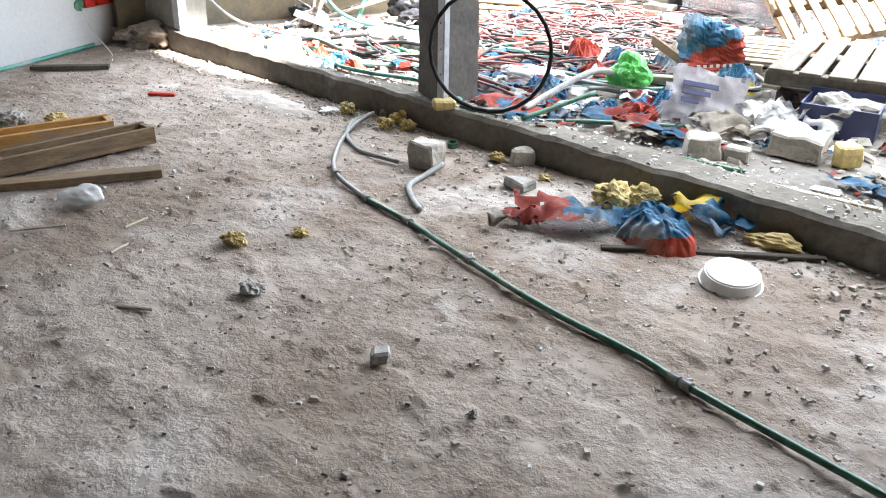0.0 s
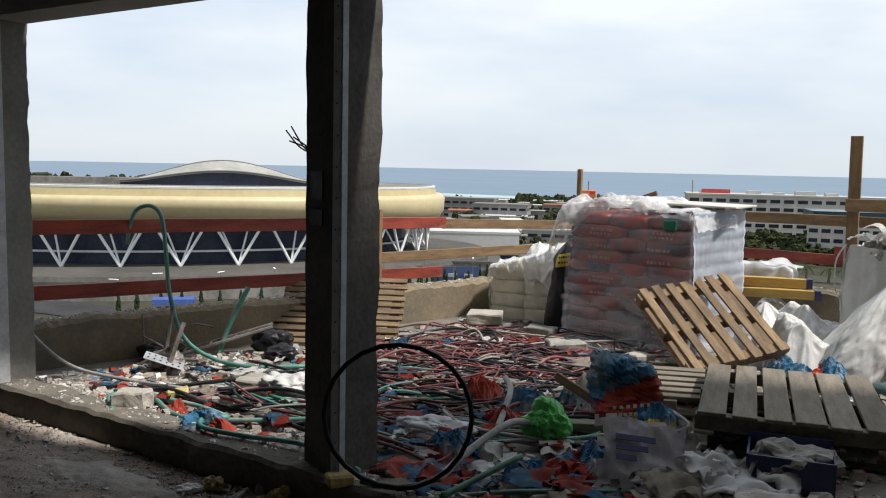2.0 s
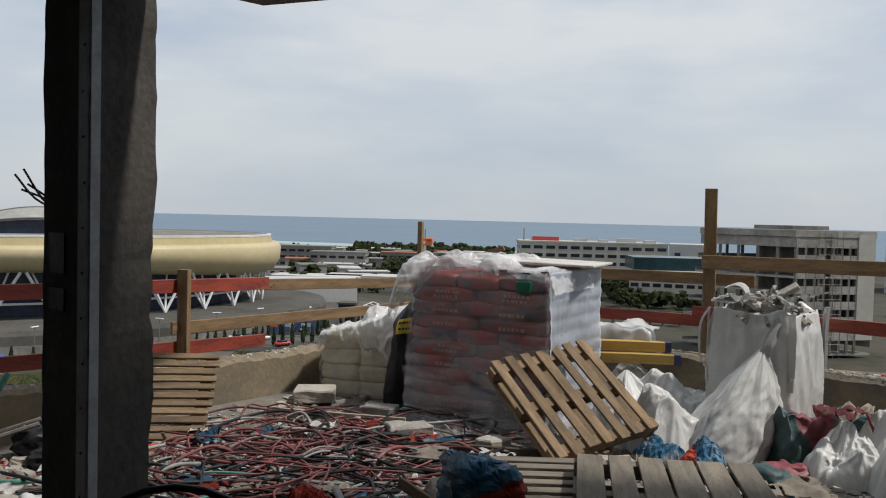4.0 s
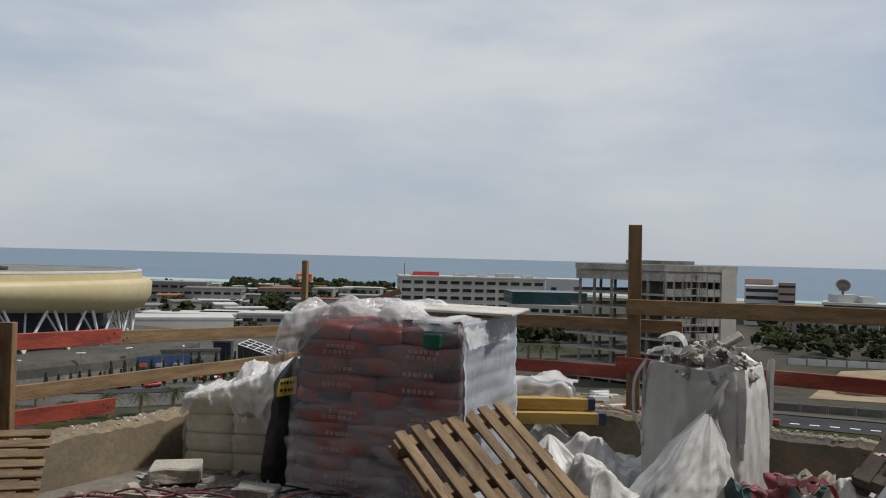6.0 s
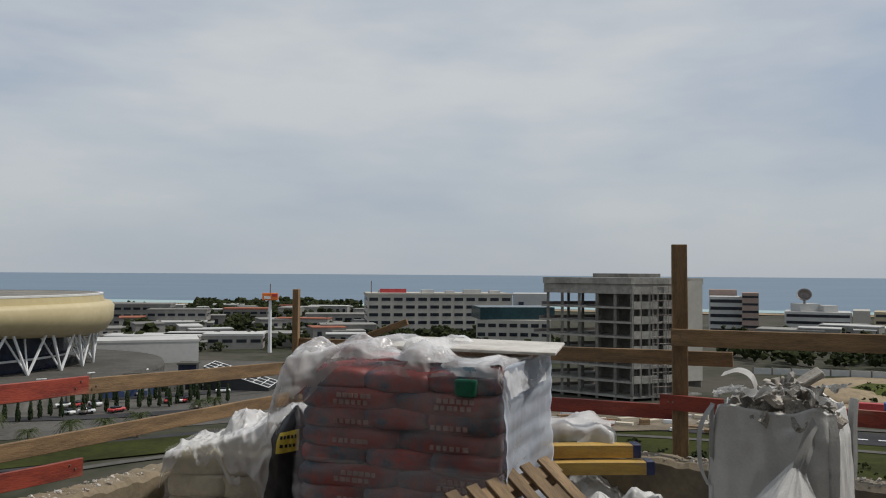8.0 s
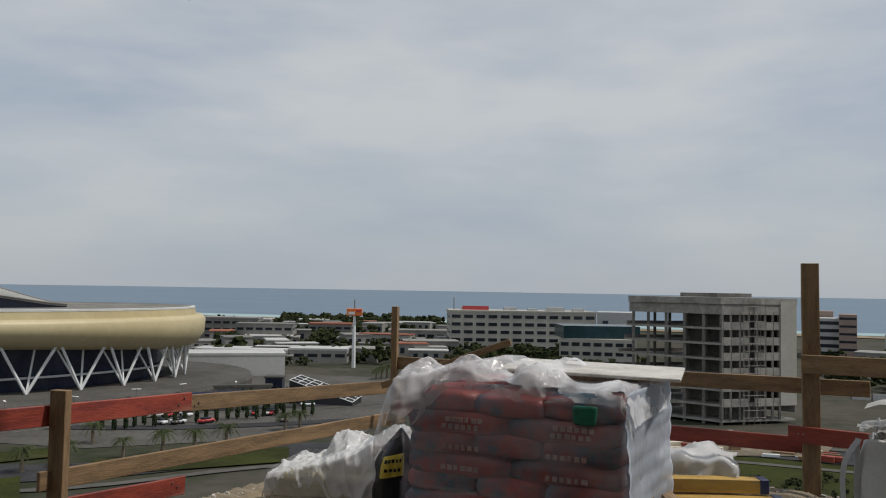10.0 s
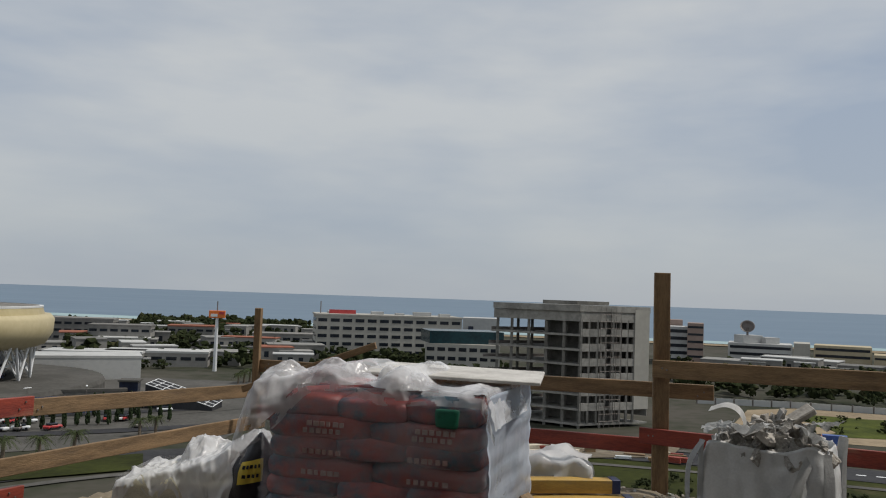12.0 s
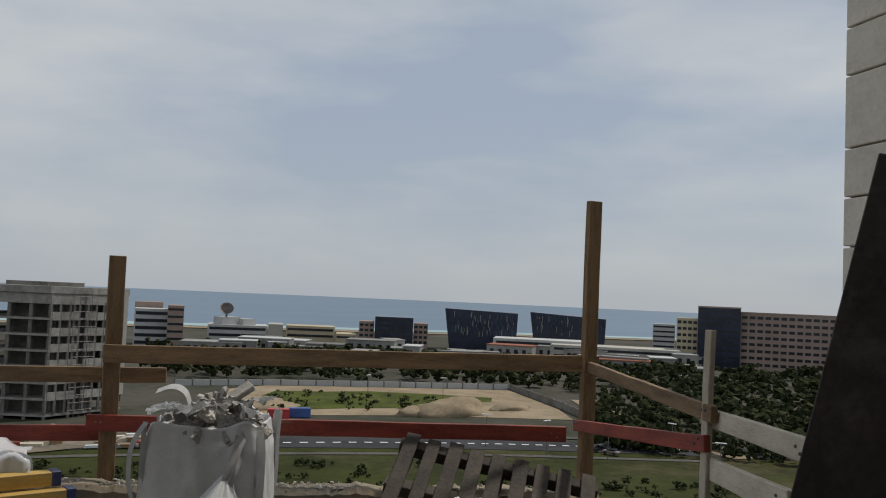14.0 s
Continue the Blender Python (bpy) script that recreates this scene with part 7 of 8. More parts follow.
def tangle(n, x0, x1, y0, y1, mats, radius, loops):
    for i in range(n):
        m, lab, nm = rng.choice(mats)
        cx, cy = rng.uniform(x0, x1), rng.uniform(y0, y1)
        pts = []
        if rng.random() < loops:
            R, a0, el = rng.uniform(0.3, 0.72), rng.uniform(0, 6.28), rng.uniform(0.5, 1.0)
            turns, tilt = rng.uniform(0.5, 1.3), rng.uniform(0, 3.14)
            k = int(turns * 12)
            for j in range(k + 1):
                a = a0 + turns * 6.28 * j / k
                X, Y = R * math.cos(a) * (1 + 0.05 * j / k), R * el * math.sin(a)
                pts.append((cx + X * math.cos(tilt) - Y * math.sin(tilt), cy + X * math.sin(tilt) + Y * math.cos(tilt), 0.02 + 0.09 * abs(noise.noise(Vector((i * 3.3, j * 0.5, 0)))) + 0.05 * rng.random()))
        else:
            a = rng.gauss(0.15, 0.45)
            L = rng.uniform(0.7, 1.9)
            bend = rng.uniform(-0.5, 0.5)
            for j in range(6):
                u = j / 5 - 0.5
                pts.append((cx + math.cos(a) * u * L - math.sin(a) * bend * (u * u - 0.1), cy + math.sin(a) * u * L + math.cos(a) * bend * (u * u - 0.1), 0.02 + 0.08 * abs(noise.noise(Vector((i * 1.7, j * 0.6, 5)))) + 0.04 * rng.random()))
        pts = [(min(max(x, -2.9), 0.55), max(y, 1.75 - 0.36 * x + 0.05), z) for x, y, z in pts]
        hose(pts, rng.choice(radius), m, nm, lab, GP, 5, 6)


REDS = [(M_REDP, "dusty red plastic pipe on the terrace floor", "plastic_pipe")] * 5 + [(M_BLKP, "black conduit in the pipe tangle", "conduit")] * 2 + [(M_GREYP, "grey conduit in the pipe tangle", "conduit")]
MIX = [(M_BLKP, "black conduit in the pipe tangle", "conduit")] * 3 + [(M_TEALP, "teal conduit in the pipe tangle", "conduit"), (M_REDP, "dusty red plastic pipe on the terrace floor", "plastic_pipe"), (M_REDP, "dusty red plastic pipe on the terrace floor", "plastic_pipe"), (M_GREYP, "grey conduit in the pipe tangle", "conduit")]
tangle(88, -1.6, -0.05, 3.75, 5.2, REDS, (0.006, 0.008, 0.011), 0.75)
tangle(60, -1.9, 0.2, 2.5, 3.9, MIX, (0.007, 0.009, 0.012), 0.3)
tangle(12, -2.8, -1.6, 2.4, 3.6, MIX, (0.011, 0.014), 0.4)
# black ring of conduit standing at the threshold
ring = []
for k in range(1):
    for j in range(27):
        a = -math.pi / 2 + 2 * math.pi * j / 24
        R = 0.32 + 0.0006 * j
        ring.append(Vector((-0.76, 1.55, 0.1)) + Vector((0.97, 0.22, 0)) * (R * math.cos(a)) + Vector((0.02, -0.05, 1.0)).normalized() * (R * math.sin(a) + R) + Vector((0.0, 0.0008, 0)) * j)
solo("conduit_ring", add_tube(bm_new(), ring, 0.0115, 8), M_BLKP, "ring of dark green-black conduit standing on the threshold", "conduit", shade=True)
hose([(-1.0, 1.74, 0.09), (-1.35, 1.98, 0.1), (-1.75, 2.05, 0.09), (-2.02, 2.1, 0.1), (-2.05, 2.22, 0.12), (-1.98, 2.3, 0.1), (-2.4, 2.6, 0.06), (-3.0, 2.75, 0.05)], 0.014, M_TEALP, "conduit", "teal conduit lying along the threshold", GP)
hose([(-3.95, 2.95, 0.62), (-3.85, 3.0, 0.35), (-3.55, 3.02, 0.12), (-3.1, 2.98, 0.06), (-2.6, 2.9, 0.06)], 0.012, M_GREYP, "conduit", "grey conduit hanging from the wall end", GP)
hose([(-0.95, 1.62, 0.09), (-0.6, 1.62, 0.06), (-0.25, 1.8, 0.05), (0.25, 1.95, 0.05)], 0.013, M_GREENP, "conduit", "green conduit beside the threshold", GP)
hose([(-0.55, 1.52, 0.1), (-0.42, 1.68, 0.14), (-0.25, 1.86, 0.2)], 0.014, M_GREENP, "conduit", "short green conduit end sticking up", GP)
hose([(-0.62, 1.75, 0.08), (-0.55, 2.05, 0.12), (-0.38, 2.35, 0.2), (-0.28, 2.6, 0.12)], 0.019, M_GREYP, "conduit", "pale grey conduit bent over the bags", GP)
hose([(-0.5, 2.6, 0.06), (-0.48, 2.95, 0.2), (-0.55, 3.2, 0.22)], 0.019, M_GREYP, "conduit", "pale grey conduit bent over the bags", GP)
hose([(-2.7, 2.3, 0.05), (-2.85, 2.5, 0.1), (-2.65, 2.6, 0.08), (-2.3, 2.35, 0.06), (-1.9, 2.4, 0.06), (-1.5, 2.6, 0.05)], 0.014, M_TEALP, "conduit", "teal conduit looping past a block", GP)
# conduit hung over the red rail, and one standing by the pallet
hose([(-3.72, 3.98, 0.86), (-3.66, 3.93, 1.02), (-3.58, 3.9, 1.14), (-3.44, 3.88, 1.17), (-3.34, 3.86, 1.08), (-3.3, 3.85, 0.8), (-3.27, 3.84, 0.52), (-3.15, 3.8, 0.22), (-2.9, 3.72, 0.08), (-2.5, 3.6, 0.05), (-2.1, 3.75, 0.05)], 0.016, M_TEALP, "conduit", "teal conduit hung over the red rail", GP)
hose([(-2.98, 4.05, 0.0), (-2.92, 4.15, 0.25), (-2.83, 4.28, 0.52)], 0.02, M_TEALP, "conduit", "teal conduit standing upright beside the pallet", GP)


# ---- torn sacks, bags, blocks ----
def two_tone(bm, cut, tilt=(0, 0, 1), jag=0.03, seed=1):
    """Second material slot on faces below a tilted, uneven line."""
    t = Vector(tilt).normalized()
    for f in bm.faces:
        c = f.calc_center_median()
        f.material_index = 1 if c.dot(t) + jag * noise.noise(c * 9 + Vector((seed, 0, 0))) < cut else 0
    return bm


def torn_bag(x, y, size, seed, mats, label, cut=0.1, tilt=(0.2, 0, 1), rz=0, z=0.0):
    bm = tarp_heap(size[0] * 1.25, size[1] * 1.25, size[2] * 0.95, seed, 46, 0.9)
    two_tone(bm, cut, tilt, 0.06, seed)
    return solo("torn_sack", bm, list(mats), label, "torn sack", Matrix.Translation((x, y, z)) @ Matrix.Rotation(radians(rz), 4, "Z"), "torn sacks on the terrace")


def torn_sheet(x, y, w, d, seed, mats, label, h=0.1, rz=0, cut=0.0, z=0.01, rx=0, ry=0, group="torn sack paper", nm="torn_sheet"):
    bm = sheet(w, d, seed, h, 0.022, 0.004, 0.45)
    two_tone(bm, cut, (1, 0.3, 0), 0.12, seed)
    return solo(nm, bm, list(mats), label, "torn paper", pose(x, y, z, rx, ry, rz), group, shade=True)


BR, RB2 = (M_BLUE, M_REDB), (M_REDB, M_BLUE)
# standing torn sack, blue above red
bm = two_tone(panel_sack(0.34, 0.2, 0.42, 5, 0.28, 17, 0.045), 0.2, (-0.5, 0, 1), 0.07, 5)
st = solo("torn_sack", bm, list(BR), "torn blue and red cement sack standing open", "torn sack", pose(0.2, 3.12, 0.04, -4, -6, 14), "torn sacks on the terrace")
for r, (w, zz) in enumerate(((0.2, 0.1), (0.15, 0.055))):
    bm = bm_new()
    for q in range(6 - r):
        add_box(bm, (-0.1 + q * w / 5, -0.116, zz), (-0.1 + q * w / 5 + 0.02, -0.112, zz + 0.018))
    part("lettering", bm, M_WHITEP, st, "white sack print")
torn_bag(0.36, 3.08, (0.24, 0.2, 0.22), 11, (M_BLUE, M_YEL), "crumpled blue sack corner with a yellow edge", 0.06, (0.3, 0, 1), 30)
torn_bag(-0.08, 3.42, (0.26, 0.24, 0.26), 14, (M_PAPER, M_BLUE), "opened brown paper sack with blue print", 0.12, (0.1, 0, 1), -20)
torn_bag(-0.72, 3.3, (0.24, 0.2, 0.2), 17, RB2, "crumpled red sack in the pipe tangle", 0.05, rz=40)
torn_bag(-0.4, 3.18, (0.24, 0.2, 0.2), 19, (M_BLUE, M_BLUE), "crumpled blue sack in the pipe tangle", 0.02, rz=0)
torn_bag(-0.5, 2.82, (0.26, 0.2, 0.15), 23, RB2, "crumpled red sack beside the green bag", 0.05, rz=20)
torn_bag(-0.68, 2.32, (0.28, 0.2, 0.14), 27, BR, "crumpled blue and red sack on the floor", 0.06, rz=-15)
torn_bag(0.02, 2.32, (0.34, 0.22, 0.13), 29, BR, "flattened blue and red sack beside a timber", 0.05, rz=15)
torn_bag(-0.26, 2.12, (0.22, 0.16, 0.1), 33, (M_BLUE, M_BLUE), "small blue torn sack on the floor", 0.03, rz=15)
torn_bag(1.3, 4.55, (0.34, 0.22, 0.2), 37, (M_BLUE, M_PAPER), "torn blue sack beside the leaning pallet", 0.03, rz=15)
torn_bag(1.55, 4.4, (0.24, 0.2, 0.24), 39, BR, "torn blue and red sack at the bulk bag's foot", 0.06, (1, 0, 1), rz=-30)
torn_bag(-2.06, 2.2, (0.42, 0.24, 0.15), 41, BR, "torn blue sack with a red corner near the threshold", -0.06, (-1, 0.2, 0.4), rz=-20)
torn_bag(-2.42, 2.5, (0.14, 0.12, 0.12), 43, (M_REDB, M_REDB), "crumpled red wrapper beside a block", 0.0)
solo("green_bag", crumple(lumps((0.25, 0.18, 0.21), 3, 4, 0.06), 6, 0.05, 0.012), M_GREENB, "bright green plastic bag knotted shut", "plastic bag", Matrix.Translation((-0.22, 2.55, 0.04)))
solo("white_bag", crumple(lumps((0.42, 0.2, 0.13), 5, 5, 0.4), 9, 0.02, 0.01), M_SHEET, "crumpled white plastic bag under the pipes", "plastic bag", Matrix.Translation((-0.85, 2.55, 0.0)), shade=True)
solo("white_bag", crumple(lumps((0.4, 0.26, 0.16), 15, 5, 0.4), 3, 0.02, 0.01), M_WHITEBAG, "crumpled white plastic bag beside the blocks", "plastic bag", Matrix.Translation((-1.95, 3.1, 0.0)), shade=True)
torn_sheet(2.78, 4.08, 0.44, 0.34, 71, (M_WHITEP, M_WINE), "pink-printed white sack lying on the plastic heap", 0.14, 30, -0.05, 0.55)
torn_sheet(2.5, 4.62, 0.4, 0.34, 73, (M_PAPER, M_WINE), "crumpled brown paper sack beside the bulk bag", 0.2, 70, -0.05, 0.28)
# grey printed film sack propped up
pr = solo("printed_film", rough(sheet(0.46, 0.36, 61, 0.06, 0.02, 0.004, 0.12), 0.01, 0.1), mat("greyish_film", (0.42, 0.4, 0.42), (0.3, 0.28, 0.3), 0.4, 5, 0.3, 30, alpha=0.92), "greyish plastic film sack with dark print propped on a timber", "plastic film", pose(0.28, 2.22, 0.13, 52, 8, 18), shade=True)
for k, (w, y) in enumerate(((0.2, 0.05), (0.16, 0.0), (0.1, -0.05))):
    part("print", add_box(bm_new(), (-0.14, y, 0.06), (-0.14 + w, y + 0.028, 0.066)), M_NAVY, pr, "dark print bars")
for x, y, w, d, h, sd, m, lab in ((0.45, 2.05, 0.5, 0.34, 0.12, 3, M_PAPER, "dirty paper sack sheet on the floor"), (0.62, 2.3, 0.36, 0.3, 0.2, 8, M_SHEET, "crumpled milky film beside the bin"), (0.78, 2.05, 0.4, 0.3, 0.16, 10, M_SHEET, "crumpled milky film on the rubble"), (0.1, 1.78, 0.4, 0.22, 0.08, 12, M_PAPER, "dirty paper sack sheet with red print"), (0.85, 3.05, 0.3, 0.2, 0.08, 13, M_PAPER, "paper scrap under the pallet"), (1.9, 3.5, 0.7, 0.5, 0.05, 15, M_WHITEP, "pale sheet lying on the floor"), (2.0, 4.15, 0.6, 0.4, 0.06, 16, M_PAPER, "torn paper sack on the floor")):
    torn_sheet(x, y, w, d, sd, (m, M_REDB if "red" in lab else m), lab, h, sd * 17, -0.05)
for x, y, sd, mm in ((-0.6, 1.75, 51, RB2), (-0.45, 1.72, 52, BR), (0.1, 1.85, 53, RB2), (-0.75, 1.85, 54, RB2), (-0.2, 2.0, 55, BR), (-1.2, 2.45, 56, RB2), (-1.0, 2.75, 57, RB2)):
    torn_sheet(x, y, 0.4, 0.26, sd, mm, "torn red and blue sack paper on the floor", 0.1, sd * 23)
for i in range(110):
    x = rng.uniform(-3.3, 1.3)
    y = 1.72 - 0.36 * x + abs(rng.gauss(0, 0.75))
    if not within(x - 0.3, y + 0.3):
        continue
    w = rng.uniform(0.06, 0.2)
    mm, what = rng.choice(((BR, "blue and red"), (RB2, "red and blue"), ((M_BLUE, M_BLUE), "blue"), ((M_PAPER, M_PAPER), "brown paper"), ((M_WHITEP, M_WHITEP), "white"), ((M_SHEET, M_SHEET), "milky plastic"), ((M_PAPER, M_WHITEP), "pale paper")))
    torn_sheet(x, y, w, w * rng.uniform(0.5, 1), 300 + i, mm, "small torn " + what + " scrap on the terrace floor", 0.05, rng.uniform(0, 360), 0.0, 0.015)
for i in range(60):
    x, y = rng.uniform(-2.6, 0.5), rng.uniform(2.2, 5.2)
    if y > 4.2 and x < -2.0:
        continue
    w = rng.uniform(0.1, 0.3)
    torn_sheet(x, y, w, w * rng.uniform(0.5, 1), 100 + i, rng.choice((BR, RB2, (M_BLUE, M_BLUE), (M_PAPER, M_PAPER), (M_WHITEP, M_WHITEP), (M_REDB, M_REDB))), rng.choice(("torn scrap of sack paper in the tangle", "crumpled torn scrap among the pipes")), 0.09, rng.uniform(0, 360), 0.0, 0.02)


def concrete_block(x, y, L, W, H, rz, material, label, z=0.0, rx=0, ry=0, seed=0):
    bm = add_box(bm_new(), (-L / 2, -W / 2, 0), (L / 2, W / 2, H), bevel=0.01)
    bmesh.ops.subdivide_edges(bm, edges=bm.edges[:], cuts=2, use_grid_fill=True)
    rough(bm, min(0.026, 0.11 * min(L, W, H) + 0.006), 0.09, seed + L * 9)
    return solo("block", bm, material, label, "block", pose(x, y, z, rx, ry, rz), "loose building blocks")


concrete_block(-2.68, 2.47, 0.2, 0.16, 0.15, 12, M_BLOCK, "broken grey aerated block on the terrace")
concrete_block(-2.16, 3.12, 0.3, 0.2, 0.11, -8, M_BLOCK, "pale aerated block lying on debris")
concrete_block(-2.3, 2.85, 0.14, 0.1, 0.05, 20, M_RUB, "small flat block fragment on debris")
concrete_block(-1.22, 6.05, 0.34, 0.24, 0.1, 5, M_BLOCK, "pale block lying before the parapet", 0.03, 4)
concrete_block(0.38, 1.62, 0.17, 0.12, 0.12, 25, M_BLOCK, "broken aerated block near the threshold", seed=2)
concrete_block(0.55, 1.66, 0.12, 0.09, 0.07, -10, M_BLOCK, "small pale block fragment near the threshold", seed=3)
concrete_block(0.82, 1.85, 0.26, 0.18, 0.13, -12, M_BLOCK, "aerated block lying near the threshold", seed=4)
concrete_block(1.05, 1.8, 0.12, 0.1, 0.12, 30, M_FOAM, "yellowish foam lump beside a block", seed=5)
concrete_block(-1.05, 1.62, 0.12, 0.08, 0.06, 30, M_FOAM, "yellow foam lump at the pillar's foot", 0.06, seed=6)
concrete_block(-2.55, 2.75, 0.13, 0.1, 0.08, 30, M_FOAM, "yellow foam lump among rubble", 0.02, seed=7)
plank("loose_plank", (0.28, 1.3, 0.04), (1.2, 1.12, 0.035), 0.05, 0.03, M_PALEW, "pale batten lying beside the threshold", "plank", "loose planks")
plank("loose_plank", (0.3, 1.48, 0.03), (0.62, 1.42, 0.03), 0.02, 0.02, M_GREENP, "short dark green stick near the threshold", "plank", "loose planks")
plank("loose_plank", (-0.16, 2.72, 0.07), (0.42, 2.78, 0.08), 0.11, 0.09, M_PALG, "squared grey timber among the sacks", "timber", "loose planks")
plank("loose_plank", (-0.25, 3.35, 0.22), (0.22, 2.98, 0.06), 0.06, 0.02, M_PAL, "thin board leaning on the timber", "plank", "loose planks")
plank("loose_plank", (-0.1, 4.6, 0.06), (0.75, 4.55, 0.05), 0.06, 0.03, M_DARKW, "dark batten on the floor before the sacks", "plank", "loose planks")
plank("loose_plank", (-1.5, 5.55, 0.03), (-0.4, 5.35, 0.03), 0.08, 0.02, M_PAPER, "dusty board lying before the parapet", "plank", "loose planks")
for x, y, L, W, rz, mm, lab in ((-0.35, 5.0, 0.3, 0.2, 20, M_RUB, "rough grey stone before the wrapped sacks"), (-0.62, 5.55, 0.26, 0.2, -15, M_RUB, "rough stone beside the black sack"), (0.25, 4.72, 0.2, 0.16, 40, M_BLOCK, "broken block behind the leaning pallet"), (1.0, 4.35, 0.22, 0.14, 10, M_BLOCK, "broken block at the pallet's foot")):
    concrete_block(x, y, L, W, 0.11, rz, mm, lab, seed=int(x * 10) + 20)
# box bin with rubble
th = thing("open_carton", "dark blue open carton half filled with rubble", "carton", pose(1.0, 2.42, 0.0, 0, 0, -8))
for lo, hi in (((-0.2, -0.15, 0), (0.2, 0.15, 0.012)), ((-0.2, -0.15, 0), (-0.19, 0.15, 0.17)), ((0.19, -0.15, 0), (0.2, 0.15, 0.17)), ((-0.2, -0.15, 0), (0.2, -0.14, 0.17)), ((-0.2, 0.14, 0), (0.2, 0.15, 0.2))):
    part("panel", add_box(bm_new(), lo, hi), M_NAVY, th)
part("print", add_box(bm_new(), (-0.12, -0.156, 0.06), (0.02, -0.151, 0.09)), M_WHITEP, th)
part("rubble_fill", lumps((0.36, 0.26, 0.2), 3, 4, 0.5), M_RUB, th, "grey rubble filling")
# scrap metal at the left parapet
scr = thing("scrap_metal", "heap of bent perforated metal scrap by the parapet", "scrap metal", pose(-3.1, 3.52, 0.0, 0, 0, -10))
bm = add_box(bm_new(), (-0.14, -0.06, 0), (0.14, 0.06, 0.003))
pl = part("perforated_plate", bm, M_BEAD, scr, "pale perforated plate")
pl.matrix_basis = pose(0.08, -0.12, 0.1, 12, 20, 35)
for i in range(6):
    for j in range(2):
        b2 = bm_new()
        bmesh.ops.create_cone(b2, cap_ends=True, segments=8, radius1=0.007, radius2=0.007, depth=0.003, matrix=Matrix.Translation((-0.11 + i * 0.044, -0.025 + j * 0.05, 0.005)))
        part("hole", b2, M_BLACKP, pl)
for a, b, r in (((-0.3, 0.1, 0.05), (-0.34, 0.12, 0.36), 0.008), ((-0.32, 0.1, 0.2), (-0.05, 0.02, 0.16), 0.008), ((-0.1, 0.1, 0.1), (-0.12, 0.2, 0.42), 0.016), ((0.1, -0.12, 0.02), (0.14, 0.02, 0.36), 0.018), ((0.0, 0.1, 0.05), (0.3, 0.0, 0.1), 0.012), ((-0.2, -0.1, 0.02), (0.1, 0.05, 0.22), 0.012)):
    part("bar", add_tube(bm_new(), [a, b], r, 6), M_STEEL, scr)
part("bucket", crumple(lumps((0.26, 0.22, 0.14), 5, 5, 0.2), 5, 0.03, 0.01), M_STEEL, scr, "crushed dark metal tin", True)
lad = thing("metal_frame", "bent grey metal frame lying on the parapet's foot", "metal frame", pose(-2.95, 4.1, 0.08, 0, -14, 24))
for y in (-0.05, 0.08):
    part("side_bar", add_tube(bm_new(), [(-0.35, y, 0.02), (0.4, y, 0.05)], 0.014, 6), M_STEEL, lad)
for x in (-0.3, -0.1, 0.1, 0.3):
    part("rung", add_tube(bm_new(), [(x, -0.05, 0.035), (x, 0.08, 0.035)], 0.01, 6), M_STEEL, lad)
part("hook", add_tube(bm_new(), smooth_path([(-0.3, 0.08, 0.04), (-0.36, 0.1, 0.16), (-0.2, 0.1, 0.2), (-0.05, 0.09, 0.14)], 4), 0.008, 6), M_STEEL, lad)
for x, y, s, sd in ((-2.62, 4.25, (0.3, 0.24, 0.2), 3), (-2.45, 4.05, (0.22, 0.2, 0.12), 5), (-3.3, 3.75, (0.3, 0.2, 0.14), 8)):
    solo("dark_sack", crumple(lumps(s, sd, 4, 0.4), sd, 0.02, 0.01), M_BLACKP, "dark crumpled sack by the parapet", "sack", Matrix.Translation((x, y, 0)), "dark sacks by the parapet", shade=True)
torn_sheet(-1.85, 4.95, 0.14, 0.1, 201, (M_REDB, M_REDB), "small red rag by the pallet", 0.12, 30)

# ---- loose grit ----
def grit(name, label, n, spot, size, mats_, seed):
    """Many small broken chips joined into one sheet of debris."""
    r = np.random.RandomState(seed)
    pos = np.array([spot(r) for _ in range(n)])
    base = np.array([(-1, -1, -1), (1, -1, -1), (1, 1, -1), (-1, 1, -1), (-0.6, -0.7, 1), (0.8, -0.6, 1), (0.6, 0.7, 1), (-0.7, 0.6, 1)], float)
    faces = np.array([(3, 2, 1, 0), (4, 5, 6, 7), (0, 1, 5, 4), (1, 2, 6, 5), (2, 3, 7, 6), (3, 0, 4, 7)])
    V, F, mi = [], [], []
    for i in range(n):
        s = size[0] * (size[1] / size[0]) ** (r.rand() ** 3)
        v = base * (s * r.uniform(0.6, 1.5), s * r.uniform(0.5, 1.1), s * r.uniform(0.18, 0.5)) * r.uniform(0.8, 1.2, (8, 3))
        a = r.uniform(0, 6.28)
        c, sn = math.cos(a), math.sin(a)
        v = np.stack([v[:, 0] * c - v[:, 1] * sn, v[:, 0] * sn + v[:, 1] * c, v[:, 2] + r.uniform(-0.3, 0.3) * v[:, 0]], 1) + pos[i] + (0, 0, s * 0.25)
        V.append(v)
        F.append(faces + 8 * i)
        mi += [r.choice(len(mats_), p=[m[1] for m in mats_])] * 6
    me = bpy.data.meshes.new(name)
    me.from_pydata(np.concatenate(V).tolist(), [], np.concatenate(F).tolist())
    for m, _ in mats_:
        me.materials.append(m)
    me.polygons.foreach_set("material_index", mi)
    return tagged(new(name, me), label, "debris", kind="stuff")


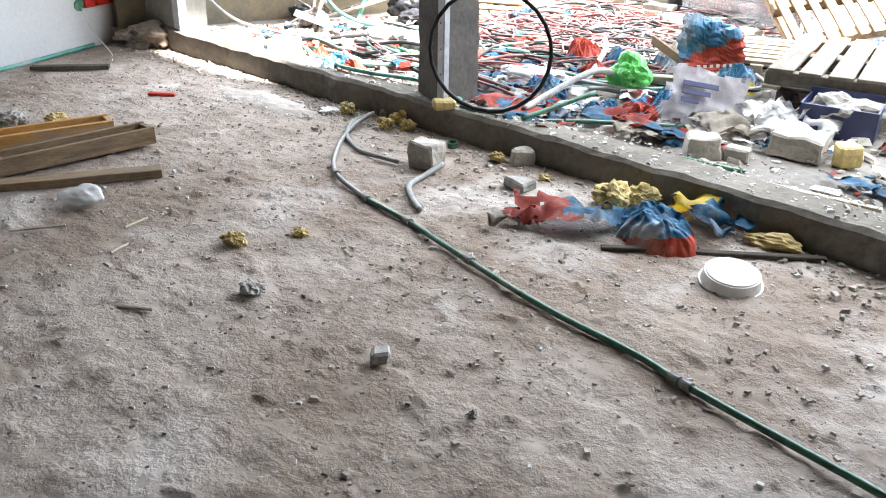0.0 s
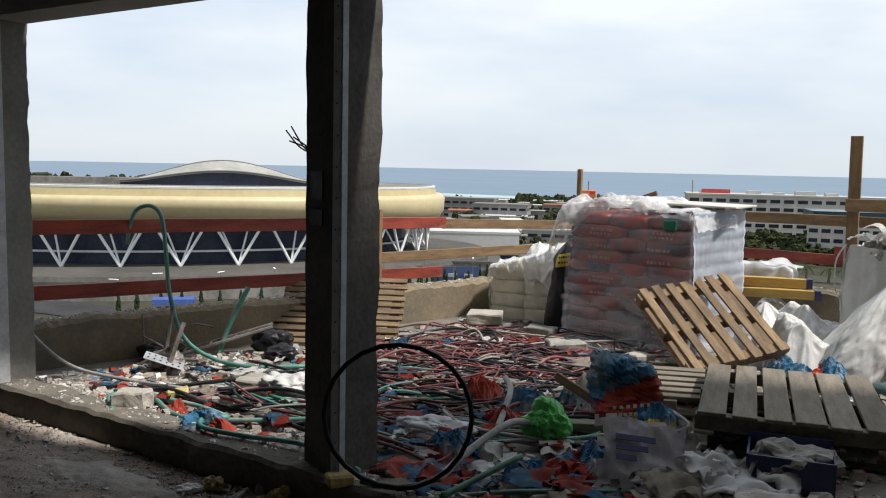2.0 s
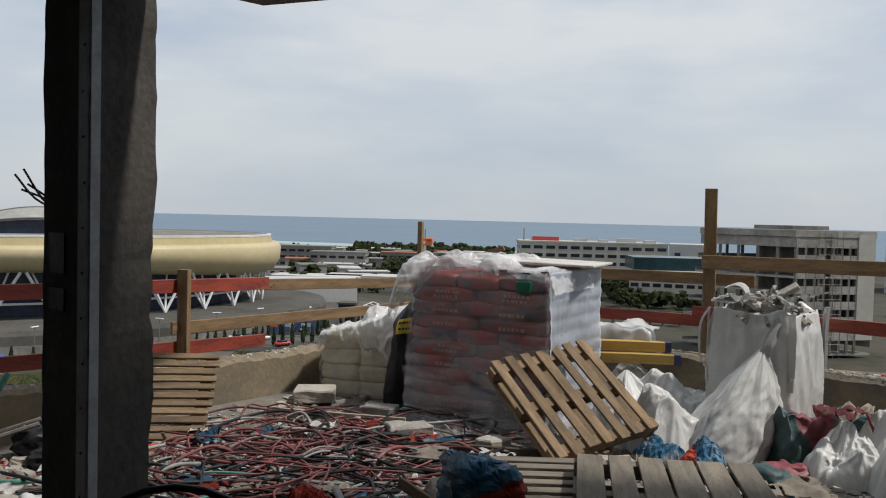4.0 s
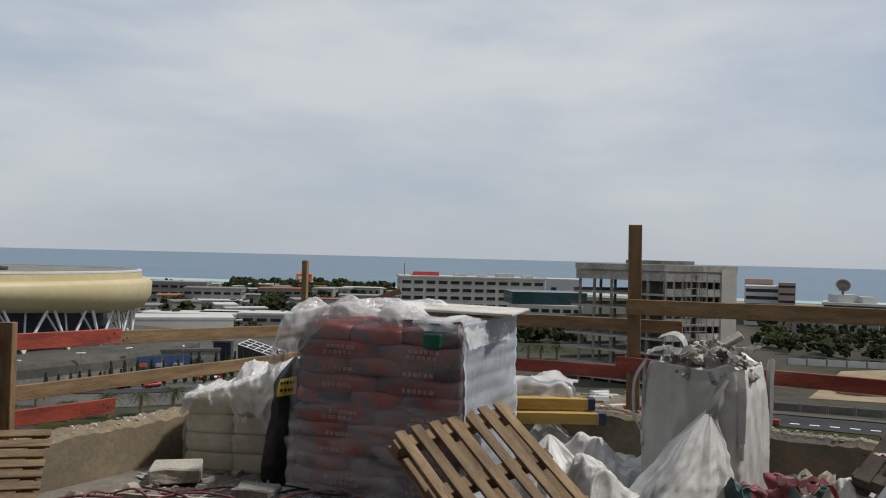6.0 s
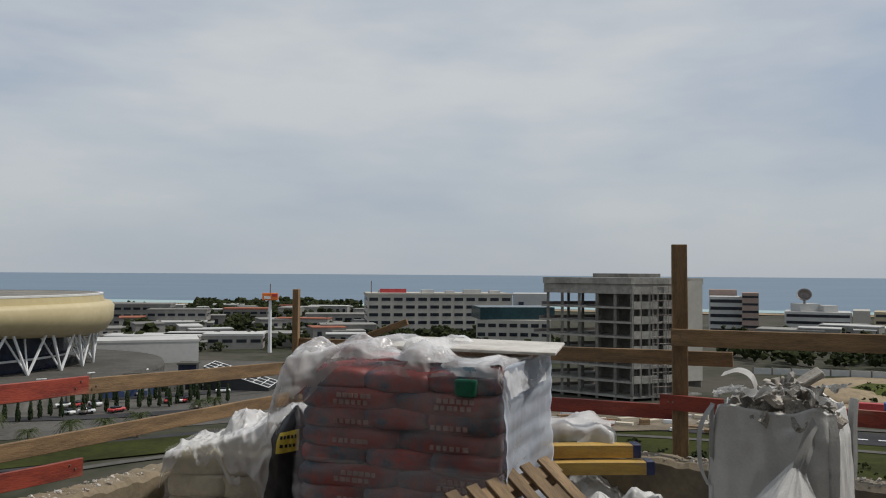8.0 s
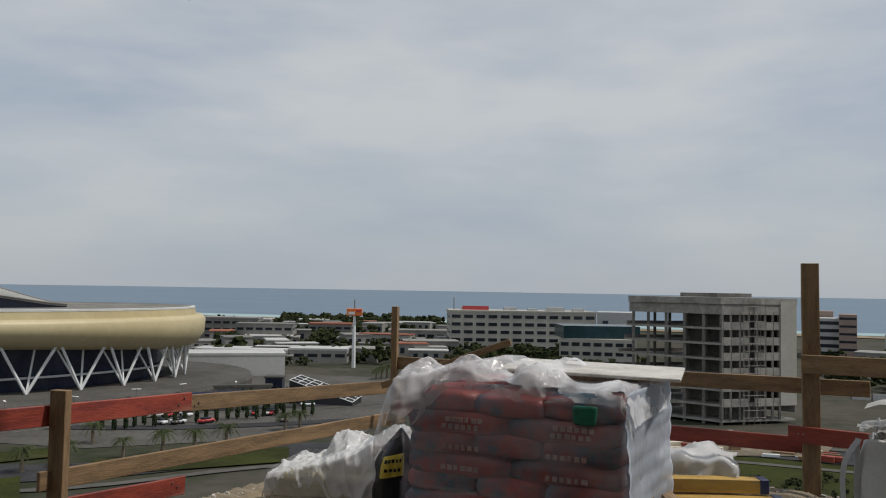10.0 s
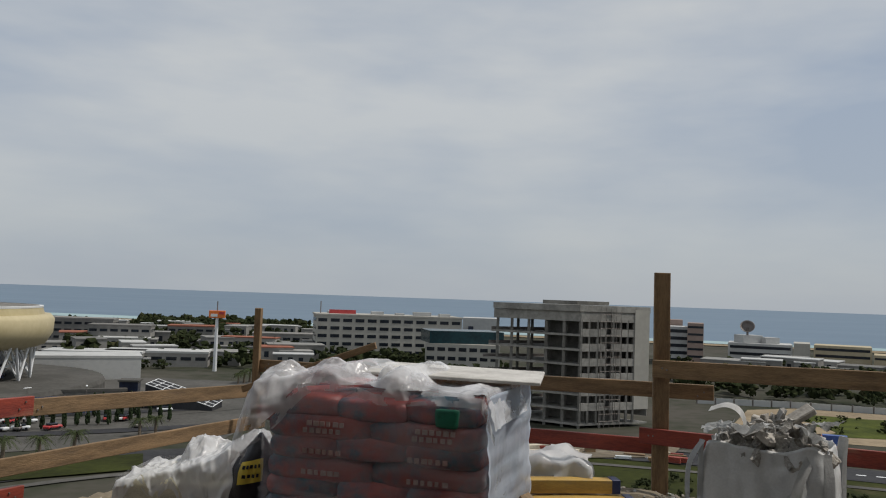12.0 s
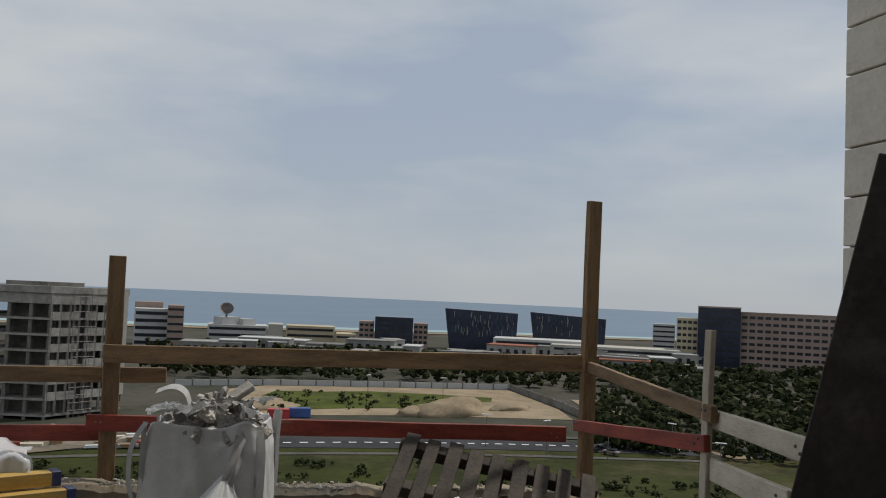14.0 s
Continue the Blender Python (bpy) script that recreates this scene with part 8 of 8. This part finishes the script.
def isl(name, lo, hi):
    m = mat(name, hi, lo, 0.95, 20, 0.3, 80)
    n, l = m.node_tree.nodes, m.node_tree.links
    geo = n.new("ShaderNodeNewGeometry")
    rr = n.new("ShaderNodeValToRGB")
    rr.color_ramp.elements[0].color, rr.color_ramp.elements[1].color = (*lo, 1), (*hi, 1)
    l.new(geo.outputs["Random Per Island"], rr.inputs[0])
    l.new(rr.outputs[0], n["Principled BSDF"].inputs["Base Color"])
    return m


M_CHIP = isl("grit_chips", (0.24, 0.205, 0.175), (0.5, 0.445, 0.395))
M_CHIPW = isl("pale_chips", (0.36, 0.35, 0.33), (0.7, 0.69, 0.66))


def spot_room(r):
    while True:
        s, n = r.uniform(-4.6, 2.2), -abs(r.normal(0, 2.1)) - 0.02
        if n > -4.2:
            p = WALLAX @ Vector((s, n, 0))
            return (p.x, p.y, FLOOR_Z + 0.004)


def spot_kerb(r):
    p = WALLAX @ Vector((r.uniform(-4.4, 2.2), -abs(r.normal(0, 0.18)) - 0.02, 0))
    return (p.x, p.y, FLOOR_Z + 0.004)


def spot_top(r):
    p = WALLAX @ Vector((r.uniform(-4.2, 2.2), r.uniform(0.02, 0.3), 0))
    return (p.x, p.y, KERB_Z - 0.002)


def spot_terr(r):
    while True:
        x, y = r.uniform(-4.2, 3.6), r.uniform(0.6, 7.6)
        if within(x - 0.3 if x < 0 else x, y + 0.35) and (Vector((x, y, 0)) - ORIGIN).dot(AXIS_N) > 0.25:
            return (x, y, 0.004)


grit("floor_grit", "scattered grit and mortar crumbs on the floor", 11000, spot_room, (0.002, 0.012), [(M_CHIP, 0.93), (M_CHIPW, 0.07)], 1)
grit("kerb_grit", "crumbs gathered along the foot of the threshold", 2200, spot_kerb, (0.003, 0.018), [(M_CHIP, 0.8), (M_CHIPW, 0.2)], 2)
grit("sill_grit", "crumbs lying on the threshold", 1500, spot_top, (0.004, 0.018), [(M_CHIP, 0.6), (M_CHIPW, 0.4)], 3)
grit("terrace_grit", "rubble, paper and plaster scraps on the terrace floor", 7000, spot_terr, (0.006, 0.05), [(M_CHIP, 0.55), (M_CHIPW, 0.25), (M_BLUE, 0.06), (M_REDB, 0.06), (M_PAPER, 0.08)], 4)
# plaster crumbs, and a pale sheet for the sunlit floor at the threshold
def spot_sunlit(r):
    return (-2.35 + r.normal(0, 0.34), 1.72 + r.normal(0, 0.11) - 0.0, FLOOR_Z + 0.004)


grit("plaster_crumbs", "white plaster crumbs on the sunlit patch beside the threshold", 900, spot_sunlit, (0.002, 0.012), [(M_CHIPW, 0.7), (M_CHIP, 0.3)], 6)
# patch of sunlight painted as a thin pale sheet over the screed
bm = bm_new()
g = {}
for i in range(61):
    for j in range(31):
        u, v = i / 30 - 1, j / 15 - 1
        p = Vector((-2.38 + 0.55 * u * 0.94 + 0.05 * v, 1.77 - 0.55 * u * 0.34 + 0.16 * v, 0))
        e = math.hypot(u, v) + 0.45 * noise.noise(p * 5) + 0.2 * noise.noise(p * 14)
        g[i, j] = bm.verts.new((p.x, p.y, FLOOR_Z - 0.016 + 0.05 * max(0.0, 1 - e) ** 0.6 + 0.005 * noise.noise(p * 30)))
for i in range(60):
    for j in range(30):
        bm.faces.new((g[i, j], g[i + 1, j], g[i + 1, j + 1], g[i, j + 1]))
solo("plaster_dust", bm, mat("sunlit_floor_tone", (0.46, 0.42, 0.38), (0.36, 0.315, 0.275), 0.95, 6, 0.4, 60), "thin pale sheet imitating sunlit floor by the threshold", "dust", kind="stuff", shade=True)


def spot_left(r):
    while True:
        x, y = r.uniform(-4.0, -1.6), r.uniform(2.2, 4.6)
        if within(x - 0.3, y + 0.35) and (Vector((x, y, 0)) - ORIGIN).dot(AXIS_N) > 0.25:
            return (x, y, 0.004)


def spot_parapet(r):
    a, b, h = ((PA, PB, 0.345), (PB, PC, 0.48))[int(r.rand() > 0.6)]
    d = (b - a).normalized()
    p = a.lerp(b, r.rand()) + Vector((d.y, -d.x, 0)) * r.uniform(0.02, 0.2)
    return (p.x, p.y, h + 0.004)


grit("parapet_crumbs", "white broken render along the parapet tops", 2600, spot_parapet, (0.003, 0.015), [(M_CHIPW, 0.4), (M_CHIP, 0.6)], 9)
grit("terrace_crumbs", "white plaster scraps and crumbs on the terrace", 1800, spot_left, (0.006, 0.045), [(M_CHIPW, 0.35), (M_CHIP, 0.5), (M_REDB, 0.08), (M_BLUE, 0.07)], 7)
for i in range(90):
    p = spot_terr(np.random.RandomState(500 + i))
    ob = new("rubble_piece", CHUNKS[i % 8])
    ob.matrix_basis = Matrix.Translation((p[0], p[1], 0.02)) @ Euler((rng.uniform(-0.4, 0.4), rng.uniform(-0.4, 0.4), rng.uniform(0, 6))).to_matrix().to_4x4() @ Matrix.Scale(rng.uniform(0.05, 0.14), 4)
    tagged(ob, "broken grey concrete piece on the terrace floor", "rubble", "rubble strewn on the terrace")


# ---- things in the room ----
FZ = FLOOR_Z + 0.006
GC = "conduits on the room floor"
hose([(1.5, -0.78, FZ + 0.012), (1.21, -0.63, FZ + 0.012), (0.68, -0.36, FZ + 0.012), (0.48, -0.24, FZ + 0.012), (0.11, -0.07, FZ + 0.012), (-0.28, 0.16, FZ + 0.012), (-0.67, 0.4, FZ + 0.012), (-0.96, 0.55, FZ + 0.012)], 0.0125, M_GREENP, "conduit", "dark green conduit taped in places across the floor", GC)
hose([(-0.96, 0.55, FZ + 0.012), (-1.26, 0.78, FZ + 0.012), (-1.44, 1.09, FZ + 0.012), (-1.56, 1.45, FZ + 0.015), (-1.57, 1.7, FZ + 0.03)], 0.0125, M_GREYP, "conduit", "grey conduit continuing towards the threshold", GC)
hose([(-1.57, 1.74, FZ + 0.03), (-1.6, 1.55, FZ + 0.02), (-1.53, 1.35, FZ + 0.012), (-1.4, 1.2, FZ + 0.012), (-1.29, 1.12, FZ + 0.012), (-1.06, 1.07, FZ + 0.012)], 0.0125, M_GREYP, "conduit", "grey conduit loop on the floor", GC)
hose([(-0.82, 1.1, FZ + 0.03), (-0.85, 0.96, FZ + 0.012), (-0.86, 0.8, FZ + 0.012), (-0.78, 0.66, FZ + 0.012), (-0.68, 0.54, FZ + 0.012)], 0.015, M_GREYP, "conduit", "short grey conduit beside a block", GC)
for x, y, a in ((0.66, -0.35, 28), (0.62, -0.33, 28), (-0.28, 0.16, 28), (-0.67, 0.4, 30), (-1.26, 0.78, 40), (-0.96, 0.55, 30)):
    b2 = bm_new()
    bmesh.ops.create_cone(b2, cap_ends=True, segments=10, radius1=0.018, radius2=0.018, depth=0.035, matrix=Matrix.Rotation(radians(90), 4, "Y"))
    solo("tape_wrap", rough(b2, 0.004, 0.02), M_GREYP, "grey tape wrapped round the conduit", "tape", pose(x, y, FZ + 0.014, 0, 0, 180 - a), "tape on the conduit")
concrete_block(-0.92, 1.12, 0.17, 0.13, 0.14, -14, M_BLOCK, "broken aerated block lying on the room floor", FLOOR_Z, seed=11)
concrete_block(-0.48, 1.36, 0.12, 0.07, 0.09, 30, M_BLOCK, "small block fragment by the threshold", FLOOR_Z, seed=12)
concrete_block(-0.38, 1.04, 0.14, 0.1, 0.05, -25, M_RUB, "flat mortar fragment on the floor", FLOOR_Z, seed=13)
concrete_block(-0.26, -0.62, 0.07, 0.06, 0.05, 30, M_RUB, "small dark stone on the dusty floor", FLOOR_Z, seed=14)
concrete_block(-1.5, 1.84, 0.13, 0.09, 0.05, 10, M_BLOCK, "pale mortar fragment at the threshold's foot", FLOOR_Z, seed=15)
for x, y, s, sd in ((-1.38, 1.72, 0.1, 1), (-1.28, 1.62, 0.08, 2), (-1.42, 1.6, 0.09, 3), (0.08, 1.0, 0.17, 4), (0.2, 1.08, 0.14, 5), (0.4, 1.0, 0.1, 6), (-1.76, 1.76, 0.09, 7), (-0.62, 1.36, 0.07, 8), (-0.3, 1.2, 0.05, 9)):
    solo("foam_lump", crumple(lumps((s, s * 0.8, s * 0.7), sd, 4, 0.5), sd, 0.012, 0.006), M_FOAM, "yellow builder's foam lump on the floor", "foam", Matrix.Translation((x, y, FLOOR_Z)), "lumps of yellow foam")
solo("foam_strip", crumple(lumps((0.24, 0.08, 0.06), 4, 4, 0.5), 3, 0.012, 0.006), M_FOAM, "yellow foam strip by the threshold", "foam", pose(0.8, 0.86, FLOOR_Z, 0, 0, -8))


def floor_bag(x, y, w, d, seed, mats, label, h, rz):
    return torn_sheet(x, y, w, d, seed, mats, label, h, rz, 0.0, FLOOR_Z + 0.005, group="torn sacks on the room floor", nm="torn_sack")


floor_bag(-0.05, 0.72, 0.52, 0.26, 71, (M_BLUE, M_REDB), "flattened torn blue sack on the floor", 0.12, 10)
floor_bag(-0.26, 0.62, 0.24, 0.16, 72, (M_REDB, M_PAPER), "torn red sack corner on the floor", 0.08, 30)
solo("torn_sack", two_tone(tarp_heap(0.42, 0.26, 0.15, 73, 50, 0.9), 0.03, (-0.4, 0, 1), 0.05, 4), [M_BLUE, M_REDB], "crumpled blue and red torn sack on the floor", "torn sack", pose(0.34, 0.74, FLOOR_Z, 0, 0, -35), "torn sacks on the room floor", shade=True)
floor_bag(0.5, 0.95, 0.36, 0.24, 74, (M_BLUE, M_YEL), "torn blue sack with a yellow edge by the threshold", 0.16, -40)
# plastic tub lid
b2 = bm_new()
bmesh.ops.create_cone(b2, cap_ends=True, segments=40, radius1=0.118, radius2=0.105, depth=0.055, matrix=Matrix.Translation((0, 0, 0.0275)))
bmesh.ops.bevel(b2, geom=[e for e in b2.edges if abs(e.verts[0].co.z - e.verts[1].co.z) < 1e-4], offset=0.006, segments=2, affect="EDGES")
tub = thing("tub_lid", "round white plastic tub lid lying on the floor", "lid", pose(0.69, 0.45, FLOOR_Z + 0.004, 6, 3, 0))
part("disc", b2, M_WHITEP, tub)
b3 = bm_new()
bmesh.ops.create_cone(b3, cap_ends=True, segments=40, radius1=0.122, radius2=0.122, depth=0.008, matrix=Matrix.Translation((0, 0, 0.006)))
part("rim", b3, M_WHITEP, tub)
b3 = bm_new()
bmesh.ops.create_cone(b3, cap_ends=False, segments=24, radius1=0.03, radius2=0.03, depth=0.03, matrix=Matrix.Translation((0, 0, 0.015)))
bmesh.ops.solidify(b3, geom=b3.faces[:], thickness=0.008)
solo("tape_roll", b3, M_GREENP, "small green tape roll by the threshold", "tape roll", pose(-0.92, 1.46, FLOOR_Z + 0.004, 8, 0, 0))
# clear plastic tub on its side
solo("plastic_tub", crumple(lumps((0.2, 0.13, 0.085), 8, 4, 0.15), 2, 0.008, 0.004), M_SHEET, "crushed clear plastic tub on the floor", "plastic tub", pose(-2.1, -0.05, FLOOR_Z, 0, 0, 20), shade=True)
solo("red_tag", add_box(bm_new(), (-0.09, -0.02, 0), (0.09, 0.02, 0.02), bevel=0.006), M_REDTAG, "short red plastic strip on the floor", "plastic strip", pose(-3.02, 1.54, FLOOR_Z + 0.003, 0, 0, 20))
solo("white_scrap", crumple(lumps((0.13, 0.07, 0.03), 3, 4, 0.4), 3, 0.008, 0.004), M_WHITEP, "crumpled white scrap by the threshold", "scrap", pose(-1.88, 1.72, FLOOR_Z, 0, 0, 10))


# timber mould box and boards
def trough(name, label, m, L, W, H, material):
    th = thing(name, label, "timber", m, "timbers on the room floor")
    part("base", add_box(bm_new(), (0, 0, 0), (L, W, 0.02), bevel=0.003), material, th)
    for y in (0, W - 0.025):
        part("side", rough(add_box(bm_new(), (0, y, 0.02), (L, y + 0.025, H), bevel=0.003), 0.003, 0.2), material, th)
    for x in (0, L * 0.5, L - 0.03):
        part("end", add_box(bm_new(), (x, 0.025, 0.02), (x + 0.03, W - 0.025, H - 0.004), bevel=0.003), material, th)
    return th


M_ORW = mat("orange_painted_timber", (0.5, 0.27, 0.07), (0.34, 0.17, 0.05), 0.7, 4, 0.2, 30, stretch=(1, 5, 5), dirt=(0.3, 0.25, 0.2), dirt_at=0.58)
trough("timber_channel", "orange-stained timber channel on the floor", frame_from((-3.35, -0.35, FLOOR_Z), (0.66, 1.05, 0), (-1.05, 0.66, 0)), 1.3, 0.16, 0.1, M_ORW)
trough("timber_channel", "weathered brown timber channel lying over boards", frame_from((-2.95, -0.75, FLOOR_Z + 0.02), (0.6, 1.5, 0), (-1.5, 0.6, 0)), 1.6, 0.15, 0.09, M_PAL)
plank("loose_plank", (-3.0, -0.5, FLOOR_Z + 0.025), (-2.03, 0.4, FLOOR_Z + 0.025), 0.04, 0.09, M_PAL, "brown board lying on the floor", "plank", "timbers on the room floor")
plank("loose_plank", (-4.3, 1.65, FLOOR_Z + 0.02), (-3.84, 1.93, FLOOR_Z + 0.02), 0.03, 0.06, M_DARKW, "dark board lying near the wall", "plank", "timbers on the room floor")
plank("loose_plank", (0.16, 0.53, FLOOR_Z + 0.012), (1.02, 0.83, FLOOR_Z + 0.012), 0.02, 0.03, M_DARKW, "dark batten lying along the threshold", "plank", "timbers on the room floor")
for x, y, s, sd in ((-3.3, 0.62, 0.16, 3), (-3.12, 0.76, 0.12, 4), (-3.42, 0.5, 0.12, 6), (-1.22, -0.1, 0.09, 8), (-0.9, -0.42, 0.08, 9), (-1.02, 0.08, 0.06, 12), (0.12, -0.76, 0.03, 13)):
    solo("debris_lump", crumple(lumps((s, s * 0.8, s * 0.6), sd, 4, 0.5), sd, 0.012, 0.006), M_RUB if sd % 2 else M_FOAM, "lump of mortar and dirt on the floor", "debris", Matrix.Translation((x, y, FLOOR_Z)), "debris lumps")
for x, y, L, a in ((-1.72, -0.12, 0.12, 80), (-1.6, -0.35, 0.09, 85), (-2.05, -0.35, 0.22, 40), (-0.75, 0.02, 0.08, -40), (-1.2, -0.7, 0.14, 10)):
    d = Vector((math.cos(radians(a)), math.sin(radians(a)), 0)) * L / 2
    solo("splinter", add_tube(bm_new(), [Vector((x, y, FLOOR_Z + 0.008)) - d, Vector((x, y, FLOOR_Z + 0.012)) + d], 0.006, 5), M_PALEW, "pale wood splinter on the floor", "splinter", group="splinters")

# ---- conduits and boxes on the left wall ----
WX = -4.475
GW = "conduits chased into the wall"
for k, (y0, y1, y2, y3, z3, m) in enumerate(((2.15, 2.2, 2.2, 2.1, 0.42, M_GREENP), (2.21, 2.24, 2.34, 2.44, 0.3, M_GREYP), (2.27, 2.28, 2.44, 2.55, 0.3, M_GREENP), (2.33, 2.32, 2.6, 2.65, 0.3, M_GREYP), (2.39, 2.37, 2.66, 2.72, 0.3, M_GREYP))):
    hose([(WX, y0, 2.74), (WX, y0, 2.1), (WX + 0.005, y1, 1.7), (WX + 0.012, y1 + 0.01, 1.35), (WX + 0.015, y2, 0.95), (WX + 0.01, y3, 0.55), (WX, y3, z3)], 0.0125, m, "conduit", "flexible conduit running down the wall", GW)
solo("plaster_patch", rough(add_box(bm_new(), (-0.004, -0.19, -0.13), (0.022, 0.19, 0.13), bevel=0.006), 0.008, 0.1), M_PLAST, "rough plaster patch over the conduits", "plaster patch", pose(WX, 2.28, 1.9))
for y in (2.44, 2.57, 2.7):
    th = thing("outlet_box", "red plastic outlet box set in the wall", "outlet box", pose(WX, y, 0.26), "red outlet boxes")
    for lo, hi in (((-0.02, -0.06, -0.045), (0.03, -0.055, 0.045)), ((-0.02, 0.055, -0.045), (0.03, 0.06, 0.045)), ((-0.02, -0.055, -0.045), (0.03, 0.055, -0.04)), ((-0.02, -0.055, 0.04), (0.03, 0.055, 0.045)), ((-0.02, -0.055, -0.04), (0.012, 0.055, 0.04))):
        part("side", add_box(bm_new(), lo, hi), M_REDTAG, th)
b2 = bm_new()
bmesh.ops.create_cone(b2, cap_ends=True, segments=20, radius1=0.045, radius2=0.045, depth=0.02, matrix=Matrix.Rotation(radians(90), 4, "Y"))
solo("round_box", b2, M_GREENP, "round green box in the wall", "outlet box", pose(WX, 2.34, 0.24))
for y, z, w, h in ((2.9, 1.66, 0.42, 0.018), (3.05, 1.66, 0.1, 0.022), (2.1, 0.63, 0.36, 0.014), (2.9, 0.44, 0.24, 0.03), (1.6, 1.7, 0.3, 0.014), (2.62, 1.2, 0.012, 0.9), (3.08, 0.9, 0.012, 0.5), (1.5, 0.62, 0.3, 0.012)):
    solo("wall_slot", add_box(bm_new(), (-0.004, -w / 2, -h / 2), (0.007, w / 2, h / 2)), M_BLACKP if w > 0.05 else M_CONC, "dark slot scored in the plaster", "slot", pose(WX, y, z), "slots in the wall")
for y, z in ((2.55, 1.12), (2.4, 0.62)):
    solo("mortar_dab", lumps((0.02, 0.1, 0.05), 3, 3, 0.4), M_FOAM, "yellow dab of filler on the wall", "filler", pose(WX - 0.004, y, z), "dabs of filler")
hose([(WX + 0.03, -1.0, FLOOR_Z + 0.02), (WX + 0.03, 0.6, FLOOR_Z + 0.02), (WX + 0.04, 1.6, FLOOR_Z + 0.02), (WX + 0.03, 2.4, FLOOR_Z + 0.03)], 0.016, M_TEALP, "conduit", "teal conduit along the foot of the wall", GW)
hose([(WX + 0.03, 2.34, 0.22), (WX + 0.08, 2.36, 0.05), (WX + 0.3, 2.3, FLOOR_Z + 0.01), (WX + 0.5, 2.1, FLOOR_Z + 0.01)], 0.004, M_WHITEP, "wire", "thin white wire hanging from a box", GW)
solo("mortar_mound", crumple(lumps((0.5, 0.42, 0.2), 12, 5, 0.5), 3, 0.03, 0.012), M_FLOOR, "heap of dust and mortar in the corner", "debris", Matrix.Translation((-4.2, 2.72, FLOOR_Z - 0.02)), shade=True)
